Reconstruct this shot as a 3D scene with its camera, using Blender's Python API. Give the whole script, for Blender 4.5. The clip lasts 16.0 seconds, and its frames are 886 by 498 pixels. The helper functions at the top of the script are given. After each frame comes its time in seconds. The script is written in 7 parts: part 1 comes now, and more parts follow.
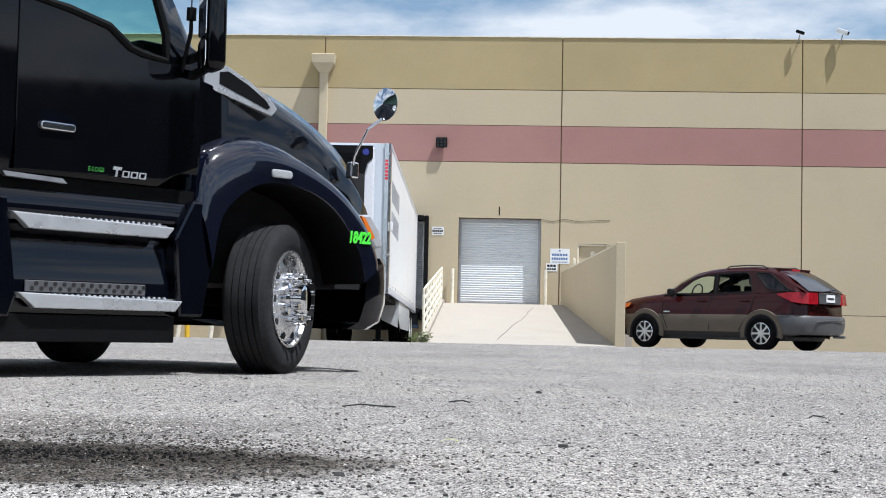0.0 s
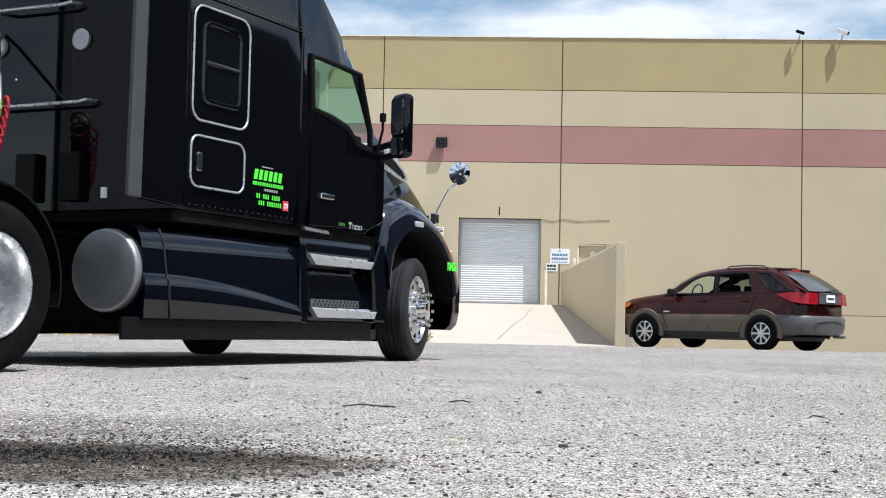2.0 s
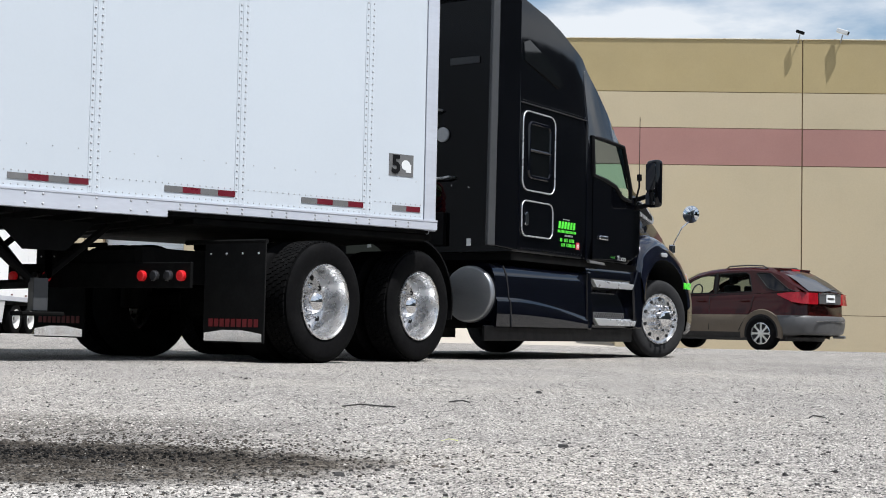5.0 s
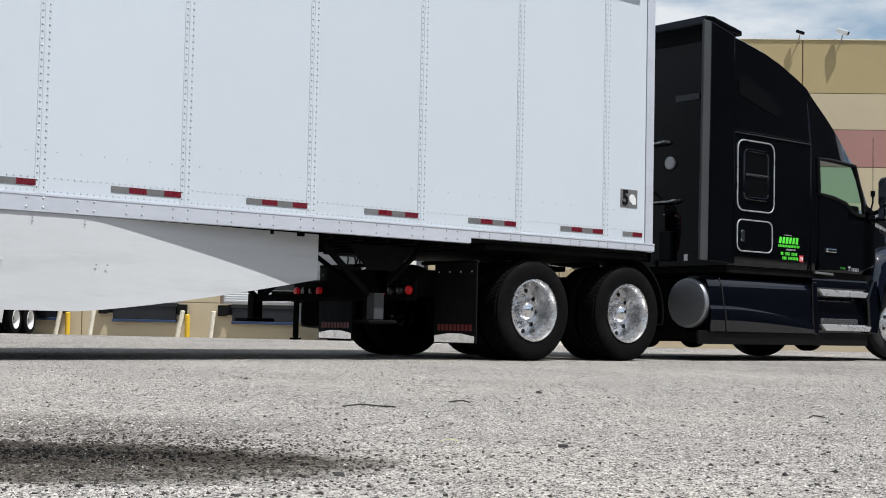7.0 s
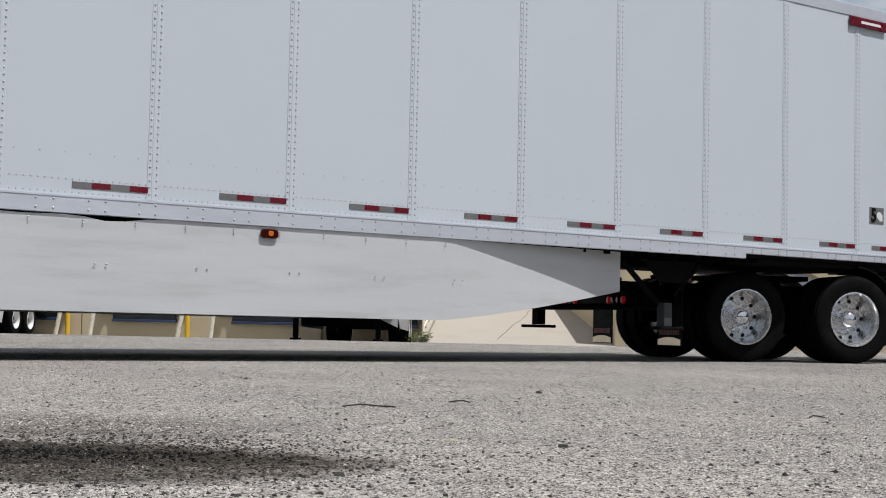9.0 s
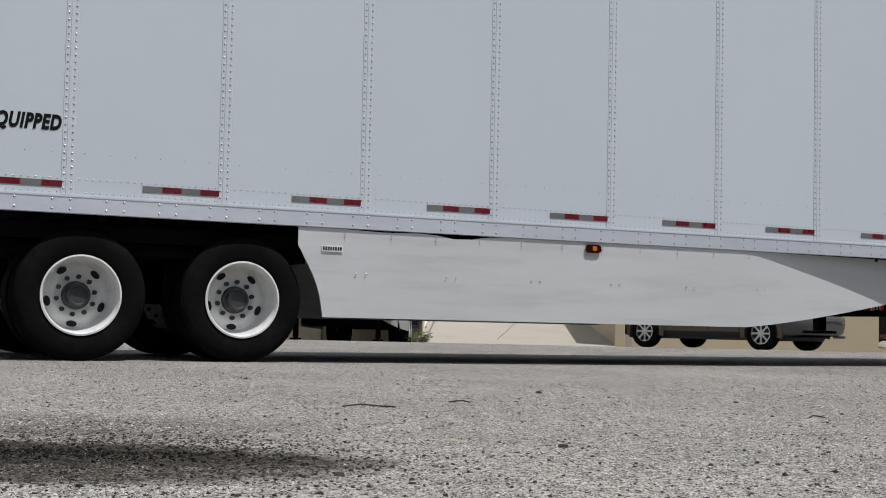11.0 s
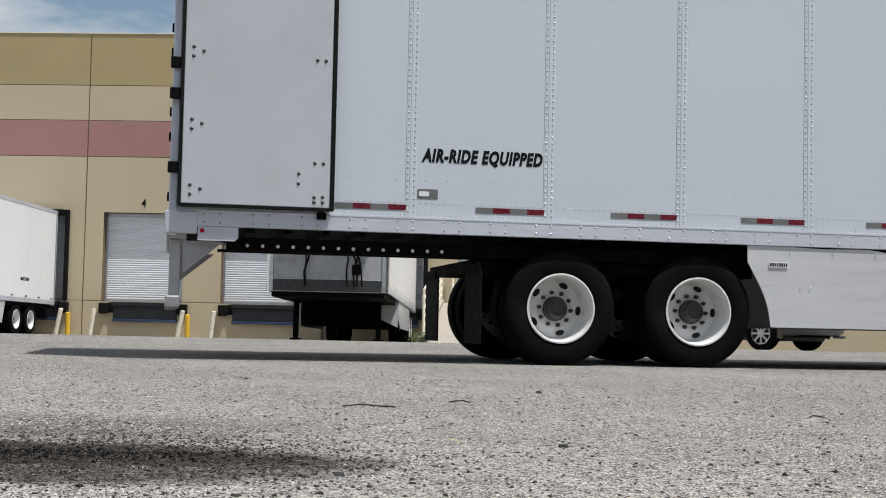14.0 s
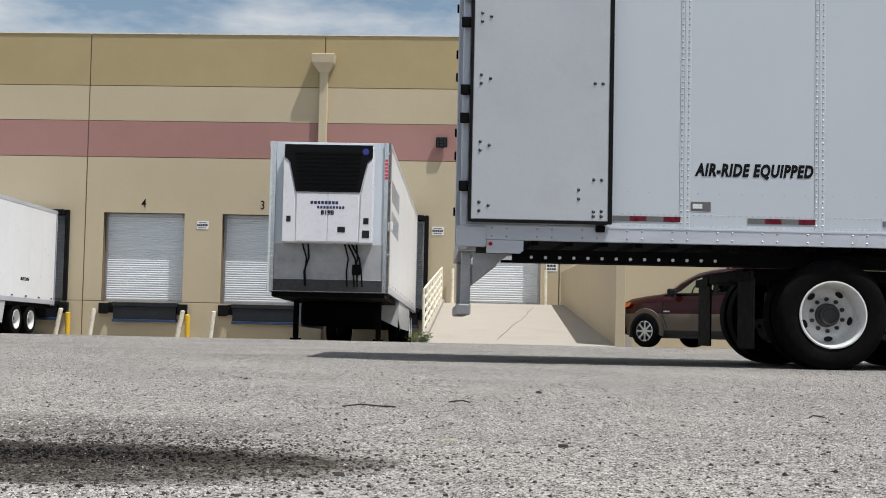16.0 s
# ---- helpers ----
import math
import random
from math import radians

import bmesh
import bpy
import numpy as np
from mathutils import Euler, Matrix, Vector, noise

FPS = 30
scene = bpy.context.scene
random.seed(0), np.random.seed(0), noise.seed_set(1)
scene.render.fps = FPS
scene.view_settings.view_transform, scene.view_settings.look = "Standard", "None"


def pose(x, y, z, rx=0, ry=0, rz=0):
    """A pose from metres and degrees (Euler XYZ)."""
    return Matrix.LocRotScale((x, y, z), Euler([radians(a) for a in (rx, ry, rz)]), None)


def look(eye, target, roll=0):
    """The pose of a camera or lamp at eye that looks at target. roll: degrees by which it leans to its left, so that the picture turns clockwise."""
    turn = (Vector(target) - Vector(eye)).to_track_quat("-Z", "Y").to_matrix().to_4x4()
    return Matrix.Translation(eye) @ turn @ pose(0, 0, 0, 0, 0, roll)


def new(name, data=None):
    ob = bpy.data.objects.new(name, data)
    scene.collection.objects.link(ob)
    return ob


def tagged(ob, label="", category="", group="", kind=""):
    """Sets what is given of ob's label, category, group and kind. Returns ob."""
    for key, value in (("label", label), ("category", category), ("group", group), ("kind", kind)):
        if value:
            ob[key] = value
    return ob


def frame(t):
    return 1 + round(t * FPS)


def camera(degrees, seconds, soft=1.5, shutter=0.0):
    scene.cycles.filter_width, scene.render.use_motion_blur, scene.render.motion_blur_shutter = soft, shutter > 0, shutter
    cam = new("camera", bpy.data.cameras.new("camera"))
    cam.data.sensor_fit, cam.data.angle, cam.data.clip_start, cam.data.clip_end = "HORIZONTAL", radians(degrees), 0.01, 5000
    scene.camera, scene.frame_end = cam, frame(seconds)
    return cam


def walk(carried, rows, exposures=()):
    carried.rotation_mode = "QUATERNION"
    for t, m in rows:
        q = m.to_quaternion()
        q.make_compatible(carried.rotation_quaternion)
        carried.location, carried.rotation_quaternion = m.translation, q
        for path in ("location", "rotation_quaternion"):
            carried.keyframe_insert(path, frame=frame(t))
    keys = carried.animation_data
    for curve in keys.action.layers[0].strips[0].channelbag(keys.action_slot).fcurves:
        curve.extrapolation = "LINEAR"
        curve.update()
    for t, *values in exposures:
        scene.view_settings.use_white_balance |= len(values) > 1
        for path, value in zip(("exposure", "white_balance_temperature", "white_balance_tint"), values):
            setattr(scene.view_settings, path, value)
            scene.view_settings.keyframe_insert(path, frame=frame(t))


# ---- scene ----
# ---- camera ----
FOV = 35.543
cam = camera(FOV, 16.0, soft=1.0, shutter=0.06)
EYE = (0.0, 0.0, 0.306)
VIEW = (-2.361, 39.867, 2.564)
CAM_POSE = look(EYE, VIEW, 1.214)
walk(cam, [(0.0, CAM_POSE), (16.0, CAM_POSE)],
     exposures=((0.0, -0.22, 6000, 10), (1.0, -0.20, 6050, 10), (2.0, -0.02, 6120, 10), (2.6, 0.03, 6150, 10), (4.0, -0.14, 6230, 10), (6.5, -0.28, 6350, 9), (9.0, -0.73, 6450, 11), (11.5, -0.91, 6450, 10), (13.0, -0.80, 6450, 10), (14.5, -0.62, 6450, 10), (16.0, -0.60, 6430, 10)))

# ---- world and sun ----
SUN_TO = Vector((-0.37, 0.22, -1.0)).normalized()
world = bpy.data.worlds.new("world")
scene.world = world
world.use_nodes = True
wn, wl = world.node_tree.nodes, world.node_tree.links
wn.clear()
sky = wn.new("ShaderNodeTexSky")
sky.sky_type = "NISHITA"
sky.sun_disc = False
sky.sun_elevation = math.asin(-SUN_TO.z)
sky.sun_rotation = math.atan2(-SUN_TO.x, -SUN_TO.y)
sky.altitude = 50
sky.dust_density = 1.0
bg = wn.new("ShaderNodeBackground")
bg.inputs["Strength"].default_value = 0.072
wo = wn.new("ShaderNodeOutputWorld")
wtc = wn.new("ShaderNodeTexCoord")
wmap = wn.new("ShaderNodeMapping")
wmap.inputs["Scale"].default_value = (1.0, 1.0, 3.2)
wmap.inputs["Location"].default_value = (0.12, 0.2, 0.1)
wl.new(wtc.outputs["Generated"], wmap.inputs["Vector"])
cloud = wn.new("ShaderNodeTexNoise")
cloud.inputs["Scale"].default_value, cloud.inputs["Detail"].default_value, cloud.inputs["Roughness"].default_value = 4.5, 7.0, 0.55
wl.new(wmap.outputs[0], cloud.inputs["Vector"])
cover = wn.new("ShaderNodeMapRange")
cover.inputs["From Min"].default_value, cover.inputs["From Max"].default_value = 0.42, 0.59
cover.inputs["To Min"].default_value, cover.inputs["To Max"].default_value = 0.0, 0.95
wl.new(cloud.outputs["Fac"], cover.inputs["Value"])
wmix = wn.new("ShaderNodeMix")
wmix.data_type = "RGBA"
wl.new(cover.outputs[0], wmix.inputs["Factor"])
air = wn.new("ShaderNodeVectorMath")
air.operation = "MULTIPLY"
air.inputs[1].default_value = (2.15, 2.1, 1.95)
wl.new(sky.outputs[0], air.inputs[0])
wl.new(air.outputs[0], wmix.inputs["A"])
wmix.inputs["B"].default_value = (14.2, 14.6, 15.0, 1)
wl.new(wmix.outputs["Result"], bg.inputs["Color"])
wl.new(bg.outputs[0], wo.inputs["Surface"])
sun_data = bpy.data.lights.new("sun", "SUN")
sun_data.energy, sun_data.angle, sun_data.color = 7.3, radians(0.53), (1.0, 0.98, 0.955)
sun = new("sun", sun_data)
sun.matrix_world = look((0, 0, 30), Vector((0, 0, 30)) + SUN_TO)
# seconds, x, y and heading in degrees of each vehicle's rear axle centre
TRAILER_ROWS = (
    (0.0, -16.537, 1.576, 16.35),
    (0.5, -15.924, 1.774, 18.92),
    (1.0, -15.317, 1.997, 21.43),
    (1.5, -14.708, 2.254, 24.21),
    (2.0, -14.108, 2.541, 26.89),
    (2.5, -13.528, 2.855, 29.67),
    (3.0, -12.956, 3.202, 32.45),
    (3.5, -12.364, 3.597, 35.12),
    (4.0, -11.765, 4.035, 37.48),
    (4.5, -11.181, 4.498, 39.31),
    (5.0, -10.588, 4.997, 40.85),
    (5.5, -9.992, 5.522, 42.04),
    (6.0, -9.392, 6.070, 42.84),
    (6.5, -8.796, 6.636, 43.28),
    (7.0, -8.203, 7.232, 43.26),
    (7.5, -7.615, 7.836, 42.76),
    (8.0, -7.027, 8.439, 41.79),
    (8.5, -6.438, 9.025, 40.44),
    (9.0, -5.837, 9.580, 38.70),
    (9.5, -5.229, 10.085, 36.88),
    (10.0, -4.607, 10.562, 34.86),
    (10.5, -3.980, 11.007, 32.63),
    (11.0, -3.351, 11.421, 30.24),
    (11.5, -2.717, 11.799, 27.77),
    (12.0, -2.075, 12.138, 25.19),
    (12.5, -1.414, 12.454, 22.67),
    (13.0, -0.745, 12.746, 20.06),
    (13.5, -0.068, 12.997, 17.39),
    (14.0, 0.603, 13.207, 14.70),
    (14.5, 1.269, 13.374, 11.99),
    (15.0, 1.940, 13.502, 9.34),
    (15.5, 2.603, 13.596, 6.64),
    (16.0, 3.261, 13.661, 3.90),
)
TRACTOR_ROWS = (
    (0.0, -6.046, 4.561, 51.34),
    (0.5, -5.570, 5.224, 56.47),
    (1.0, -5.122, 5.891, 61.12),
    (1.5, -4.709, 6.641, 64.51),
    (2.0, -4.343, 7.387, 66.98),
    (2.5, -4.001, 8.187, 68.62),
    (3.0, -3.689, 8.989, 69.19),
    (3.5, -3.380, 9.809, 68.36),
    (4.0, -3.061, 10.596, 66.61),
    (4.5, -2.709, 11.351, 63.36),
    (5.0, -2.318, 12.080, 60.02),
    (5.5, -1.883, 12.781, 56.32),
    (6.0, -1.402, 13.450, 52.22),
    (6.5, -0.876, 14.081, 47.73),
    (7.0, -0.269, 14.690, 43.20),
    (7.5, 0.369, 15.232, 37.33),
    (8.0, 1.062, 15.711, 30.91),
    (8.5, 1.815, 16.114, 24.76),
    (9.0, 2.614, 16.433, 18.71),
    (9.5, 3.445, 16.674, 13.47),
    (10.0, 4.295, 16.844, 8.71),
    (10.5, 5.158, 16.943, 4.25),
    (11.0, 6.026, 16.976, 0.10),
    (11.5, 6.892, 16.947, -3.66),
    (12.0, 7.757, 16.862, -6.99),
    (12.5, 8.617, 16.736, -10.10),
    (13.0, 9.469, 16.563, -13.34),
    (13.5, 10.312, 16.337, -16.84),
    (14.0, 11.130, 16.060, -20.48),
    (14.5, 11.922, 15.733, -24.04),
    (15.0, 12.690, 15.363, -27.44),
    (15.5, 13.429, 14.950, -30.72),
    (16.0, 14.143, 14.501, -33.97),
)

# ---- building blocks ----
def part(name, bm, material, parent=None, label="", smooth=False, m=None):
    """Links a bmesh as one mesh object, under a thing or a part."""
    data = bpy.data.meshes.new(name)
    bmesh.ops.recalc_face_normals(bm, faces=bm.faces)
    bm.to_mesh(data)
    bm.free()
    for one in (material if isinstance(material, (list, tuple)) else [material]):
        data.materials.append(one)
    if smooth:
        data.polygons.foreach_set("use_smooth", [True] * len(data.polygons))
        data.set_sharp_from_angle(angle=radians(38))
    ob = new(name, data)
    ob.parent = parent
    if m is not None:
        ob.matrix_basis = m
    if label:
        ob["label"] = label
    return ob


def thing(name, label, category, group="", m=None, kind=""):
    ob = new(name)
    ob.empty_display_size = 0.1
    if m is not None:
        ob.matrix_basis = m
    return tagged(ob, label, category, group, kind)


def box_(bm, a, b, bev=0.0, seg=2):
    made = bmesh.ops.create_cube(bm, size=1)["verts"]
    for v in made:
        v.co = Vector([(a[i] + b[i]) / 2 + v.co[i] * (b[i] - a[i]) for i in range(3)])
    if bev:
        edges = list({e for v in made for e in v.link_edges})
        bmesh.ops.bevel(bm, geom=edges, offset=bev, segments=seg, affect="EDGES", profile=0.5)
    return bm


def quad_rows(bm, rows, close_u=False, close_v=False, mat_of=None):
    vs = [[bm.verts.new(p) for p in row] for row in rows]
    nr, nc = len(vs), len(vs[0])
    for i in range(nr if close_v else nr - 1):
        for j in range(nc if close_u else nc - 1):
            q = (vs[i][j], vs[i][(j + 1) % nc], vs[(i + 1) % nr][(j + 1) % nc], vs[(i + 1) % nr][j])
            q = list(dict.fromkeys(q))
            if len(q) > 2:
                fc = bm.faces.new(q)
                if mat_of:
                    fc.material_index = mat_of(i, j)
    return vs


def quad_sheet(rows):
    bm = bmesh.new()
    quad_rows(bm, rows)
    return bm


def lathe_(bm, prof, n=32, c=(0, 0, 0), axis="y"):
    """Turns a profile of (radius, offset along the axis) round an axis through c."""
    rows = []
    for r, h in prof:
        row = []
        for k in range(n):
            a = 2 * math.pi * k / n
            u, w = r * math.cos(a), r * math.sin(a)
            p = {"y": (u, h, w), "z": (u, w, h), "x": (h, u, w)}[axis]
            row.append((c[0] + p[0], c[1] + p[1], c[2] + p[2]))
        rows.append(row)
    quad_rows(bm, rows, close_u=True)
    return bm


def cyl_(bm, p, q, r, r2=None, n=12):
    p, q = Vector(p), Vector(q)
    turn = (q - p).to_track_quat("Z", "Y").to_matrix()
    r2 = r if r2 is None else r2
    rings = []
    for c, rr in ((p, r), (q, r2)):
        rings.append([bm.verts.new(c + turn @ Vector((rr * math.cos(2 * math.pi * k / n), rr * math.sin(2 * math.pi * k / n), 0))) for k in range(n)])
    for k in range(n):
        bm.faces.new((rings[0][k], rings[0][(k + 1) % n], rings[1][(k + 1) % n], rings[1][k]))
    bm.faces.new(rings[0][::-1])
    bm.faces.new(rings[1])
    return bm


def tube_(bm, pts, r, n=8, closed=False):
    pts = [Vector(p) for p in pts]
    flat = closed and max(p.y for p in pts) - min(p.y for p in pts) < 0.08
    rows, up = [], Vector((0, 1, 0)) if flat else Vector((0.31, 0.17, 0.93))
    for i, p in enumerate(pts):
        a = pts[i - 1] if (i or closed) else p
        b = pts[(i + 1) % len(pts)] if (i < len(pts) - 1 or closed) else p
        d = (b - a).normalized()
        s = d.cross(up).normalized()
        w = s.cross(d)
        rows.append([p + r * (math.cos(2 * math.pi * k / n) * s + math.sin(2 * math.pi * k / n) * w) for k in range(n)])
    vs = quad_rows(bm, rows, close_u=True, close_v=closed)
    if not closed:
        bm.faces.new(vs[0][::-1])
        bm.faces.new(vs[-1])
    return bm


def prism_(bm, poly, axis, a, b, bev=0.0):
    """A flat polygon, given in the two other axes, carried along an axis from a to b."""
    def p3(u, w, h):
        return {"x": (h, u, w), "y": (u, h, w), "z": (u, w, h)}[axis]
    lo = [bm.verts.new(p3(u, w, a)) for u, w in poly]
    hi = [bm.verts.new(p3(u, w, b)) for u, w in poly]
    n = len(poly)
    made = [bm.faces.new((lo[i], lo[(i + 1) % n], hi[(i + 1) % n], hi[i])) for i in range(n)]
    made += [bm.faces.new(lo[::-1]), bm.faces.new(hi)]
    if bev:
        bmesh.ops.bevel(bm, geom=list({e for f in made for e in f.edges}), offset=bev, segments=2, affect="EDGES", profile=0.5)
    return bm


def rounded(x0, x1, z0, z1, r, n=5):
    out = []
    for cx, cz, a0 in ((x1 - r, z1 - r, 0), (x0 + r, z1 - r, 90), (x0 + r, z0 + r, 180), (x1 - r, z0 + r, 270)):
        for k in range(n):
            a = radians(a0 + 90 * k / (n - 1))
            out.append((cx + r * math.cos(a), cz + r * math.sin(a)))
    return out


def words(name, body, height, material, parent, m, squeeze=1.0, shear=0.0, depth=0.003, weight=0.05, spacing=1.0):
    """Lettering in the built-in font as a mesh, in the xy plane of m."""
    curve = bpy.data.curves.new(name, "FONT")
    curve.body, curve.size, curve.extrude, curve.shear = body, height * 1.38, depth, shear
    curve.offset, curve.space_character = height * weight, spacing
    curve.align_x, curve.align_y = "CENTER", "CENTER"
    curve.resolution_u = 3
    temp = bpy.data.objects.new("temp", curve)
    scene.collection.objects.link(temp)
    bpy.context.view_layer.update()
    data = bpy.data.meshes.new_from_object(temp.evaluated_get(bpy.context.evaluated_depsgraph_get()))
    bpy.data.objects.remove(temp)
    data.name = name
    data.materials.clear()
    data.materials.append(material)
    ob = new(name, data)
    ob.parent = parent
    ob.matrix_basis = m @ Matrix.Diagonal((squeeze, 1, 1, 1))
    return ob


RIGHT_SIDE = Matrix(((1, 0, 0, 0), (0, 0, -1, 0), (0, 1, 0, 0), (0, 0, 0, 1)))  # reads upright when seen from -y


def bolts(bm, pts, r=0.012, h=0.006, n=6):
    """Round rivet heads that stand out along -y."""
    for x, y, z in pts:
        top = bm.verts.new((x, y - h, z))
        ring = [bm.verts.new((x + r * math.cos(2 * math.pi * k / n), y, z + r * math.sin(2 * math.pi * k / n))) for k in range(n)]
        for k in range(n):
            bm.faces.new((ring[k], ring[(k + 1) % n], top))


# ---- materials ----
def surf(name, color, rough=0.6, metal=0.0, var=0.12, scale=3.0, fine=40.0, bump=0.0, bscale=60.0, coat=0.0,
         stain=None, stain_amount=0.0, stain_scale=1.5, island=0.0, each=0.0, spec=0.5, stretch=(1, 1, 1), rvar=0.08, cells=False):
    m = bpy.data.materials.new(name)
    m.use_nodes = True
    nt = m.node_tree
    N, L = nt.nodes, nt.links
    bs = N["Principled BSDF"]
    tc = N.new("ShaderNodeTexCoord")
    mp = N.new("ShaderNodeMapping")
    mp.inputs["Scale"].default_value = stretch
    L.new(tc.outputs["Object"], mp.inputs["Vector"])

    def noise_(s, detail=4.0, rg=0.55):
        t = N.new("ShaderNodeTexNoise")
        t.inputs["Scale"].default_value, t.inputs["Detail"].default_value, t.inputs["Roughness"].default_value = s, detail, rg
        L.new(mp.outputs[0], t.inputs["Vector"])
        return t.outputs["Fac"]

    def ramp_(src, lo, hi, a, b):
        r = N.new("ShaderNodeMapRange")
        r.inputs["From Min"].default_value, r.inputs["From Max"].default_value = lo, hi
        r.inputs["To Min"].default_value, r.inputs["To Max"].default_value = a, b
        L.new(src, r.inputs["Value"])
        return r.outputs[0]

    def mul(a, b):
        t = N.new("ShaderNodeMath")
        t.operation = "MULTIPLY"
        L.new(a, t.inputs[0])
        L.new(b, t.inputs[1])
        return t.outputs[0]
    big = ramp_(noise_(scale), 0.3, 0.7, 1 - var, 1 + var)
    small = ramp_(noise_(fine, 2.0), 0.3, 0.7, 1 - var * 0.6, 1 + var * 0.6)
    k = mul(big, small)
    if island:
        geo = N.new("ShaderNodeNewGeometry")
        k = mul(k, ramp_(geo.outputs["Random Per Island"], 0, 1, 1 - island, 1 + island))
    if each:
        inf = N.new("ShaderNodeObjectInfo")
        k = mul(k, ramp_(inf.outputs["Random"], 0, 1, 1 - each, 1 + each))
    sc = N.new("ShaderNodeVectorMath")
    sc.operation = "SCALE"
    sc.inputs[0].default_value = color
    L.new(k, sc.inputs["Scale"])
    out = sc.outputs[0]
    if stain:
        mx = N.new("ShaderNodeMix")
        mx.data_type = "RGBA"
        L.new(ramp_(noise_(stain_scale, 6.0, 0.65), 0.5, 0.75, 0.0, stain_amount), mx.inputs["Factor"])
        L.new(out, mx.inputs["A"])
        mx.inputs["B"].default_value = (*stain, 1)
        out = mx.outputs["Result"]
    L.new(out, bs.inputs["Base Color"])
    L.new(ramp_(noise_(scale * 3), 0.3, 0.7, max(0.02, rough - rvar), min(1, rough + rvar)), bs.inputs["Roughness"])
    bs.inputs["Metallic"].default_value = metal
    bs.inputs["Specular IOR Level"].default_value = spec
    if coat:
        bs.inputs["Coat Weight"].default_value, bs.inputs["Coat Roughness"].default_value = coat, 0.03
    if bump:
        bp = N.new("ShaderNodeBump")
        bp.inputs["Strength"].default_value, bp.inputs["Distance"].default_value = bump, 0.02
        if cells:
            vo = N.new("ShaderNodeTexVoronoi")
            vo.inputs["Scale"].default_value = bscale
            L.new(mp.outputs[0], vo.inputs["Vector"])
            L.new(vo.outputs["Distance"], bp.inputs["Height"])
        else:
            L.new(noise_(bscale, 5.0), bp.inputs["Height"])
        L.new(bp.outputs[0], bs.inputs["Normal"])
    return m


def glow(name, color, strength):
    m = surf(name, color, 0.3)
    bs = m.node_tree.nodes["Principled BSDF"]
    bs.inputs["Emission Color"].default_value, bs.inputs["Emission Strength"].default_value = (*color, 1), strength
    return m


def glass(name, tint, alpha):
    m = bpy.data.materials.new(name)
    m.use_nodes = True
    N, L = m.node_tree.nodes, m.node_tree.links
    out = N["Material Output"]
    gl, tr, mx, fr = N.new("ShaderNodeBsdfGlossy"), N.new("ShaderNodeBsdfTransparent"), N.new("ShaderNodeMixShader"), N.new("ShaderNodeFresnel")
    gl.inputs["Roughness"].default_value = 0.02
    tr.inputs["Color"].default_value = (*tint, 1)
    fr.inputs["IOR"].default_value = alpha
    L.new(fr.outputs[0], mx.inputs[0])
    L.new(tr.outputs[0], mx.inputs[1])
    L.new(gl.outputs[0], mx.inputs[2])
    L.new(mx.outputs[0], out.inputs["Surface"])
    return m


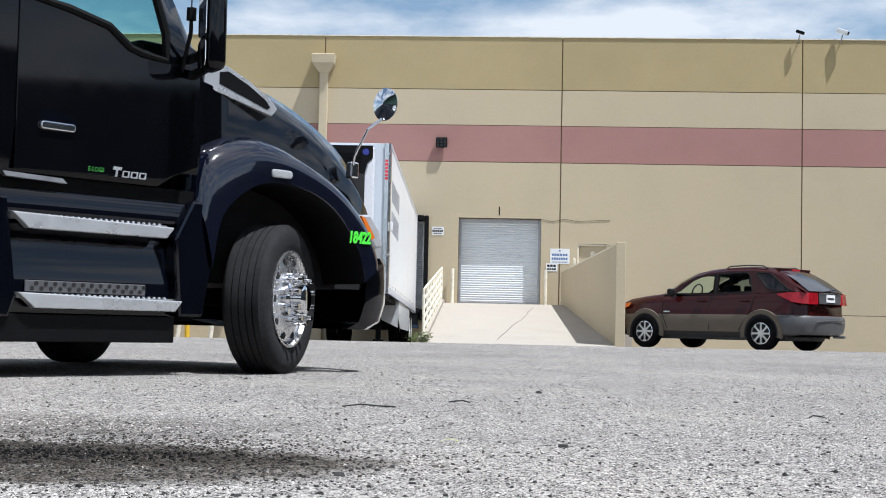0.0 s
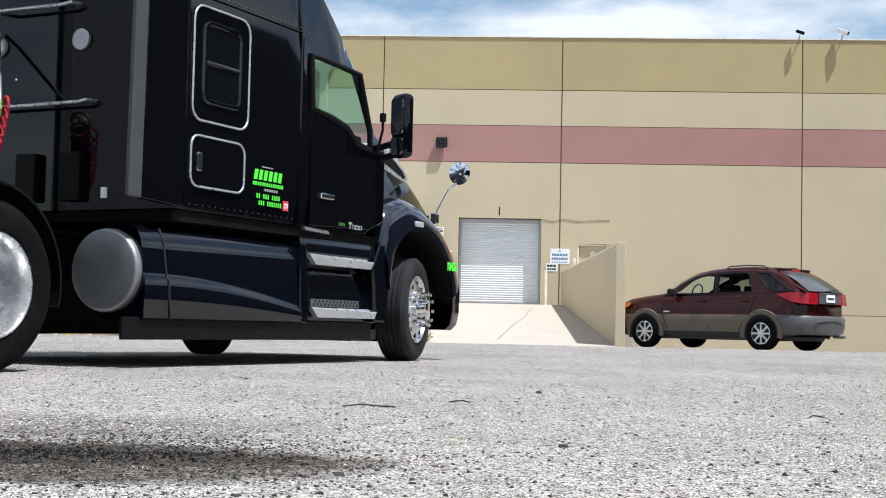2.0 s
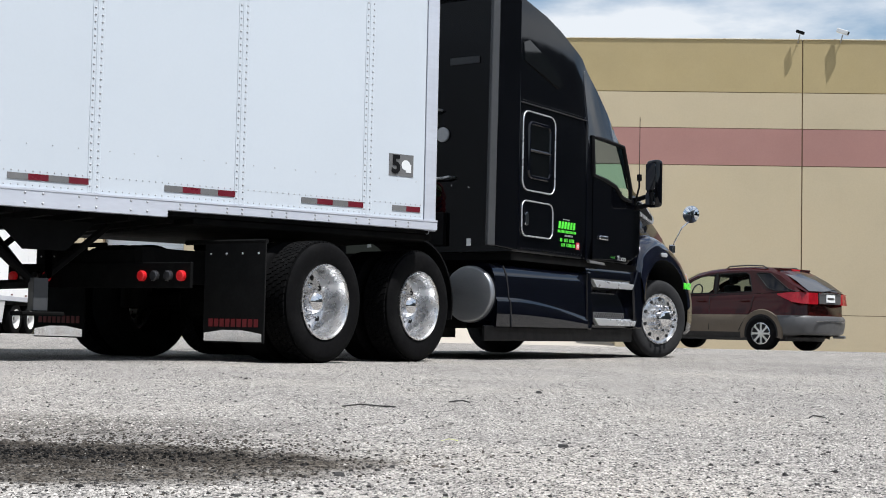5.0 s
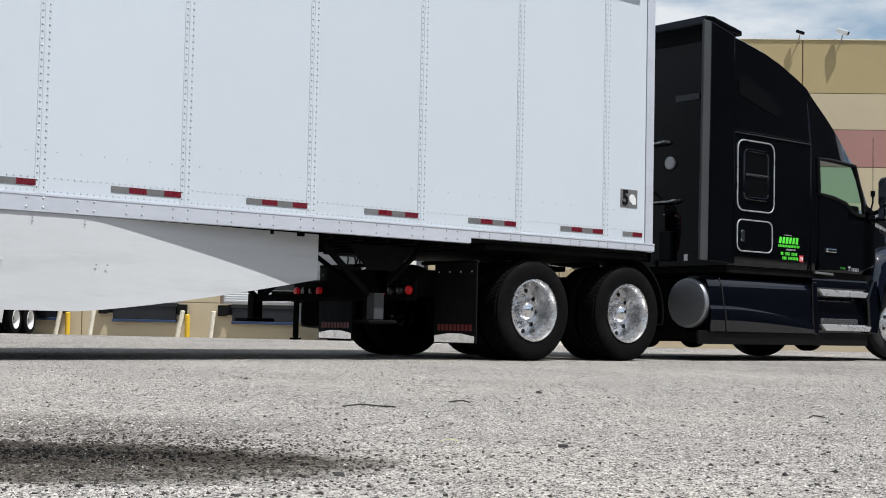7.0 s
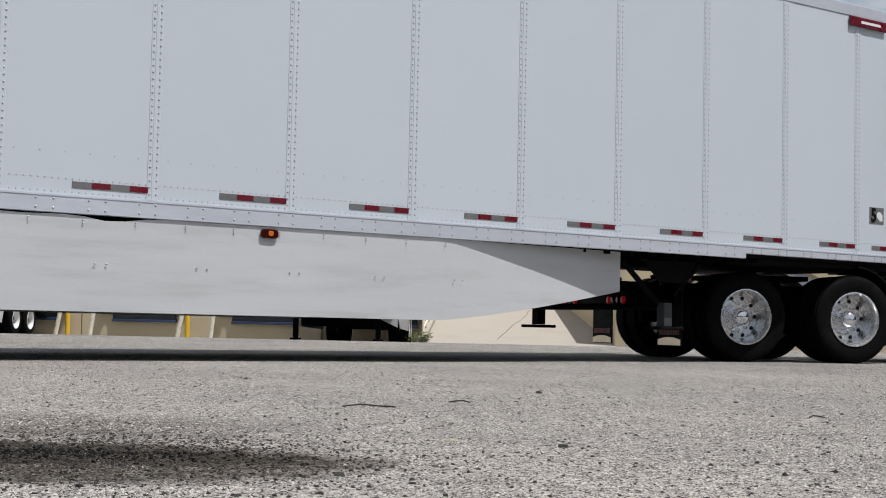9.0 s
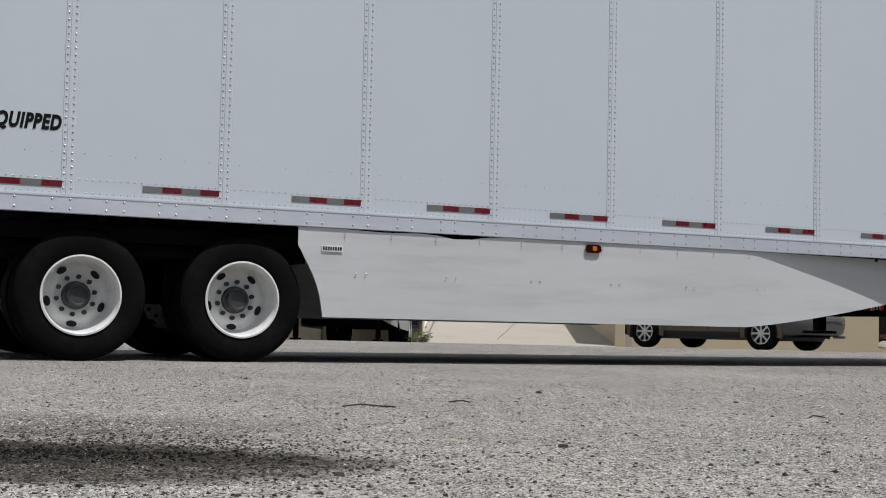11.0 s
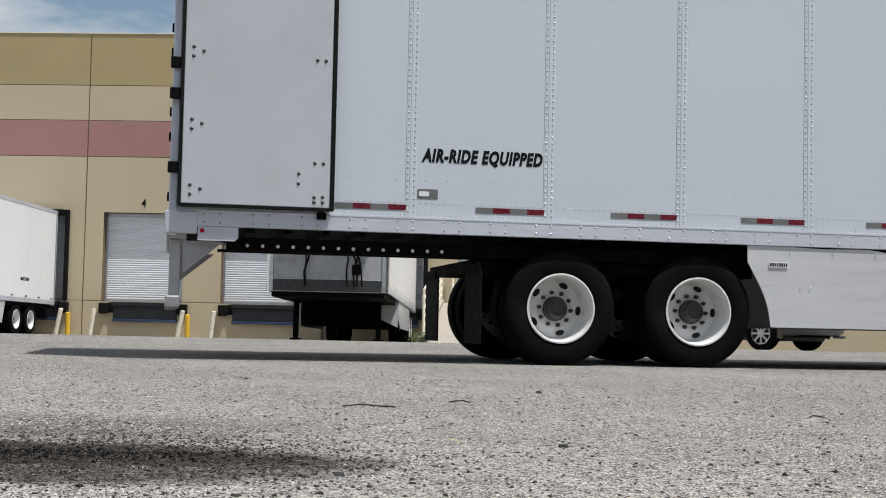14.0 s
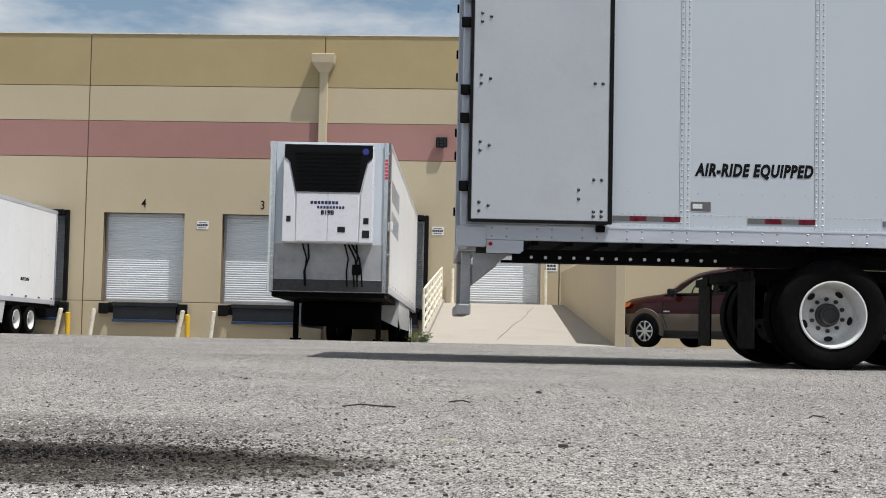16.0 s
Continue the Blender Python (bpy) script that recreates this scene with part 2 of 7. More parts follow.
def asphalt():
    """Weathered grey asphalt: pale aggregate in a darker binder, worn lanes and an old oil stain."""
    m = bpy.data.materials.new("asphalt")
    m.use_nodes = True
    N, L = m.node_tree.nodes, m.node_tree.links
    bs = N["Principled BSDF"]
    tc = N.new("ShaderNodeTexCoord")

    def node(kind, **kw):
        n = N.new(kind)
        for key, value in kw.items():
            n.inputs[key].default_value = value
        return n

    def ramp(src, stops):
        r = N.new("ShaderNodeValToRGB")
        el = r.color_ramp.elements
        while len(el) > 1:
            el.remove(el[-1])
        el[0].position, el[0].color = stops[0][0], (*stops[0][1], 1)
        for p, col in stops[1:]:
            e = el.new(p)
            e.color = (*col, 1)
        L.new(src, r.inputs[0])
        return r.outputs[0]

    def mix(f, a, b, how="MIX"):
        x = N.new("ShaderNodeMix")
        x.data_type, x.blend_type = "RGBA", how
        if isinstance(f, float):
            x.inputs["Factor"].default_value = f
        else:
            L.new(f, x.inputs["Factor"])
        L.new(a, x.inputs["A"])
        if isinstance(b, tuple):
            x.inputs["B"].default_value = (*b, 1)
        else:
            L.new(b, x.inputs["B"])
        return x.outputs["Result"]
    fine_map = N.new("ShaderNodeMapping")
    fine_map.inputs["Scale"].default_value = (1.9, 0.9, 1.0)
    L.new(tc.outputs["Object"], fine_map.inputs["Vector"])
    vor = node("ShaderNodeTexVoronoi", Scale=120.0)
    L.new(fine_map.outputs[0], vor.inputs["Vector"])
    sep = N.new("ShaderNodeSeparateColor")
    L.new(vor.outputs["Color"], sep.inputs[0])
    stones = ramp(sep.outputs[0], ((0.0, (0.035, 0.035, 0.035)), (0.20, (0.10, 0.098, 0.097)), (0.28, (0.315, 0.297, 0.278)), (0.7, (0.425, 0.40, 0.375)), (1.0, (0.64, 0.605, 0.565))))
    vor2 = node("ShaderNodeTexVoronoi", Scale=120.0)
    vor2.feature = "DISTANCE_TO_EDGE"
    L.new(fine_map.outputs[0], vor2.inputs["Vector"])
    gap = ramp(vor2.outputs["Distance"], ((0.0, (0, 0, 0)), (0.12, (1, 1, 1))))
    dark = mix(1.0, stones, (0.55, 0.55, 0.55), "MULTIPLY")
    col = mix(gap, dark, stones)
    wide = node("ShaderNodeTexNoise", Scale=0.55, Detail=5.0)
    L.new(tc.outputs["Object"], wide.inputs["Vector"])
    col = mix(1.0, col, ramp(wide.outputs["Fac"], ((0.3, (0.78, 0.78, 0.79)), (0.5, (0.95, 0.95, 0.94)), (0.7, (1.12, 1.1, 1.06)))), "MULTIPLY")
    patch = node("ShaderNodeTexNoise", Scale=7.0, Detail=4.0)
    L.new(tc.outputs["Object"], patch.inputs["Vector"])
    col = mix(1.0, col, ramp(patch.outputs["Fac"], ((0.3, (0.84, 0.84, 0.84)), (0.7, (1.12, 1.12, 1.11)))), "MULTIPLY")
    speck = node("ShaderNodeTexNoise", Scale=34.0, Detail=3.0, Roughness=0.7)
    L.new(tc.outputs["Object"], speck.inputs["Vector"])
    col = mix(1.0, col, ramp(speck.outputs["Fac"], ((0.34, (0.42, 0.42, 0.43)), (0.45, (0.92, 0.92, 0.92)), (0.55, (1.05, 1.05, 1.05)), (0.68, (1.38, 1.36, 1.33)))), "MULTIPLY")
    # old oil stain: a soaked patch with a tongue, a faint second patch and a crusted middle
    wob = node("ShaderNodeTexNoise", Scale=4.5, Detail=6.0, Roughness=0.65)
    L.new(tc.outputs["Object"], wob.inputs["Vector"])
    bent = N.new("ShaderNodeVectorMath")
    bent.operation = "MULTIPLY_ADD"
    L.new(wob.outputs["Color"], bent.inputs[0])
    bent.inputs[1].default_value = (0.26, 0.34, 0)
    L.new(tc.outputs["Object"], bent.inputs[2])

    def blot(cx, cy, rx, ry, inner, strong):
        off = N.new("ShaderNodeVectorMath")
        off.operation = "SUBTRACT"
        L.new(bent.outputs[0], off.inputs[0])
        off.inputs[1].default_value = (cx + 0.13, cy + 0.17, 0)
        rel = N.new("ShaderNodeVectorMath")
        rel.operation = "MULTIPLY"
        L.new(off.outputs[0], rel.inputs[0])
        rel.inputs[1].default_value = (1 / rx, 1 / ry, 0)
        ln = N.new("ShaderNodeVectorMath")
        ln.operation = "LENGTH"
        L.new(rel.outputs[0], ln.inputs[0])
        return mix(1.0, ramp(ln.outputs["Value"], ((0.0, (strong,) * 3), (inner, (strong * 0.9,) * 3), (1.0, (0, 0, 0)))), broken, "MULTIPLY")
    rough_edge = node("ShaderNodeTexNoise", Scale=11.0, Detail=6.0, Roughness=0.7)
    L.new(tc.outputs["Object"], rough_edge.inputs["Vector"])
    broken = ramp(rough_edge.outputs["Fac"], ((0.36, (0.5, 0.5, 0.5)), (0.56, (1, 1, 1))))
    soaked = mix(1.0, col, (0.24, 0.215, 0.185), "MULTIPLY")
    for spot in ((-1.45, 3.95, 1.05, 0.62, 0.35, 0.6), (-1.1, 2.98, 0.85, 0.50, 0.8, 1.0), (-0.62, 3.05, 0.52, 0.17, 0.4, 0.9)):
        col = mix(blot(*spot), col, soaked)
    crust = node("ShaderNodeTexNoise", Scale=15.0, Detail=5.0, Roughness=0.75)
    L.new(tc.outputs["Object"], crust.inputs["Vector"])
    oily = mix(ramp(crust.outputs["Fac"], ((0.50, (0, 0, 0)), (0.60, (0.9, 0.9, 0.9)))), mix(1.0, col, (0.10, 0.09, 0.08), "MULTIPLY"), col)
    col = mix(blot(-1.2, 3.12, 0.75, 0.30, 0.6, 1.0), col, oily)
    L.new(col, bs.inputs["Base Color"])
    bs.inputs["Roughness"].default_value = 0.85
    bs.inputs["Specular IOR Level"].default_value = 0.06
    bp = N.new("ShaderNodeBump")
    bp.inputs["Strength"].default_value, bp.inputs["Distance"].default_value = 1.0, 0.006
    L.new(vor.outputs["Distance"], bp.inputs["Height"])
    bp.invert = True
    L.new(bp.outputs[0], bs.inputs["Normal"])
    return m


ASPHALT = asphalt()
TAN_TOP = surf("tan_stucco", (0.39, 0.31, 0.16), 0.85, var=0.05, scale=0.4, fine=25, bump=0.25, bscale=45, stain=(0.33, 0.26, 0.14), stain_amount=0.35, stain_scale=0.35)
BEIGE = surf("beige_stucco", (0.50, 0.42, 0.285), 0.85, var=0.05, scale=0.4, fine=25, bump=0.25, bscale=45, stain=(0.46, 0.37, 0.24), stain_amount=0.4, stain_scale=0.4)
ROSE = surf("rose_stucco", (0.36, 0.19, 0.165), 0.85, var=0.06, scale=0.4, fine=25, bump=0.25, bscale=45, stain=(0.29, 0.15, 0.13), stain_amount=0.4, stain_scale=0.4)
JOINT = surf("joint_caulk", (0.16, 0.11, 0.06), 0.9)
CONCRETE = surf("pale_concrete", (0.37, 0.335, 0.285), 0.85, var=0.08, scale=0.8, fine=30, bump=0.2, bscale=80, stain=(0.27, 0.24, 0.20), stain_amount=0.5, stain_scale=0.8)
SLAT = surf("galvanised_slats", (0.70, 0.735, 0.76), 0.38, metal=0.1, var=0.05, scale=1.5, stretch=(0.4, 1, 6))
STEEL = surf("bare_steel", (0.45, 0.45, 0.46), 0.4, metal=0.9, var=0.1)
CREAM = surf("cream_paint", (0.80, 0.75, 0.61), 0.5, var=0.08, stain=(0.32, 0.2, 0.11), stain_amount=0.6, stain_scale=7)
YELLOW = surf("yellow_paint", (0.72, 0.46, 0.03), 0.5, var=0.1, stain=(0.3, 0.2, 0.08), stain_amount=0.4, stain_scale=6)
TOE_BLUE = surf("scuffed_blue_steel", (0.02, 0.045, 0.11), 0.5, var=0.3, stain=(0.02, 0.02, 0.02), stain_amount=0.6, stain_scale=5)
DOCK_BLUE = surf("dull_blue_steel", (0.010, 0.012, 0.016), 0.5, metal=0.2, var=0.25, stain=(0.02, 0.02, 0.02), stain_amount=0.8, stain_scale=4)
RUBBER = surf("black_rubber", (0.006, 0.006, 0.006), 0.8, spec=0.15, var=0.2, bump=0.15, bscale=30)
TYRE = surf("tyre_rubber", (0.004, 0.004, 0.0043), 0.8, spec=0.07, var=0.2, scale=6, bump=0.1, bscale=90, stain=(0.02, 0.019, 0.018), stain_amount=0.3, stain_scale=5)
# lighter grey rubber for the steer tyres
PALER_TYRE = surf("paler_tyre_rubber", (0.021, 0.021, 0.022), 0.85, spec=0.15, var=0.2, scale=6, bump=0.1, bscale=90, stain=(0.035, 0.034, 0.033), stain_amount=0.4, stain_scale=5)
WHITE_SIGN = surf("white_sign", (0.75, 0.76, 0.76), 0.45, var=0.05)
INK = surf("black_ink", (0.006, 0.006, 0.007), 0.6, spec=0.12)
# flat dark fill that carries the shade of holes, gaps and wells
DARK = surf("shaded_gap_fill", (0.008, 0.008, 0.009), 0.9)
LEAF = surf("weed_leaf", (0.13, 0.17, 0.05), 0.6, var=0.25, island=0.35)
STONE = surf("loose_stone", (0.42, 0.394, 0.365), 0.9, var=0.15, island=0.42, bump=0.2, bscale=300)
STAINED = surf("oily_stone", (0.05, 0.043, 0.036), 0.85, spec=0.2, var=0.2, island=0.7)
OIL_CRUST = surf("oil_crust", (0.006, 0.0055, 0.005), 0.8, spec=0.15, var=0.3, island=0.8)
DARK_STONE = surf("dark_stone", (0.026, 0.025, 0.024), 0.9, var=0.25, island=0.6, bump=0.2, bscale=300)

# ---- ground ----
WALL_Y = 45.67


def ground_z(y):
    return -0.26 * max(0.0, min(1.0, (y - 27.0) / (WALL_Y - 27.0)))


gb = bmesh.new()
quad_rows(gb, [[(xx, yy, ground_z(yy)) for xx in (-400, -60, -20, -6, 0, 6, 20, 60, 400)] for yy in (-400, -60, 0, 8, 16, 27, 36, 45.4, 60, 400)])
ground = tagged(part("ground", gb, ASPHALT), "weathered grey asphalt yard with pale aggregate and an oil stain", "ground", kind="structure")


def scatter(name, count, y0, y1, power, size, material, label, seed, flat=0.6, spot=None, simple=False):
    """Loose stones over the ground in a wedge that opens away from the yard's near edge."""
    rg = np.random.default_rng(seed)
    y = y0 + (y1 - y0) * rg.random(count) ** power
    x = (rg.random(count) * 2 - 1) * (0.35 * y + 0.35) - 0.06 * y
    if spot:
        x, y = rg.normal(spot[0], spot[2], count), rg.normal(spot[1], spot[3], count)
    away = ((x + 1.1) / 0.85) ** 2 + ((y - 3.12) / 0.68) ** 2
    if simple:
        free = (away > 1.0) | (rg.random(count) < 0.02)
        x, y, count = x[free], y[free], int(free.sum())
    s = size * (0.45 + rg.random(count) ** 3 * 1.5)
    ring = [(math.cos(k * 1.2566), math.sin(k * 1.2566)) for k in range(5)]
    base = np.array([(c, q, 0.0) for c, q in ring] + [(0.72 * c - 0.1 * q, 0.72 * q + 0.1 * c, 0.62) for c, q in ring] + [(0.05, 0.0, 0.85)])
    faces = np.array([f for k in range(5) for j in [(k + 1) % 5] for f in ((k, j, 5 + j), (k, 5 + j, 5 + k), (5 + k, 5 + j, 10))])
    if simple:
        base = np.array([(c, q, 0.0) for c, q in ring] + [(0.05, 0.1, 0.8)])
        faces = np.array([(k, (k + 1) % 5, 5) for k in range(5)])
    v = np.repeat(base[None], count, 0) * (0.65 + 0.6 * rg.random((count, len(base), 1)))
    a = rg.random(count) * 6.283
    c, sn = np.cos(a)[:, None], np.sin(a)[:, None]
    v = np.stack([v[..., 0] * c - v[..., 1] * sn, v[..., 0] * sn + v[..., 1] * c, v[..., 2] * flat], -1) * s[:, None, None]
    v[..., 0] += x[:, None]
    v[..., 1] += y[:, None]
    v[..., 2] -= 0.0006
    f = (faces[None] + len(base) * np.arange(count)[:, None, None]).reshape(-1, 3)
    data = bpy.data.meshes.new(name)
    data.from_pydata(v.reshape(-1, 3).tolist(), [], f.tolist())
    data.materials.append(material)
    return tagged(new(name, data), label, "gravel", kind="stuff")


scatter("gravel", 150000, 2.2, 11.5, 1.35, 0.0027, STONE, "fine pale and grey loose gravel on the asphalt", 3, 0.95, None, True)
scatter("stained_gravel", 12000, 2.2, 12.5, 1.0, 0.0026, STAINED, "oil-soaked brown grit in the stain", 13, 1.2, (-1.1, 3.1, 0.42, 0.3))
scatter("dark_gravel", 9000, 2.2, 13.0, 1.2, 0.0032, DARK_STONE, "scattered dark crumbs of asphalt on the yard", 5, 0.95)
scatter("coarse_gravel", 900, 2.25, 9.5, 1.0, 0.0045, DARK_STONE, "dark thumbnail-sized stones on the asphalt", 9, 0.95)
scatter("lump_gravel", 70, 2.3, 7.5, 0.9, 0.0095, DARK_STONE, "few dark pebble-sized lumps of asphalt", 21, 0.7)
scatter("oil_crust", 1700, 2.2, 13.0, 1.0, 0.0040, OIL_CRUST, "black crumbly crust in the oil stain", 31, 0.95, (-1.12, 3.12, 0.27, 0.085))
scatter("oil_crumbs", 500, 2.2, 13.0, 1.0, 0.0034, OIL_CRUST, "black crumbs strewn round the oil stain", 33, 0.6, (-0.95, 3.05, 0.36, 0.26))

# ---- warehouse wall with its openings ----
WALL_T = 0.42
OPENINGS = [(-18.21, -15.45, 0.93, 3.93), (-14.17, -11.41, 0.93, 3.93), (-10.13, -7.37, 0.93, 3.93), (-6.09, -3.33, 0.93, 3.93), (-2.2, 0.53, 1.09, 3.95), (1.73, 2.75, 1.09, 3.14)]


def cut_rects(x0, x1, z0, z1):
    xs = sorted({x0, x1, *[v for o in OPENINGS for v in o[:2] if x0 < v < x1]})
    zs = sorted({z0, z1, *[v for o in OPENINGS for v in o[2:] if z0 < v < z1]})
    for a, b in zip(xs, xs[1:]):
        for c, d in zip(zs, zs[1:]):
            if not any(o[0] <= (a + b) / 2 <= o[1] and o[2] <= (c + d) / 2 <= o[3] for o in OPENINGS):
                yield a, b, c, d


wall_bm = bmesh.new()
for a, b, c, d in cut_rects(-46.0, 46.0, -0.6, 9.98):
    box_(wall_bm, (a, WALL_Y + 0.02, c), (b, WALL_Y + WALL_T, d))
wall_north = tagged(part("wall_north", wall_bm, JOINT), "tilt-up concrete warehouse wall in tan, beige and rose bands", "wall", kind="structure")
JOINTS_X = [-45.9, -38.8, -30.8, -22.8, -14.80, -6.80, 1.145, 9.02, 17.0, 25.0, 33.0, 41.0, 45.9]
BANDS = [(-0.6, 0.945, BEIGE), (0.965, 5.80, BEIGE), (5.825, 7.03, ROSE), (7.05, 8.225, BEIGE), (8.25, 10.0, TAN_TOP)]
for xa, xb in zip(JOINTS_X, JOINTS_X[1:]):
    for za, zb, mm in BANDS:
        pb = bmesh.new()
        for a, b, c, d in cut_rects(xa + 0.02, xb - 0.02, za, zb):
            box_(pb, (a, WALL_Y, c), (b, WALL_Y + 0.0195, d))
        part("panel", pb, mm, wall_north)
    cb = bmesh.new()
    box_(cb, (xa + 0.01, WALL_Y - 0.03, 10.003), (xb - 0.01, WALL_Y + WALL_T + 0.03, 10.03))
    part("coping", cb, CREAM, wall_north)
# the rest of the warehouse behind its front
shell = bmesh.new()
box_(shell, (-46, 66.0, -0.6), (46, 66.4, 9.98))
box_(shell, (-46, WALL_Y + WALL_T + 0.005, -0.6), (-45.6, 65.99, 9.98))
box_(shell, (45.6, WALL_Y + WALL_T + 0.005, -0.6), (46, 65.99, 9.98))
tagged(part("wall_rear", shell, BEIGE), "plain beige warehouse walls at the sides and rear", "wall", kind="structure")
rb = bmesh.new()
box_(rb, (-45.5, WALL_Y + WALL_T + 0.005, 9.4), (45.5, 65.98, 9.6))
tagged(part("roof", rb, CONCRETE), "flat grey warehouse roof behind the parapet", "roof", kind="structure")
ib = bmesh.new()
box_(ib, (-45.5, WALL_Y + WALL_T + 0.005, 0.6), (45.5, 65.98, 0.9))
tagged(part("floor", ib, CONCRETE), "grey concrete warehouse floor at dock height", "floor", kind="structure")


def rolling_door(name, x0, x1, z0, z1, label):
    door = thing(name, label, "door", kind="structure")
    yb = WALL_Y + 0.35
    bm = bmesh.new()
    pitch, rows, z = 0.076, [], z0 + 0.08
    while z < z1:
        for k in range(5):
            rows.append((yb - 0.014 * math.sin(math.pi * k / 5) ** 0.6 if k else yb + 0.004, z + pitch * k / 5))
        z += pitch
    quad_rows(bm, [[(x, y, zz) for x in (x0 + 0.02, x1 - 0.02)] for y, zz in rows])
    part("curtain", bm, SLAT, door, smooth=True)
    bm = box_(bmesh.new(), (x0 + 0.02, yb - 0.03, z0), (x1 - 0.02, yb + 0.02, z0 + 0.08), 0.008)
    part("bottom_bar", bm, STEEL, door)
    for xa in (x0, x1 - 0.09):
        part("guide", box_(bmesh.new(), (xa + 0.002, yb - 0.06, z0), (xa + 0.088, yb - 0.032, z1 - 0.002), 0.005), STEEL, door)
    part("hood", box_(bmesh.new(), (x0 + 0.1, yb - 0.09, z1 - 0.12), (x1 - 0.1, yb - 0.02, z1 - 0.003), 0.01), STEEL, door)
    return door


for k, (a, b, c, d) in enumerate(OPENINGS[:5]):
    rolling_door("door_%d" % (5 - k), a, b, c, d, "closed galvanised roll-up loading door")

# ---- vehicle materials ----
BLACK = surf("black_paint", (0.0016, 0.0018, 0.0028), 0.05, var=0.1, spec=0.36, rvar=0.02, stain=(0.004, 0.004, 0.005), stain_amount=0.2, stain_scale=3)
DEEP_BLACK = surf("deep_black_paint", (0.0014, 0.0018, 0.0042), 0.06, var=0.1, spec=0.55, rvar=0.025)
BLUEBLACK = surf("blue_black_paint", (0.003, 0.004, 0.011), 0.10, var=0.15, coat=1.0, rvar=0.05, stain=(0.01, 0.01, 0.013), stain_amount=0.2, stain_scale=4)
MATT_BLACK = surf("matt_black_plastic", (0.004, 0.004, 0.0045), 0.5, var=0.15, spec=0.14, bump=0.05)
FRAME_BLACK = surf("grimy_black_frame", (0.003, 0.003, 0.003), 0.8, spec=0.1, var=0.3, stain=(0.01, 0.009, 0.008), stain_amount=0.5, stain_scale=5)
TRIM_GREY = surf("grey_rubber_trim", (0.042, 0.044, 0.047), 0.5, var=0.1)
CHROME = surf("chrome", (0.78, 0.78, 0.79), 0.08, metal=1.0, var=0.03, rvar=0.04)
POLISHED = surf("polished_aluminium", (0.84, 0.84, 0.845), 0.24, metal=1.0, var=0.025, rvar=0.04)
DULL_ALU = surf("brushed_tank_aluminium", (0.30, 0.31, 0.325), 0.42, metal=0.75, var=0.06, scale=2, stretch=(1, 1, 3))
TREAD_ALU = surf("bright_step_aluminium", (0.66, 0.67, 0.68), 0.3, metal=0.7, var=0.02, fine=60)
WHITE_PANEL = surf("white_trailer_paint", (0.545, 0.59, 0.635), 0.32, var=0.012, scale=0.8, stain=(0.53, 0.565, 0.59), stain_amount=0.04, stain_scale=0.9, each=0.015, bump=0.0, rvar=0.02)
SKIRT_WHITE = surf("scuffed_white_skirt", (0.54, 0.55, 0.56), 0.4, var=0.03, stain=(0.36, 0.36, 0.355), stain_amount=0.5, stain_scale=2.2, stretch=(0.35, 1, 3.5))
RAIL_ALU = surf("aluminium_rail", (0.60, 0.625, 0.685), 0.36, metal=0.3, var=0.05, stretch=(0.3, 1, 1))
RIVET = surf("rivet_heads", (0.42, 0.43, 0.45), 0.35, metal=0.4, var=0.05)
WHITE_RIM = surf("white_painted_steel_rim", (0.70, 0.70, 0.69), 0.4, var=0.06, stain=(0.25, 0.23, 0.2), stain_amount=0.45, stain_scale=9)
REFLECT_RED = surf("red_reflector_tape", (0.12, 0.005, 0.014), 0.3, var=0.12, fine=90)
REFLECT_GREY = surf("silver_reflector_tape", (0.145, 0.145, 0.145), 0.35, var=0.15, fine=90)
AMBER = glow("amber_lens", (0.55, 0.13, 0.01), 0.08)
MARKER_RED = surf("dark_marker_lens", (0.035, 0.004, 0.003), 0.15)
RED_LENS = surf("red_lens", (0.45, 0.01, 0.015), 0.2)
RED_LAMP = glow("lit_red_lamp", (0.5, 0.012, 0.015), 0.2)
SMOKED = surf("smoked_lens", (0.03, 0.03, 0.032), 0.15)
CLEAR_LENS = surf("clear_lens", (0.55, 0.56, 0.57), 0.12, metal=0.4)
GREEN_INK = surf("bright_green_lettering", (0.10, 0.75, 0.05), 0.4)
DULL_GREEN = surf("dull_green_lettering", (0.05, 0.30, 0.04), 0.4)
RED_INK = surf("red_sticker", (0.6, 0.05, 0.07), 0.4)
FLAP_RED = surf("dull_red_print", (0.16, 0.008, 0.012), 0.5)
HOSE_RED, HOSE_BLUE, HOSE_GREEN = (surf(n, c, 0.35) for n, c in (("red_air_hose", (0.35, 0.02, 0.03)), ("blue_air_hose", (0.03, 0.16, 0.55)), ("green_cable", (0.22, 0.35, 0.09))))
DARK_GLASS = surf("dark_window", (0.003, 0.0035, 0.004), 0.03, spec=0.5, rvar=0.01)
GREEN_GLASS = glass("green_tinted_glass", (0.62, 0.83, 0.80), 1.06)
SATIN_RIM = surf("satin_aluminium_rim", (0.72, 0.72, 0.725), 0.27, metal=0.9, var=0.03, scale=5, rvar=0.05)
NUT_STEEL = surf("grimy_nut_steel", (0.045, 0.046, 0.047), 0.5, metal=0.3, var=0.25, scale=12)
GRATE = surf("dark_punched_steel", (0.16, 0.16, 0.165), 0.45, metal=0.7)
MIRROR_GLASS = surf("mirror_glass", (0.75, 0.77, 0.8), 0.02, metal=1.0, var=0.02, rvar=0.01)

# ---- wheels ----
TYRE_R = 0.486
STEER_R = 0.458


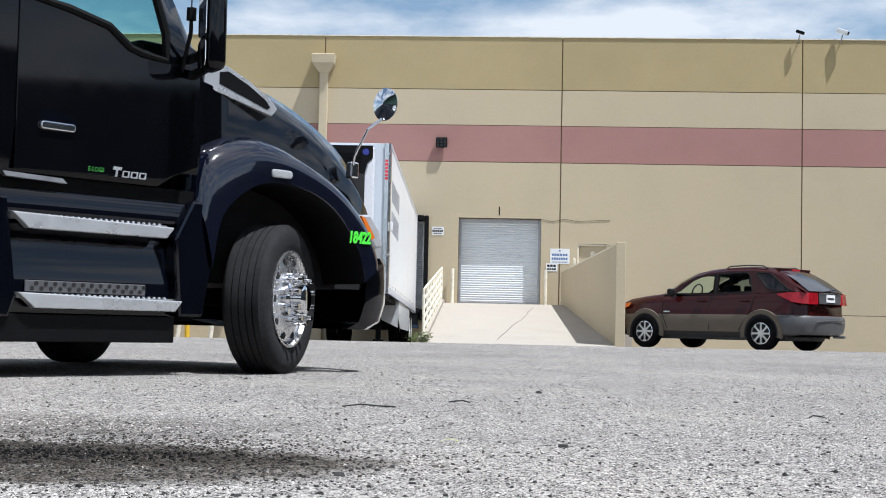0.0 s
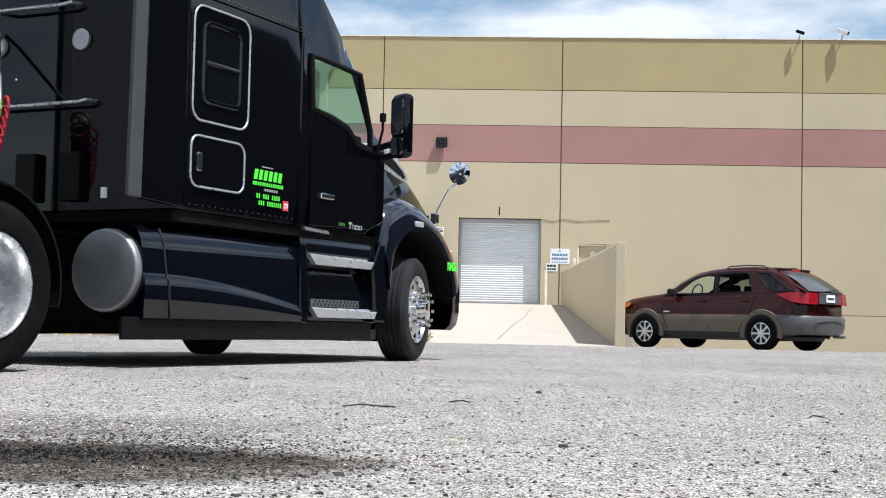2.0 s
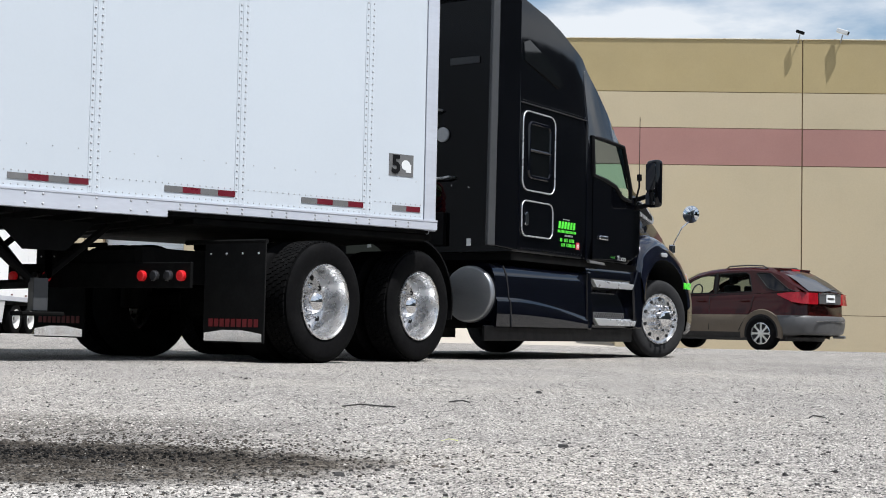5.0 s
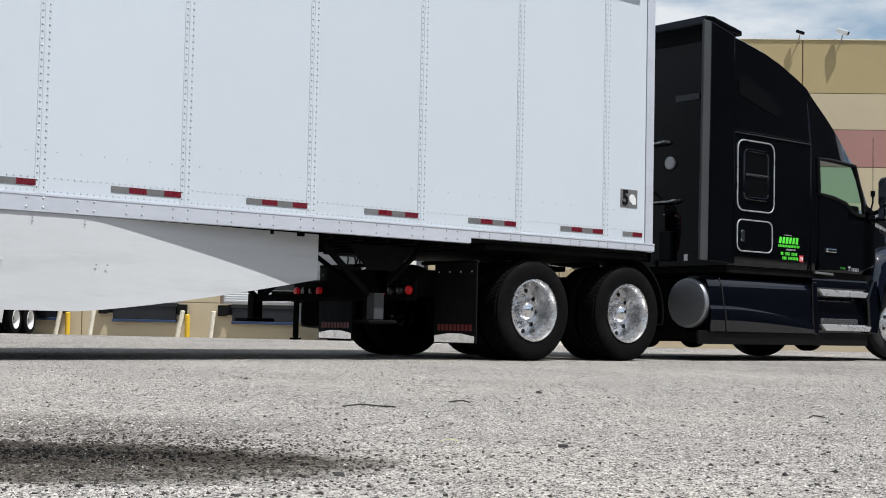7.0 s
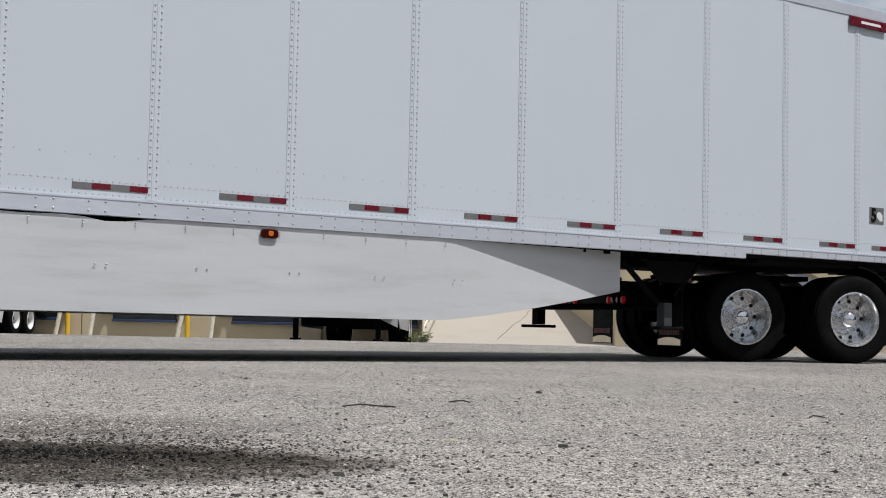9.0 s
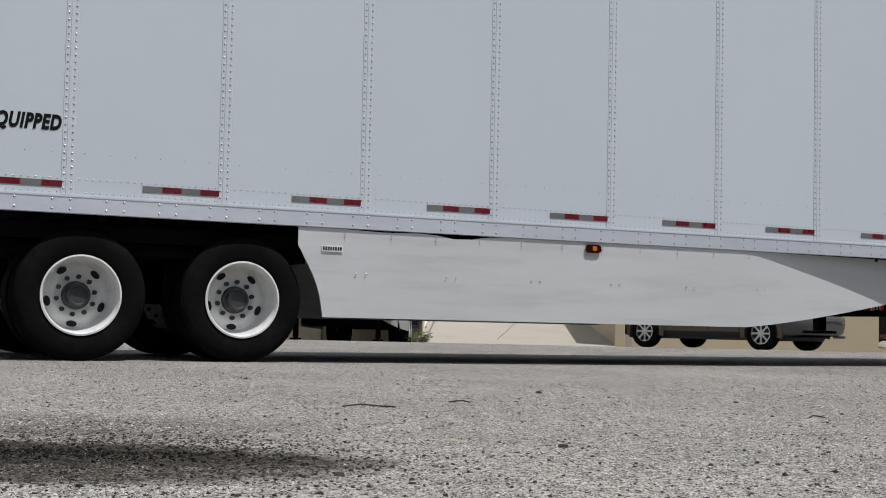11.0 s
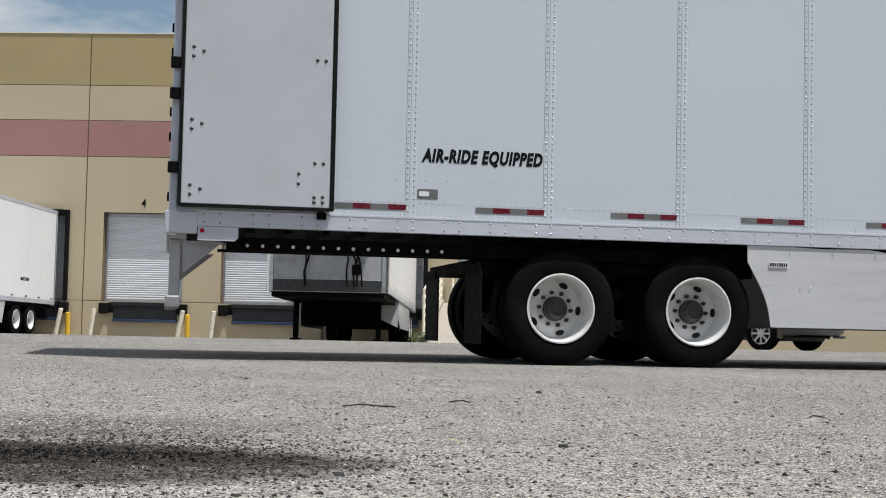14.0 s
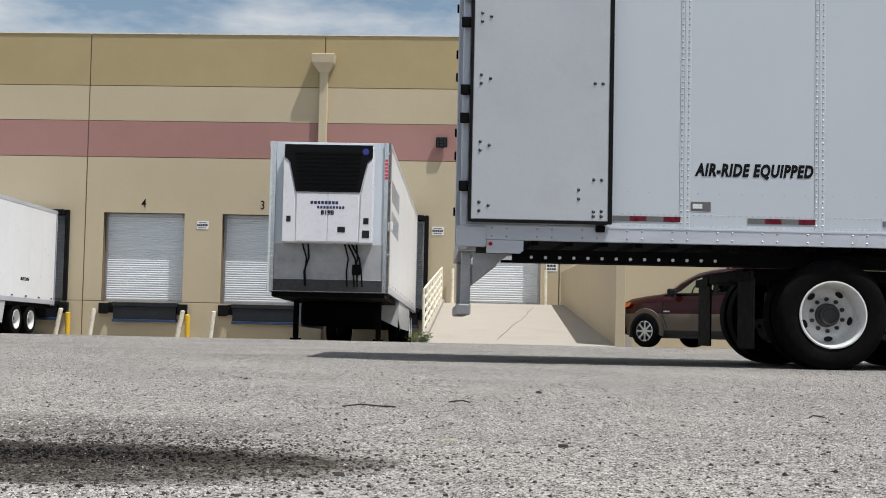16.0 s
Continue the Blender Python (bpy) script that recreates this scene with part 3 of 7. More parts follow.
def tyre_bm(y0, y1, ribs=True, blocks=False, radius=TYRE_R):
    bm = bmesh.new()
    w = y1 - y0
    top = radius if not blocks else radius - 0.016
    k1, k2, k3 = (0.284 + (radius - 0.284) * q for q in (0.55, 0.73, 0.86))
    prof = [(0.284, y0 + 0.03), (0.30, y0 + 0.012), (0.335, y0 + 0.002), (k1, y0 - 0.004), (k2, y0), (k3, y0 + 0.008), (radius - 0.016, y0 + 0.018), (top - 0.004, y0 + 0.028)]
    if ribs:
        n = 5
        for k in range(n):
            a = y0 + 0.03 + (w - 0.06) * k / n
            b = y0 + 0.03 + (w - 0.06) * (k + 1) / n
            prof += [(top, a + 0.001), (top, b - 0.009)]
            if k < n - 1:
                prof += [(top - 0.014, b - 0.008), (top - 0.014, b - 0.001)]
    prof += [(top - 0.004, y1 - 0.028), (radius - 0.016, y1 - 0.018), (k2, y1), (0.335, y1 - 0.002), (0.284, y1 - 0.03), (0.284, y0 + 0.03)]
    lathe_(bm, prof, 48)
    if blocks:
        for k in range(56):
            a = 2 * math.pi * k / 56
            for j in range(5):
                yc = y0 + 0.035 + (w - 0.07) * (j + 0.5) / 5
                aa = a + (0.056 if j % 2 else 0)
                da, hw = 0.046, (w - 0.07) / 10 - 0.003
                pts = []
                for rr in (top - 0.002, radius):
                    for sa, sy in ((-1, -1), (1, -1), (1, 1), (-1, 1)):
                        ang = aa + sa * da + sy * 0.012
                        pts.append(bm.verts.new((rr * math.cos(ang), yc + sy * hw, rr * math.sin(ang))))
                for q in ((4, 5, 6, 7), (0, 1, 5, 4), (1, 2, 6, 5), (2, 3, 7, 6), (3, 0, 4, 7)):
                    bm.faces.new([pts[i] for i in q])
    return bm


def disc_holes(bm, count, ring, r, y, squash=1.0, phase=0.0, depth=0.012, n=12):
    for k in range(count):
        a = 2 * math.pi * k / count + phase
        cx, cz = ring * math.cos(a), ring * math.sin(a)
        pts = []
        for i in range(n):
            b = 2 * math.pi * i / n
            u, w = r * squash * math.cos(b), r * math.sin(b)
            pts.append((cx + u * math.cos(a) - w * math.sin(a), cz + u * math.sin(a) + w * math.cos(a)))
        prism_(bm, pts, "y", y, y + depth)
    return bm


WHEEL_DATA = {}


def wheel_meshes(kind):
    """Meshes of one wheel whose face looks along -y: a list of (name, mesh, label)."""
    if kind in WHEEL_DATA:
        return WHEEL_DATA[kind]
    out = []

    def keep(name, bm, material, label="", smooth=True):
        ob = part(name, bm, material, None, "", smooth)
        out.append((name, ob.data, label))
        bpy.data.objects.remove(ob)
    if kind == "steer":
        rim = lathe_(bmesh.new(), [(0.284, 0.11), (0.284, -0.12), (0.298, -0.128), (0.298, -0.138), (0.286, -0.138), (0.276, -0.118), (0.262, -0.112), (0.205, -0.128), (0.15, -0.125), (0.02, -0.12), (0.001, -0.12)], 48)
        keep("wheel", rim, SATIN_RIM)
        keep("tyre", tyre_bm(-0.14, 0.14, radius=STEER_R), PALER_TYRE, "black ribbed steer tyre")
        # dark discs on the rim paint the shade of its hand holes
        for k in range(10):
            keep("hand_hole", disc_holes(bmesh.new(), 1, 0.233, 0.022, -0.126, phase=2 * math.pi * k / 10), DARK, "", False)
        hub = lathe_(bmesh.new(), [(0.12, -0.12), (0.12, -0.15), (0.10, -0.165), (0.09, -0.235), (0.07, -0.245), (0.001, -0.245)], 28)
        keep("hub_cap", hub, CHROME, "chrome hub cap")
        nuts = bmesh.new()
        for k in range(10):
            nuts = bmesh.new()
            a = 2 * math.pi * (k + 0.5) / 10
            p = (0.143 * math.cos(a), 0.143 * math.sin(a))
            cyl_(nuts, (p[0], -0.12, p[1]), (p[0], -0.195, p[1]), 0.021, 0.019, 10)
            cyl_(nuts, (p[0], -0.196, p[1]), (p[0], -0.245, p[1]), 0.014, 0.017, 10)
            keep("lug_nut_cover", nuts, CHROME)
    else:
        metal = SATIN_RIM if kind == "drive" else WHITE_RIM
        rim = lathe_(bmesh.new(), [(0.284, 0.0), (0.284, -0.29), (0.300, -0.300), (0.300, -0.312), (0.288, -0.314), (0.276, -0.296), (0.268, -0.20), (0.262, -0.11), (0.240, -0.085), (0.20, -0.098), (0.165, -0.105), (0.15, -0.10), (0.001, -0.10)], 48)
        keep("wheel", rim, metal)
        keep("tyre", tyre_bm(-0.31, -0.03, kind != "drive", kind == "drive"), TYRE, "black truck tyre of a dual pair")
        keep("inner_tyre", tyre_bm(0.03, 0.31, False), TYRE, "inner tyre of a dual pair")
        # hand holes as dark discs, their shade in the colour
        for k in range(10 if kind == "drive" else 5):
            if kind == "drive":
                holes = disc_holes(bmesh.new(), 1, 0.208, 0.022, -0.103, phase=2 * math.pi * k / 10)
            else:
                holes = disc_holes(bmesh.new(), 1, 0.213, 0.040, -0.103, 0.6, 0.35 + 2 * math.pi * k / 5)
            keep("hand_hole", holes, DARK, "", False)
        for k in range(10):
            nuts = bmesh.new()
            a = 2 * math.pi * (k + 0.5) / 10
            p = (0.143 * math.cos(a), 0.143 * math.sin(a))
            cyl_(nuts, (p[0], -0.10, p[1]), (p[0], -0.135, p[1]), 0.020, 0.017, 6)
            cyl_(nuts, (p[0], -0.136, p[1]), (p[0], -0.16, p[1]), 0.009, 0.008, 6)
            keep("lug_nut", nuts, CHROME if kind == "drive" else NUT_STEEL, "", False)
        if kind == "drive":
            hub = lathe_(bmesh.new(), [(0.10, -0.098), (0.10, -0.16), (0.095, -0.20), (0.08, -0.235), (0.05, -0.255), (0.001, -0.262)], 28)
            keep("hub_cap", hub, CHROME, "domed chrome hub cap")
        else:
            hub = lathe_(bmesh.new(), [(0.108, -0.098), (0.104, -0.15), (0.09, -0.155), (0.084, -0.21), (0.07, -0.222), (0.06, -0.205), (0.001, -0.203)], 28)
            keep("hub_cap", hub, NUT_STEEL, "greasy dark hub cap")
    WHEEL_DATA[kind] = out
    return out


def add_wheel(vehicle, kind, x, y, label):
    """A wheel on its axle; its face looks outward. Returns the wheel and where it turns."""
    meshes = wheel_meshes(kind)
    top = new("wheel", meshes[0][1])
    top.parent = vehicle
    top["label"] = label
    face = 0 if y < 0 else 180
    top.matrix_basis = pose(x, y, STEER_R if kind == "steer" else TYRE_R, 0, 0, face)
    for name, data, lab in meshes[1:]:
        ob = new(name, data)
        ob.parent = top
        if lab:
            ob["label"] = lab
    return top, x, y, face


# ---- the moving trailer ----
trailer = thing("semi_trailer", "long white dry van semi-trailer with riveted side panels and aero skirt", "trailer")
PITCH = 1.191          # bay width
X_REAR, X_FRONT = -3.90, 11.87
SEAMS = [X_FRONT - 0.55 - 0.175 - PITCH * k for k in range(13)]
Z_RAIL0, Z_RAIL1, Z_TOP = 1.08, 1.215, 3.86
edges_x = [X_FRONT - 0.14] + SEAMS + [X_REAR + 0.04]
for side in (-1, 1):
    for a, b in zip(edges_x, edges_x[1:]):
        part("side_panel", box_(bmesh.new(), (b + 0.004, side * 1.29 - 0.01, Z_RAIL1 - 0.005), (a - 0.004, side * 1.29 + 0.008, Z_TOP + 0.004)), WHITE_PANEL, trailer)
for sx in SEAMS:
    bm = bmesh.new()
    box_(bm, (sx - 0.046, -1.304, Z_RAIL1 + 0.002), (sx + 0.046, -1.3005, Z_TOP), 0.0015, 1)
    box_(bm, (sx - 0.012, -1.307, Z_RAIL1 + 0.002), (sx + 0.012, -1.3042, Z_TOP), 0.0012, 1)
    part("seam_post", bm, WHITE_PANEL, trailer)
rv = bmesh.new()
for sx in SEAMS:
    for dx in (-0.028, 0.028):
        bolts(rv, [(sx + dx, -1.304, Z_RAIL1 + 0.05 + 0.052 * k) for k in range(50)], 0.0095, 0.008)
x = X_REAR + 1.4
while x < X_FRONT - 0.1:
    bolts(rv, [(x, -1.3005, Z_RAIL1 + 0.022), (x, -1.3005, 1.336)], 0.0065, 0.006)
    x += 0.052
for a, b in zip(edges_x, edges_x[1:]):
    for k in range(6):
        bolts(rv, [(b + 0.12 + k * 0.19, -1.3005, 1.53)], 0.006, 0.005)
tagged(part("rivets", rv, RIVET, trailer, "rows of small rivet heads"), kind="stuff")
for side in (-1, 1):
    rail_bm = bmesh.new()
    for xa, xb, low in ((X_REAR, 9.35, Z_RAIL0), (9.35, X_FRONT, Z_RAIL0 + 0.05)):
        prism_(rail_bm, [(side * 1.30, low), (side * 1.312, low + 0.004), (side * 1.312, Z_RAIL1 - 0.018), (side * 1.316, Z_RAIL1 - 0.014), (side * 1.316, Z_RAIL1), (side * 1.27, Z_RAIL1), (side * 1.27, low)], "x", xa, xb)
    part("bottom_rail", rail_bm, RAIL_ALU, trailer, "aluminium bottom rail")
    part("top_rail", box_(bmesh.new(), (X_REAR, side * 1.29 - 0.018, Z_TOP + 0.006), (X_FRONT, side * 1.29 + 0.018, 4.0), 0.006), RAIL_ALU, trailer)
rb2 = bmesh.new()
x = X_REAR + 0.25
while x < X_FRONT - 0.1:
    zl = Z_RAIL0 + (0.033 if x < 9.2 else 0.07)
    bolts(rb2, [(x, -1.312, zl), (x, -1.312, Z_RAIL0 + 0.102), (x + 0.13, -1.312, zl), (x + 0.13, -1.312, Z_RAIL0 + 0.102)], 0.011, 0.008)
    x += 0.397
tagged(part("rail_bolts", rb2, RIVET, trailer), kind="stuff")
part("front_corner_post", prism_(bmesh.new(), [(X_FRONT - 0.135, -1.306), (X_FRONT - 0.02, -1.306), (X_FRONT + 0.02, -1.26), (X_FRONT + 0.02, -1.2), (X_FRONT - 0.135, -1.2)], "z", Z_RAIL0 + 0.046, 4.0), RAIL_ALU, trailer)
part("front_corner_post", prism_(bmesh.new(), [(X_FRONT - 0.135, 1.306), (X_FRONT - 0.02, 1.306), (X_FRONT + 0.02, 1.26), (X_FRONT + 0.02, 1.2), (X_FRONT - 0.135, 1.2)], "z", Z_RAIL0 + 0.046, 4.0), RAIL_ALU, trailer)
part("front_wall", box_(bmesh.new(), (X_FRONT - 0.05, -1.199, 1.10), (X_FRONT, 1.199, 3.99), 0.01), WHITE_PANEL, trailer)
part("roof_sheet", box_(bmesh.new(), (X_REAR, -1.27, 3.96), (X_FRONT - 0.05, 1.27, 3.99)), RAIL_ALU, trailer)
fl = bmesh.new()
box_(fl, (X_REAR + 0.05, -1.268, 1.10), (X_FRONT - 0.06, 1.268, 1.16))
part("floor_deck", fl, FRAME_BLACK, trailer, "dark underside of the floor")
for k in range(50):
    xx = X_REAR + 0.3 + k * 0.31
    part("cross_member", box_(bmesh.new(), (xx, -1.15, 1.05), (xx + 0.06, 1.15, 1.0995)), FRAME_BLACK, trailer)
# reflector strips, one near the rear end of each bay
strip_ends = [(11.40, 11.69)] + [(s - 0.595, s) for s in [11.108 - PITCH * k for k in range(12)]]
for a, b in strip_ends:
    n = 4 if b - a > 0.4 else 2
    for j in range(n):
        u0, u1 = a + (b - a) * j / n, a + (b - a) * (j + 1) / n
        part("reflector", box_(bmesh.new(), (u0, -1.3045, 1.272), (u1, -1.3015, 1.318)), REFLECT_GREY if j % 2 == 0 else REFLECT_RED, trailer, "silver reflective tape" if j % 2 == 0 else "red reflective tape")
# number plaque at the front corner: a grey field with a worn figure
part("plaque", box_(bmesh.new(), (11.36, -1.304, 1.565), (11.61, -1.3008, 1.75)), REFLECT_GREY, trailer, "grey worn length plaque")
words("figure", "5", 0.15, INK, trailer, Matrix.Translation((11.43, -1.306, 1.655)) @ RIGHT_SIDE, 0.9)
wb = bmesh.new()
cyl_(wb, (11.53, -1.3045, 1.66), (11.53, -1.3065, 1.66), 0.045, n=10)
box_(wb, (11.53, -1.3064, 1.60), (11.585, -1.3046, 1.67))
part("worn_patch", wb, WHITE_SIGN, trailer)
part("nameplate", box_(bmesh.new(), (10.98, -1.335, 3.75), (11.62, -1.31, 3.86), 0.008), REFLECT_RED, trailer, "dark red nameplate under the top rail")
part("nameplate_bar", box_(bmesh.new(), (11.16, -1.339, 3.79), (11.5, -1.3355, 3.82)), WHITE_SIGN, trailer)
words("lettering", "AIR-RIDE EQUIPPED", 0.108, INK, trailer, Matrix.Translation((-1.345, -1.3026, 1.735)) @ RIGHT_SIDE, 0.705, 0.22, 0.0006, 0.07, 1.13)
part("plaque", box_(bmesh.new(), (-1.90, -1.304, 1.375), (-1.725, -1.3008, 1.455)), REFLECT_GREY, trailer, "small grey plaque")
part("plaque_field", box_(bmesh.new(), (-1.885, -1.3065, 1.395), (-1.80, -1.3042, 1.435)), WHITE_SIGN, trailer)
# rear frame and the door folded back against the side
part("rear_frame", box_(bmesh.new(), (X_REAR - 0.03, -1.30, 1.0), (X_REAR + 0.035, -1.22, 3.99), 0.008), RAIL_ALU, trailer)
part("rear_frame", box_(bmesh.new(), (X_REAR - 0.03, 1.22, 1.0), (X_REAR + 0.035, 1.30, 3.99), 0.008), RAIL_ALU, trailer)
part("rear_header", box_(bmesh.new(), (X_REAR - 0.03, -1.219, 3.86), (X_REAR + 0.035, 1.219, 3.99), 0.008), RAIL_ALU, trailer)
part("rear_sill", box_(bmesh.new(), (X_REAR - 0.04, -1.219, 0.98), (X_REAR + 0.12, 1.219, 1.0995), 0.008), STEEL, trailer)
for side in (-1, 1):
    yy = (-1.385, -1.335) if side < 0 else (1.335, 1.385)
    d = part("rear_door", box_(bmesh.new(), (X_REAR + 0.06, yy[0], 1.255), (X_REAR + 1.26, yy[1], 3.90), 0.006), surf("grey_white_door_paint", (0.47, 0.495, 0.525), 0.38, var=0.03, scale=1.5, stain=(0.38, 0.39, 0.40), stain_amount=0.4, stain_scale=2), trailer, "white rear door folded back against the side")
    gk = bmesh.new()
    for a, b in (((X_REAR + 0.035, 1.235), (X_REAR + 0.06, 3.92)), ((X_REAR + 1.26, 1.235), (X_REAR + 1.295, 3.92))):
        box_(gk, (a[0], yy[0] - 0.008, a[1]), (b[0], yy[1] + 0.008, b[1]), 0.004)
    box_(gk, (X_REAR + 0.0605, yy[0] - 0.008, 1.232), (X_REAR + 1.2595, yy[1] + 0.008, 1.254))
    part("door_gasket", gk, RUBBER, d)
    if side < 0:
        spots = []
        for zz in (1.33, 1.86, 2.45, 3.0, 3.55):
            spots += ([(X_REAR + 0.13, -1.385, zz), (X_REAR + 0.13, -1.385, zz + 0.075), (X_REAR + 0.21, -1.385, zz + 0.045)])
        for zz in (1.62, 2.47, 3.4):
            spots += [(X_REAR + 1.13, -1.385, zz), (X_REAR + 1.20, -1.385, zz)]
        spots += ([(X_REAR + 1.13, -1.385, 1.30), (X_REAR + 1.2, -1.385, 1.30), (X_REAR + 1.13, -1.385, 1.34), (X_REAR + 1.2, -1.385, 1.345), (X_REAR + 1.0, -1.385, 1.45), (X_REAR + 1.0, -1.385, 1.53)])
        for spot in spots:
            hb = bmesh.new()
            bolts(hb, [spot], 0.016, 0.012, 8)
            part("bolt", hb, NUT_STEEL, d)
    for zz in (1.5, 2.1, 2.35, 2.95, 3.2, 3.7):
        part("hinge", box_(bmesh.new(), (X_REAR - 0.05, yy[0] + 0.008, zz), (X_REAR + 0.033, yy[1] + 0.0, zz + 0.09), 0.008), FRAME_BLACK, d)
part("door_hook", box_(bmesh.new(), (-2.74, -1.35, 1.165), (-2.66, -1.313, 1.225), 0.008), FRAME_BLACK, trailer)
part("corner_casting", box_(bmesh.new(), (X_REAR - 0.06, -1.33, 1.02), (X_REAR + 0.20, -1.222, 1.20), 0.012), RAIL_ALU, trailer, "scuffed aluminium rear corner")
part("rear_plate", prism_(bmesh.new(), [(X_REAR + 0.205, 0.965), (X_REAR + 0.50, 0.965), (X_REAR + 0.53, 0.99), (X_REAR + 0.53, 1.078), (X_REAR + 0.205, 1.078)], "y", -1.315, -1.30), RAIL_ALU, trailer)
part("side_marker", cyl_(bmesh.new(), (X_REAR + 0.24, -1.316, 1.045), (X_REAR + 0.24, -1.326, 1.045), 0.018, n=14), RED_LENS, trailer, "small round red marker lamp")
for side in (-1, 1):
    part("bumper_post", box_(bmesh.new(), (X_REAR - 0.01, side * 1.10 - 0.045, 0.46), (X_REAR + 0.075, side * 1.10 + 0.045, 0.979), 0.01), STEEL, trailer, "steel underride guard post")
    part("bumper_brace", prism_(bmesh.new(), [(X_REAR + 0.095, 0.97), (X_REAR + 0.42, 0.97), (X_REAR + 0.095, 0.70)], "y", side * 1.10 - 0.02, side * 1.10 + 0.02), STEEL, trailer)
part("bumper_bar", box_(bmesh.new(), (X_REAR - 0.04, -1.22, 0.42), (X_REAR + 0.08, 1.22, 0.52), 0.015), STEEL, trailer, "underride guard bar with worn red and white tape")
# sliding bogie
for side in (-1, 1):
    sb = bmesh.new()
    box_(sb, (X_REAR + 0.45, side * 1.0 - 0.05, 0.905 if side < 0 else 0.992), (3.6, side * 1.0 + 0.05, 1.018))
    part("slider_rail", sb, FRAME_BLACK, trailer)
    # solid white plugs: daylight through the rail's holes put into their colour
    for k in range(14 if side < 0 else 0):
        hb = cyl_(bmesh.new(), (X_REAR + 0.62 + 0.127 * k, -1.052, 0.948), (X_REAR + 0.62 + 0.127 * k, -0.948, 0.948), 0.015, n=10)
        part("slider_hole", hb, WHITE_SIGN, trailer)
    part("mud_flap", box_(bmesh.new(), (-1.33, side * 0.93 - 0.31, 0.17), (-1.315, side * 0.93 + 0.31, 0.80), 0.004), RUBBER, trailer, "black rubber mud flap")
    part("flap_bracket", box_(bmesh.new(), (-1.36, side * 0.93 - 0.33, 0.78), (-1.334, side * 0.93 + 0.33, 0.86), 0.006), FRAME_BLACK, trailer)
bg2 = bmesh.new()
for xx in (-0.62, 0.62):
    cyl_(bg2, (xx, -0.9, TYRE_R), (xx, 0.9, TYRE_R), 0.065, n=12)
    for s in (-1, 1):
        box_(bg2, (xx - 0.35, s * 0.55 - 0.05, 0.46), (xx + 0.35, s * 0.55 + 0.05, 0.60), 0.02)
        cyl_(bg2, (xx - 0.3, s * 0.55, 0.6), (xx - 0.3, s * 0.55, 0.90), 0.12, n=14)
box_(bg2, (-1.35, -0.94, 0.80), (1.25, 0.94, 0.895))
part("bogie", bg2, FRAME_BLACK, trailer, "black tandem bogie with axles and air springs")
trailer_wheels = [add_wheel(trailer, "trailer", xx, s * 0.94, "dual wheel with white steel rim") for xx in (-0.622, 0.622) for s in (-1, 1)]
# aero skirt, bending inward at its front end
def skirt_bottom(x):
    if x < 5.5:
        return 0.365
    return 0.365 + 0.325 * min(1, (x - 5.5) / 2.3) ** 1.25


def skirt_inset(x):
    return 0.0 if x < 5.6 else 0.20 * ((x - 5.6) / 2.2) ** 1.1


for side in (-1, 1):
    sk = bmesh.new()
    rows_o, rows_i = [], []
    for x in [1.05, 1.07, 1.10, 1.14, 1.18, 1.215, 1.24, 1.258, 1.27] + [1.3 + 6.5 * k / 40 for k in range(41)]:
        zb = skirt_bottom(x)
        if x < 1.28:  # rear edge follows the wheel arc
            zb = float(np.interp(x, (1.05, 1.07, 1.10, 1.14, 1.18, 1.215, 1.24, 1.258, 1.27), (0.93, 0.90, 0.845, 0.775, 0.70, 0.62, 0.54, 0.45, 0.365)))
        yy = side * (1.298 - skirt_inset(x))
        wob = 0.006 * math.sin(x * 2.1)
        zt = 1.078 - 0.04 * math.exp(-((x - 2.5) / 0.2) ** 2) - 0.012 * math.exp(-((x - 1.8) / 0.25) ** 2)
        rows_o.append([(x, yy + side * (wob * f), zt + (zb - zt) * f) for f in (0, 0.25, 0.5, 0.75, 1)])
        rows_i.append([(p[0], p[1] - side * 0.008, p[2]) for p in rows_o[-1]])
    quad_rows(sk, rows_o)
    quad_rows(sk, [r[::-1] for r in rows_i])
    part("aero_skirt", sk, SKIRT_WHITE, trailer, "scuffed white aero skirt")
sbolt = bmesh.new()
for k in range(11):
    x = 1.45 + 0.41 * k
    bolts(sbolt, [(x, -1.305, 1.04), (x, -1.305, 1.015)], 0.008, 0.006)
    if k % 2 == 0:
        bolts(sbolt, [(x + 0.1, -1.306, 0.72), (x + 0.19, -1.306, 0.72)], 0.009, 0.006)
part("skirt_bolts", sbolt, RIVET, trailer)
sl0 = part("skirt_label", box_(bmesh.new(), (1.25, -1.3085, 0.89), (1.43, -1.3045, 0.94)), WHITE_SIGN, trailer, "small white maker's label with dark bars")
for k in range(8):
    part("label_bar", box_(bmesh.new(), (1.258 + 0.021 * k, -1.3105, 0.90), (1.272 + 0.021 * k, -1.3087, 0.93)), INK, sl0)
mk = part("marker_lamp", prism_(bmesh.new(), rounded(3.73, 3.89, 0.985, 1.06, 0.03), "y", -1.325, -1.307, 0.006), MARKER_RED, trailer, "dark red side marker lamp with a painted amber glint")
# faintly glowing amber block stands in for the glint on the marker
part("lens", prism_(bmesh.new(), rounded(3.795, 3.84, 1.003, 1.045, 0.015), "y", -1.333, -1.3255, 0.003), AMBER, mk)
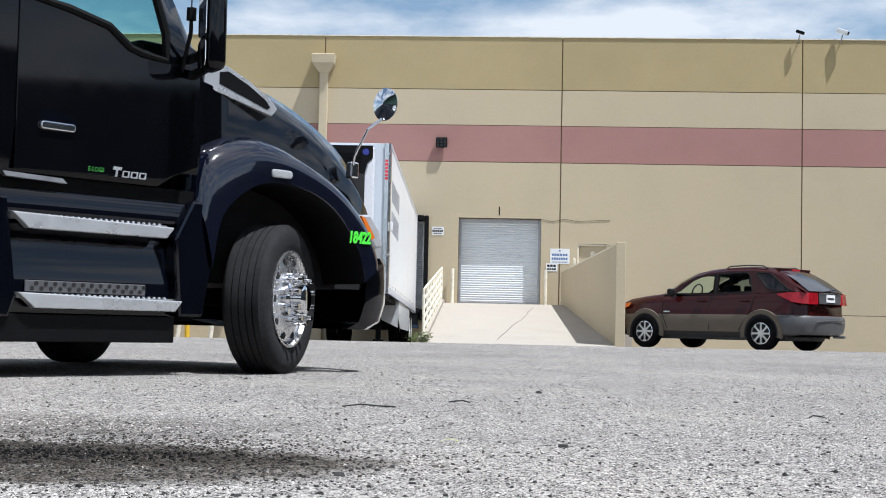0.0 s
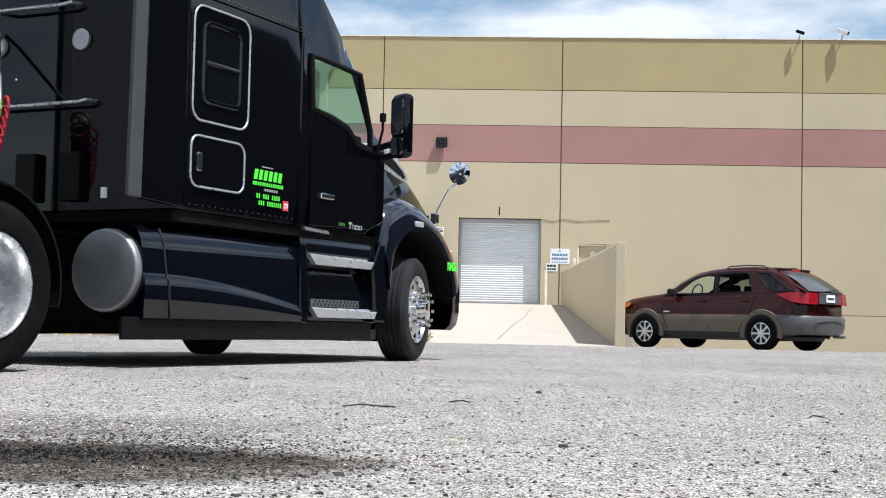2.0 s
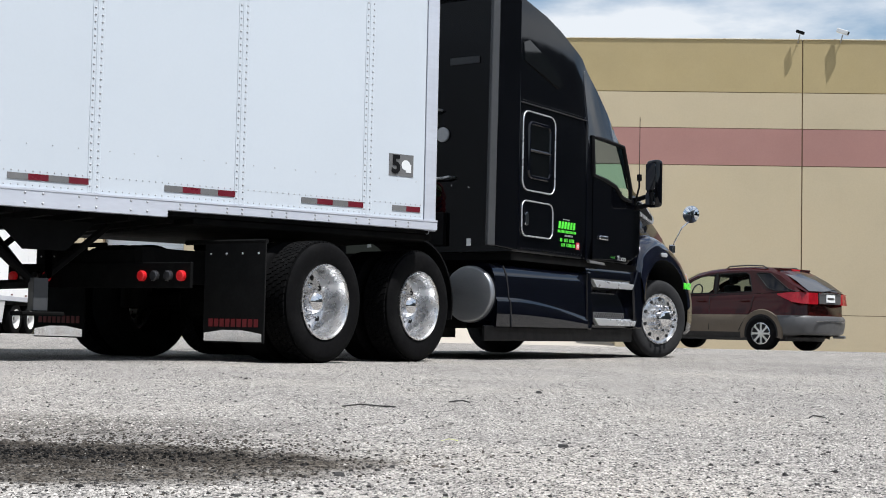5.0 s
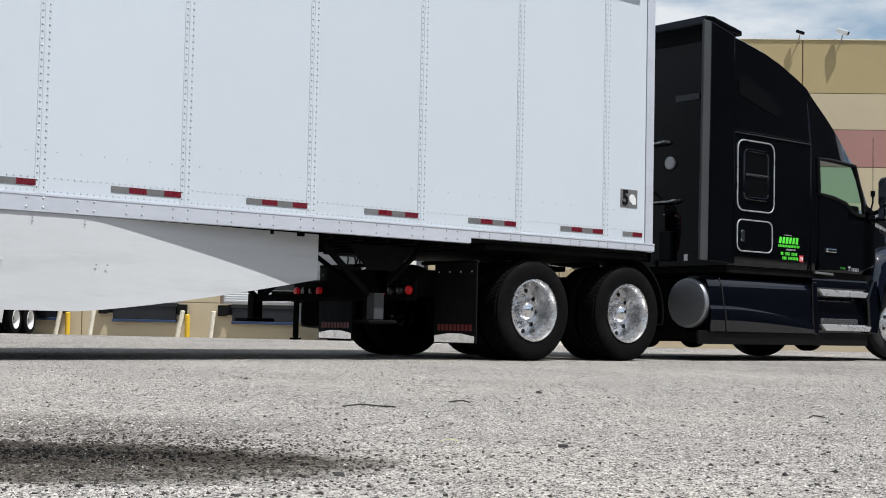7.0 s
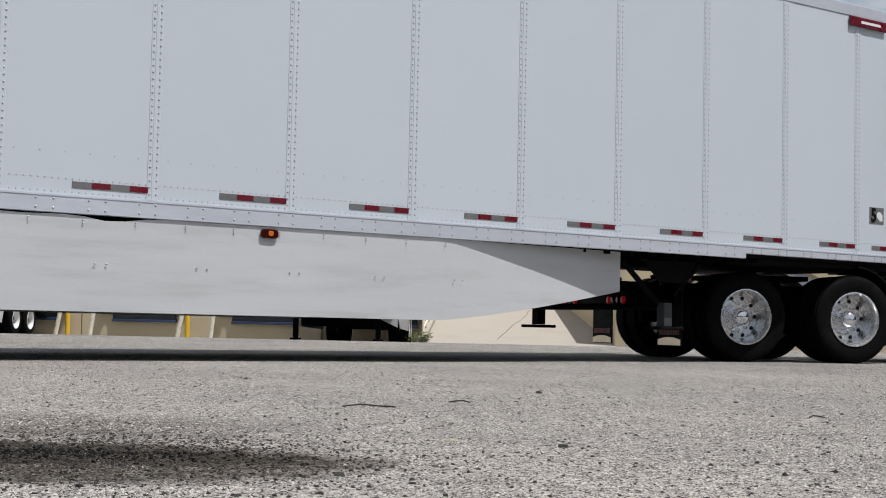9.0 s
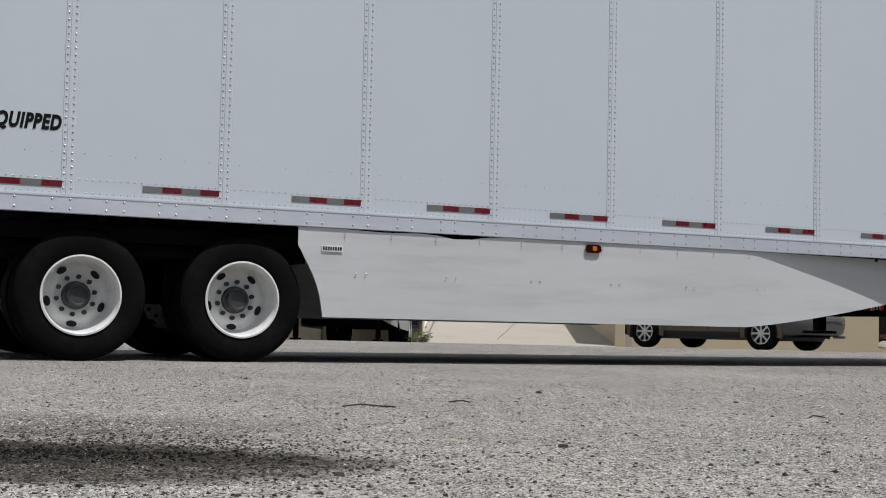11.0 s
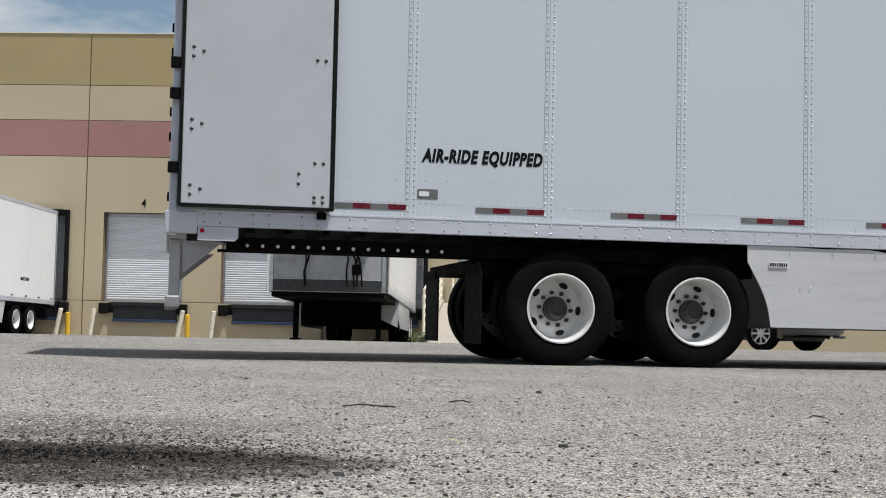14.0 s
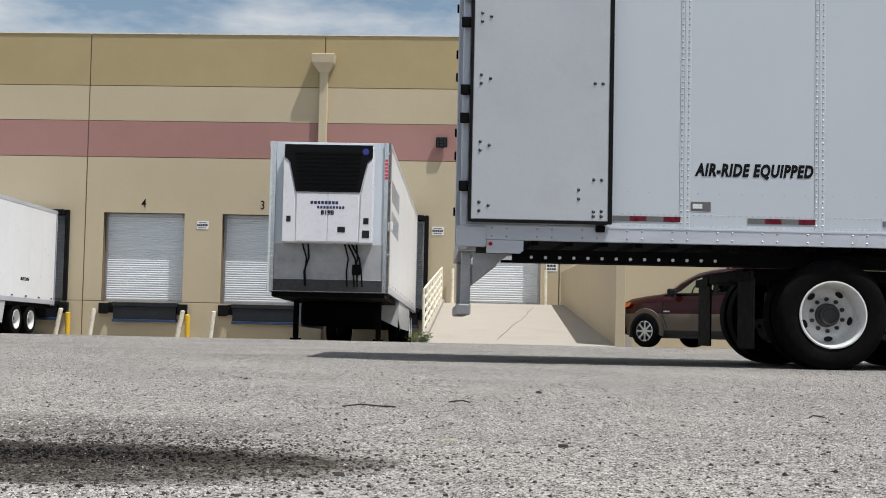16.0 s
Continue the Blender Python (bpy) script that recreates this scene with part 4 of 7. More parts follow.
# landing gear
for side in (-1, 1):
    leg = part("landing_leg", box_(bmesh.new(), (8.57, side * 1.0 - 0.07, 0.60), (8.57, side * 1.0 + 0.07, 1.01), 0.01), FRAME_BLACK, trailer, "landing gear leg, cranked up")
    part("inner_tube", box_(bmesh.new(), (8.445, side * 1.0 - 0.055, 0.36), (8.555, side * 1.0 + 0.055, 0.599), 0.006), TRIM_GREY if side < 0 else FRAME_BLACK, leg)
    part("foot", box_(bmesh.new(), (8.34, side * 1.0 - 0.12, 0.325), (8.66, side * 1.0 + 0.12, 0.358), 0.01), FRAME_BLACK, leg)
    gp = prism_(bmesh.new(), [(8.12, 1.018), (8.88, 1.018), (8.66, 0.80), (8.34, 0.80)], "y", side * 1.08, side * 1.09)
    part("gusset", gp, FRAME_BLACK, leg)
    br = bmesh.new()
    for xa in (7.96, 9.04):
        tube_(br, [(xa, side * 0.95, 1.01), (8.50, side * 0.95, 0.55)], 0.03, 6)
    part("brace", br, FRAME_BLACK, leg)
cb = bmesh.new()
tube_(cb, [(8.50, -0.95, 0.56), (8.50, 0.95, 0.56)], 0.035, 6)
tube_(cb, [(8.50, -0.9, 0.56), (8.50, 0.0, 0.98)], 0.025, 6)
tube_(cb, [(8.50, 0.9, 0.56), (8.50, 0.0, 0.98)], 0.025, 6)
part("cross_brace", cb, FRAME_BLACK, trailer)
part("coupler_plate", box_(bmesh.new(), (9.6, -1.24, 1.045), (11.86, 1.24, 1.0985), 0.01), FRAME_BLACK, trailer)
cyl = bmesh.new()
cyl_(cyl, (11.03, 0, 0.98), (11.03, 0, 1.03), 0.045)
part("kingpin", cyl, STEEL, trailer)

# ---- the tractor ----
def dense(pts, n=4):
    """A smooth curve through given points."""
    out = []
    for i in range(len(pts) - 1):
        p0, p1, p2, p3 = (pts[max(0, min(len(pts) - 1, i + d))] for d in (-1, 0, 1, 2))
        for k in range(n):
            f = k / n
            out.append(tuple(b + 0.5 * f * (c - a + f * (2 * a - 5 * b + 4 * c - d + f * (3 * (b - c) + d - a))) for a, b, c, d in zip(p0, p1, p2, p3)))
    return out + [tuple(pts[-1])]


tractor = thing("semi_truck", "glossy black sleeper-cab semi truck with chrome steps and green lettering", "truck")


def smoothed(stations, x):
    for (a, *va), (b, *vb) in zip(stations, stations[1:]):
        if a <= x <= b:
            f = (x - a) / (b - a)
            return [p + (q - p) * f for p, q in zip(va, vb)]
    return list(stations[-1][1:])


ROOF = [(2.30, 3.69), (2.6, 3.65), (3.0, 3.57), (3.3, 3.48), (3.6, 3.36), (3.8, 3.27), (3.98, 3.17), (4.25, 2.97), (4.42, 2.83), (4.5, 2.76), (4.64, 2.62), (4.72, 2.54), (4.87, 2.39), (5.02, 2.17), (5.15, 1.95)]
BELT = {3.98: 1.985, 4.25: 1.955, 4.5: 1.905, 4.64: 1.81, 4.72: 1.79, 4.87: 1.775}
HEAD = {3.98: 2.38, 4.25: 2.38, 4.5: 2.38, 4.64: 2.38, 4.72: 2.36, 4.87: 1.92}


def cab_section(x, ze):
    belt = BELT.get(x, 1.985 if x < 3.98 else 1.775)
    head = min(HEAD.get(x, 2.38 if x < 4.87 else 1.9), ze - 0.1)
    edge = 1.22 - 0.12 * (1 if x > 3.9 else 0.7)
    half = [(-1.20, 1.06 if x < 5 else 1.15), (-1.222, 1.3), (-1.222, min(belt, ze - 0.14)), (-1.20 if x > 3.9 else -1.22, head), (-edge - 0.02, ze - 0.05), (-edge + 0.06, ze), (-0.6, ze + 0.06), (0, ze + 0.085)]
    return half + [(-y, z) for y, z in half[-2::-1]]


cab = bmesh.new()
rows = [[(x + (0.16 * (1 - (y / 1.1) ** 2) if x > 4.3 and z > 1.9 and abs(y) < 1.1 else 0), y, z) for y, z in cab_section(x, ze)] for x, ze in ROOF]
vs = [[cab.verts.new(p) for p in r] for r in rows]
n = len(rows[0])
shield = []
for i in range(len(rows) - 1):
    xa, xb = ROOF[i][0], ROOF[i + 1][0]
    for j in range(n - 1):
        if j in (2, n - 4) and 3.97 < xa and xb < 4.88:
            continue
        if 5 <= j <= n - 7 + 0 and xa >= 4.41:
            shield.append((i, j))
            continue
        cab.faces.new((vs[i][j], vs[i][j + 1], vs[i + 1][j + 1], vs[i + 1][j]))
cab.faces.new(vs[0])
part("cab_body", cab, BLACK, tractor, "glossy black cab and high sleeper", True)
ws = bmesh.new()
quad_rows(ws, [rows[i][5:n - 5] for i in range(len(rows)) if ROOF[i][0] >= 4.41])
wsh = part("windshield", ws, GREEN_GLASS, tractor, "", True)
wsh.visible_shadow = False
for side in (-1, 1):
    wp = bmesh.new()
    quad_rows(wp, [[(x, side * 1.212, BELT[x]), (x, side * 1.195, HEAD[x])] for x in BELT])
    w = part("side_window", wp, GREEN_GLASS, tractor, "green tinted side window")
    w.visible_shadow = False
    fr = bmesh.new()
    loop = [(3.97, 1.98), (4.25, 1.95), (4.5, 1.90), (4.64, 1.805), (4.72, 1.785), (4.885, 1.77), (4.88, 1.92), (4.72, 2.37), (4.25, 2.395), (3.97, 2.395)]
    tube_(fr, [(x, side * (1.226 if z < 2.2 else 1.208), z) for x, z in loop], 0.026, 8, True)
    part("window_frame", fr, MATT_BLACK, w)
part("dashboard", box_(bmesh.new(), (4.85, -1.02, 1.45), (5.12, 1.02, 1.92), 0.03), MATT_BLACK, tractor)
for s in (-1, 1):
    part("seat", box_(bmesh.new(), (3.9, s * 0.62 - 0.26, 1.2), (4.08, s * 0.62 + 0.26, 1.80), 0.05), MATT_BLACK, tractor)
LINER = surf("light_cab_liner", (0.50, 0.49, 0.45), 0.8, var=0.06)
hl0 = bmesh.new()
quad_rows(hl0, [[(x, -1.06, z - 0.06), (x, 0, z + 0.02), (x, 1.06, z - 0.06)] for x, z in ((3.88, 3.2), (4.2, 2.98), (4.40, 2.82))])
part("headliner", hl0, LINER, tractor, "light grey cab lining")
part("rear_lining", box_(bmesh.new(), (3.84, -1.15, 1.10), (3.87, 1.15, 3.1)), LINER, tractor)
for s in (-1, 1):
    part("door_lining", box_(bmesh.new(), (3.88, s * 1.175 - 0.012, 1.12), (4.95, s * 1.175 + 0.012, 1.72)), LINER, tractor)
sw = bmesh.new()
tube_(sw, [(4.78 + 0.10 * math.cos(a) * 0.6, 0.62 + 0.2 * math.sin(a), 1.93 + 0.17 * math.cos(a)) for a in [2 * math.pi * k / 20 for k in range(20)]], 0.014, 6, True)
part("steering_wheel", sw, MATT_BLACK, tractor)
# doors, hatches and trim on both sides
for s in (-1, 1):
    def flat_(poly, d0, d1, bev=0.0):
        return prism_(bmesh.new(), poly, "y", s * d0, s * d1, bev)

    def line_(pts, r, y):
        return tube_(bmesh.new(), [(x, s * y, z) for x, z in pts], r, 6, True)
    door = part("cab_door", flat_([(3.96, 1.07), (4.9, 1.10), (5.13, 1.19), (5.13, 1.76), (4.86, 1.755), (4.72, 1.77), (4.64, 1.79), (4.5, 1.885), (4.25, 1.935), (3.96, 1.965)], 1.221, 1.231, 0.004), BLACK, tractor, "glossy black cab door")
    part("door_handle", flat_(rounded(4.095, 4.305, 1.29, 1.335, 0.018), 1.2312, 1.252, 0.008), CHROME, door, "chrome door handle")
    part("handle_recess", flat_(rounded(4.08, 4.32, 1.275, 1.39, 0.05), 1.2311, 1.2318), DEEP_BLACK, door)
    bar = bmesh.new()
    boxes = [(4.548, 4.602, 1.122, 1.14), (4.568, 4.582, 1.085, 1.122)]
    for k in range(3):
        u = 4.612 + 0.055 * k
        boxes += [(u, u + 0.009, 1.086, 1.122), (u + 0.037, u + 0.046, 1.086, 1.122), (u + 0.009, u + 0.037, 1.086, 1.0925), (u + 0.009, u + 0.037, 1.1155, 1.122)]
    for xa, xb, za, zb in boxes:
        sl, off = (zb - za) * 0.2, (za - 1.085) * 0.2
        prism_(bar, [(xa + off, za), (xb + off, za), (xb + off + sl, zb), (xa + off + sl, zb)], "y", s * 1.2312, s * 1.235)
    part("model_badge", bar, TREAD_ALU, door, "small bright model badge")
    win = part("sleeper_hatch", flat_(rounded(2.45, 3.09, 1.69, 2.46, 0.09), 1.221, 1.228), BLACK, tractor, "sleeper window panel with bright outline")
    part("outline", line_(rounded(2.44, 3.10, 1.68, 2.47, 0.10), 0.008, 1.228), TREAD_ALU, win)
    part("window_frame", line_(rounded(2.56, 2.99, 1.82, 2.36, 0.06), 0.019, 1.228), DEEP_BLACK, win)
    part("mid_rail", tube_(bmesh.new(), [(2.565, s * 1.23, 2.085), (2.985, s * 1.23, 2.085)], 0.016, 8), DEEP_BLACK, win)
    part("pane", flat_(rounded(2.565, 2.985, 1.83, 2.07, 0.03), 1.228, 1.2305), DARK_GLASS, win)
    part("pane", flat_(rounded(2.565, 2.985, 2.10, 2.35, 0.03), 1.228, 1.2305), DARK_GLASS, win)
    hat = part("luggage_hatch", flat_(rounded(2.45, 3.06, 1.235, 1.565, 0.07), 1.221, 1.228), BLACK, tractor, "luggage hatch with bright outline")
    part("outline", line_(rounded(2.44, 3.07, 1.225, 1.575, 0.08), 0.008, 1.228), TREAD_ALU, hat)
    part("latch", flat_(rounded(2.50, 2.56, 1.33, 1.46, 0.02), 1.2285, 1.24, 0.004), CHROME, hat)
    uw = bmesh.new()
    pts = [(2.5, 2.98), (2.5, 3.16), (2.62, 3.2), (2.95, 3.08), (3.25, 2.92), (3.28, 2.83), (3.2, 2.80)]
    ring_o = [uw.verts.new((x, s * (1.233 - 0.058 * (z - 2.38)), z)) for x, z in pts]
    ring_i = [uw.verts.new((x, s * (1.20 - 0.058 * (z - 2.38)), z)) for x, z in pts]
    uw.faces.new(ring_o)
    for i in range(len(pts)):
        uw.faces.new((ring_o[i], ring_o[(i + 1) % len(pts)], ring_i[(i + 1) % len(pts)], ring_i[i]))
    part("upper_window", uw, DARK_GLASS, tractor, "narrow dark upper sleeper window")
    sm = bmesh.new()
    tube_(sm, [(2.38, s * 1.222, 2.545), (3.82, s * 1.222, 2.545)], 0.006, 6)
    tube_(sm, [(3.815, s * 1.222, 1.05), (3.815, s * 1.221, 2.5), (3.80, s * 1.16, 3.05)], 0.012, 6)
    tube_(sm, [(2.385, s * 1.2225, 1.08), (2.385, s * 1.222, 2.6), (2.40, s * 1.18, 3.5)], 0.008, 6)
    part("seam_trim", sm, DEEP_BLACK, tractor, "black trim along the panel seams")
    if s < 0:
        rv = bmesh.new()
        bolts(rv, [(2.45 + 0.055 * k, -1.222, 2.57) for k in range(25)] + [(2.45 + 0.075 * k, -1.2215, 1.10) for k in range(18)], 0.006, 0.004)
        part("body_rivets", rv, TRIM_GREY, tractor)
    ext = part("side_extender", flat_([(1.93, 1.09), (2.37, 1.07), (2.37, 3.62), (1.96, 3.72)], 1.19, 1.232, 0.008), BLACK, tractor, "black roof-high side extender")
    part("extender_edge", flat_([(1.80, 1.09), (1.928, 1.09), (1.955, 3.72), (1.84, 3.72)], 1.20, 1.236, 0.008), TRIM_GREY, ext, "dull grey rubber edge")
    # lower fairings
    fbm = bmesh.new()
    rows_f = []
    for k in range(25):
        x = 1.99 + 1.88 * k / 24
        f = max(0.0, (x - 2.3) / 1.57)
        zc = 0.575 - 0.17 * f ** 1.6
        rows_f.append([(x, s * y, z) for y, z in ((1.20, 0.31), (1.229, 0.325), (1.2355, 0.31 + (zc - 0.31) * 0.5), (1.236, zc), (1.220, zc + 0.022), (1.2175, zc + 0.06), (1.214, 0.5 * (zc + 0.80)), (1.206, 0.76), (1.194, 0.82), (1.175, 0.87), (1.148, 0.91), (1.105, 0.935), (1.0, 0.945))])
    quad_rows(fbm, rows_f)
    quad_rows(fbm, [[(p[0], s * 0.9, p[2]) for p in rows_f[0]], rows_f[0]])
    part("tank_fairing", fbm, DEEP_BLACK, tractor, "glossy black tank fairing with a sweeping crease", True)
    part("sill_panel", quad_sheet([[(x, s * y, z) for y, z in ((1.13, 0.845), (1.195, 0.855), (1.20, 0.89), (1.188, 0.95), (1.165, 1.01), (1.11, 1.045))] for x in (3.9, 4.3, 4.8, 5.16)]), DEEP_BLACK, tractor, "glossy black sill above the steps", True)
    gap = bmesh.new()
    tube_(gap, [(2.22, s * 1.152, 0.915), (2.22, s * 1.193, 0.83), (2.22, s * 1.213, 0.7), (2.23, s * 1.22, 0.6), (2.235, s * 1.236, 0.575), (2.24, s * 1.236, 0.53), (2.25, s * 1.236, 0.42), (2.27, s * 1.231, 0.32)], 0.009, 6)
    part("fairing_seam", gap, DARK, tractor)
    part("skirt", box_(bmesh.new(), (1.82, s * 1.19 - 0.012, 0.185), (5.02, s * 1.19 + 0.012, 0.33), 0.006), MATT_BLACK, tractor, "dull black lower skirt")
    sp = bmesh.new()
    quad_rows(sp, [[(x, s * y, z) for y, z in ((1.10, 0.31), (1.165, 0.33), (1.178, 0.44), (1.172, 0.52), (1.156, 0.62), (1.138, 0.71), (1.118, 0.78), (1.06, 0.84), (0.95, 0.86))] for x in (3.88, 4.2, 4.6, 5.0, 5.2)])
    part("step_panel", sp, DEEP_BLACK, tractor, "glossy black panel sloping between the steps", True)
    part("step_post", prism_(bmesh.new(), [(3.85, 0.93), (3.93, 0.93), (4.0, 0.42), (3.96, 0.31), (3.87, 0.31)], "y", s * 1.13, s * 1.235, 0.015), DEEP_BLACK, tractor)
    front = bmesh.new()
    prism_(front, [(4.98, 0.78), (5.1, 1.0), (5.26, 1.0), (5.24, 0.62), (5.2, 0.33), (5.02, 0.33)], "y", s * 1.13, s * 1.238, 0.02)
    part("step_post", front, DEEP_BLACK, tractor)
    for z0, z1, xa, xb in ((0.77, 0.852, 3.95, 4.97), (0.36, 0.44, 4.0, 5.04)):
        st = part("step", prism_(bmesh.new(), [(xa, z1), (xb, z1 - 0.02), (xb - 0.05, z0), (xa + 0.10, z0)], "y", s * 1.20, s * 1.25, 0.006), TREAD_ALU, tractor, "bright aluminium step edge")
        part("tread", box_(bmesh.new(), (xa + 0.02, min(s * 1.10, s * 1.199), z1 - 0.03), (xb - 0.02, max(s * 1.10, s * 1.199), z1 - 0.008)), STEEL, st)
        teeth = bmesh.new()
        for k in range(26):
            cyl_(teeth, (xa + 0.06 + k * 0.035, s * 1.215, z1 - 0.012), (xa + 0.06 + k * 0.035, s * 1.215, z1 - 0.001), 0.010, 0.007, 6)
        part("grip_teeth", teeth, TREAD_ALU, st)
    gr = part("step_grate", box_(bmesh.new(), (4.07, s * 1.19 - 0.006, 0.445), (4.82, s * 1.19 + 0.006, 0.505), 0.004), GRATE, tractor, "punched metal grate behind the lower step")
    # punched holes drawn as dark discs, shade in their colour
    hb = bmesh.new()
    for k in range(13):
        for q in range(2):
            cyl_(hb, (4.11 + k * 0.056 + q * 0.025, s * 1.1965, 0.463 + q * 0.026), (4.11 + k * 0.056 + q * 0.025, s * 1.20, 0.463 + q * 0.026), 0.012, n=8)
    part("grate_holes", hb, DARK, gr)
    part("sill_plate", prism_(bmesh.new(), [(3.90, 1.055), (4.25, 1.045), (4.28, 1.02), (3.92, 1.03)], "y", s * 1.19, s * 1.225), STEEL, tractor)
    # round fuel tank behind the fairing
    tk = lathe_(bmesh.new(), [(0.001, 1.93), (0.15, 1.932), (0.25, 1.937), (0.262, 1.94), (0.27, 1.948), (0.275, 1.965), (0.275, 3.4), (0.001, 3.4)], 40, (0, s * 1.035 - (0.1 * s), 0.63), "x")
    part("fuel_tank", tk, DULL_ALU, tractor, "dull aluminium fuel tank end", True)
    # hood louvre
    lv = part("hood_louvre", prism_(bmesh.new(), [(5.27, 1.70), (5.28, 1.825), (5.44, 1.845), (5.62, 1.775), (5.80, 1.68), (5.845, 1.635), (5.80, 1.585)], "y", s * 1.02, s * 1.083, 0.004), TREAD_ALU, tractor, "side louvre with bright surround")
    part("opening", prism_(bmesh.new(), [(5.385, 1.728), (5.385, 1.80), (5.45, 1.812), (5.61, 1.75), (5.75, 1.675), (5.785, 1.638), (5.76, 1.622)], "y", s * 1.0835, s * 1.086), MATT_BLACK, lv)
    # fender over the steer wheel
    top = [(5.14, 1.02), (5.20, 1.26), (5.50, 1.395), (5.75, 1.385), (5.98, 1.31), (6.20, 1.215), (6.38, 1.10), (6.54, 0.94), (6.63, 0.78), (6.65, 0.70)]
    lip = [(5.24, 0.62), (5.30, 0.92), (5.50, 1.10), (5.72, 1.155), (5.98, 1.12), (6.18, 1.03), (6.32, 0.90), (6.42, 0.76), (6.46, 0.64), (6.47, 0.58)]
    fm = bmesh.new()
    rws = []
    for (tx, tz), (lx, lz) in zip(dense(top), dense(lip)):
        mx, mz = (tx + lx) / 2, (tz + lz) / 2
        rws.append([(lx, s * 0.86, lz - 0.01), (lx, s * 1.235, lz - 0.01), (lx, s * 1.258, lz), (lx + (mx - lx) * 0.4, s * 1.2615, lz + (mz - lz) * 0.4), (mx, s * 1.259, mz), (mx + (tx - mx) * 0.35, s * 1.25, mz + (tz - mz) * 0.35), (mx + (tx - mx) * 0.7, s * 1.23, mz + (tz - mz) * 0.7), (tx, s * 1.185, tz), (tx, s * 1.10, tz + 0.035), (tx, s * 0.86, tz + 0.04)])
    quad_rows(fm, rws, mat_of=lambda i, j: 1 if j < 2 else 0)
    part("front_fender", fm, [BLUEBLACK, MATT_BLACK], tractor, "glossy blue-black wheel fender", True)
    part("fender_lamp", prism_(bmesh.new(), rounded(5.66, 5.82, 1.185, 1.235, 0.02), "y", s * 1.235, s * 1.274, 0.008), CLEAR_LENS, tractor, "clear marker lamp on the fender")
    hl = bmesh.new()
    prism_(hl, [(6.47, 1.02), (6.56, 0.90), (6.63, 0.81), (6.70, 0.82), (6.67, 0.93), (6.58, 1.03)], "y", s * 1.0, s * 1.19, 0.015)
    h = part("headlight", hl, CLEAR_LENS, tractor, "wrapped headlight with amber side lens")
    part("amber_lens", prism_(bmesh.new(), [(6.47, 1.015), (6.51, 1.0), (6.60, 0.88), (6.57, 0.86)], "y", s * 1.191, s * 1.212), AMBER, h)
    # mirrors
    mir = part("mirror", box_(bmesh.new(), (5.0, min(s * 1.36, s * 1.545), 1.71), (5.12, max(s * 1.36, s * 1.545), 2.25), 0.045, 4), BLACK, tractor, "tall black door mirror", True, Matrix.Translation((5.06, s * 1.40, 0)) @ pose(0, 0, 0, 0, 0, 22 * s) @ Matrix.Translation((-5.06, -s * 1.40, 0)))
    part("mirror_face", prism_(bmesh.new(), [(y + s * 1.452, z) for y, z in rounded(-0.075, 0.075, 1.90, 2.21, 0.03)], "x", 4.994, 4.9985), MIRROR_GLASS, mir)
    part("convex_face", prism_(bmesh.new(), [(y + s * 1.452, z) for y, z in rounded(-0.075, 0.075, 1.73, 1.88, 0.03)], "x", 4.994, 4.9985), MIRROR_GLASS, mir)
    arm = bmesh.new()
    for zz in (1.80, 1.70):
        tube_(arm, [(4.92, s * 1.16, zz - 0.02), (5.02, s * 1.26, zz + 0.02), (5.06, s * 1.38, zz + 0.05)], 0.028, 8)
    part("mirror_arm", arm, MATT_BLACK, mir)
    hm = lathe_(bmesh.new(), [(0.001, 0.045), (0.06, 0.035), (0.105, 0.0), (0.11, -0.012), (0.102, -0.014), (0.07, -0.026), (0.001, -0.036)], 28, (6.70, s * 1.19, 1.77), "x")
    hmo = part("hood_mirror", hm, MIRROR_GLASS, tractor, "round convex mirror on the hood", True)
    ht = bmesh.new()
    tube_(ht, [(6.60, s * 0.98, 1.30), (6.58, s * 1.02, 1.42), (6.62, s * 1.10, 1.60), (6.71, s * 1.18, 1.70), (6.735, s * 1.19, 1.77)], 0.009, 6)
    box_(ht, (6.57, s * 0.98 - 0.03, 1.28), (6.64, s * 0.98 + 0.03, 1.39), 0.012)
    part("mirror_stalk", ht, CHROME, hmo)
# hood
HOOD = [(5.12, 1.10, 1.15, 1.74, 0.95, 1.92, 2.02), (5.5, 1.07, 1.15, 1.68, 0.93, 1.87, 2.02), (5.82, 1.04, 1.15, 1.60, 0.90, 1.80, 1.965), (6.3, 0.98, 1.05, 1.44, 0.85, 1.64, 1.83), (6.62, 0.92, 0.95, 1.28, 0.80, 1.48, 1.69), (6.86, 0.86, 0.8, 1.10, 0.74, 1.30, 1.53), (6.98, 0.78, 0.7, 0.95, 0.66, 1.10, 1.36), (7.0, 0.7, 0.6, 0.85, 0.5, 0.95, 1.1)]
hd = bmesh.new()
hrows = []
for x, w, zb, zs, we, zg, zc in dense(HOOD, 3):
    half = [(-w, zb), (-w, zs), (-we - 0.03, zg - 0.05), (-we + 0.05, zg), (-0.6 if we > 0.62 else -we * 0.6, zc - 0.05), (0, zc)]
    hrows.append([(x, y, z) for y, z in half + [(-y, z) for y, z in half[-2::-1]]])
vv = quad_rows(hd, hrows)
hd.faces.new(vv[-1])
part("hood", hd, BLACK, tractor, "long sloping black hood", True)
bp = bmesh.new()
plan = [(6.50, -1.235), (6.67, -1.22), (6.84, -1.08), (6.98, -0.7), (7.05, 0), (6.98, 0.7), (6.84, 1.08), (6.67, 1.22), (6.50, 1.235)]
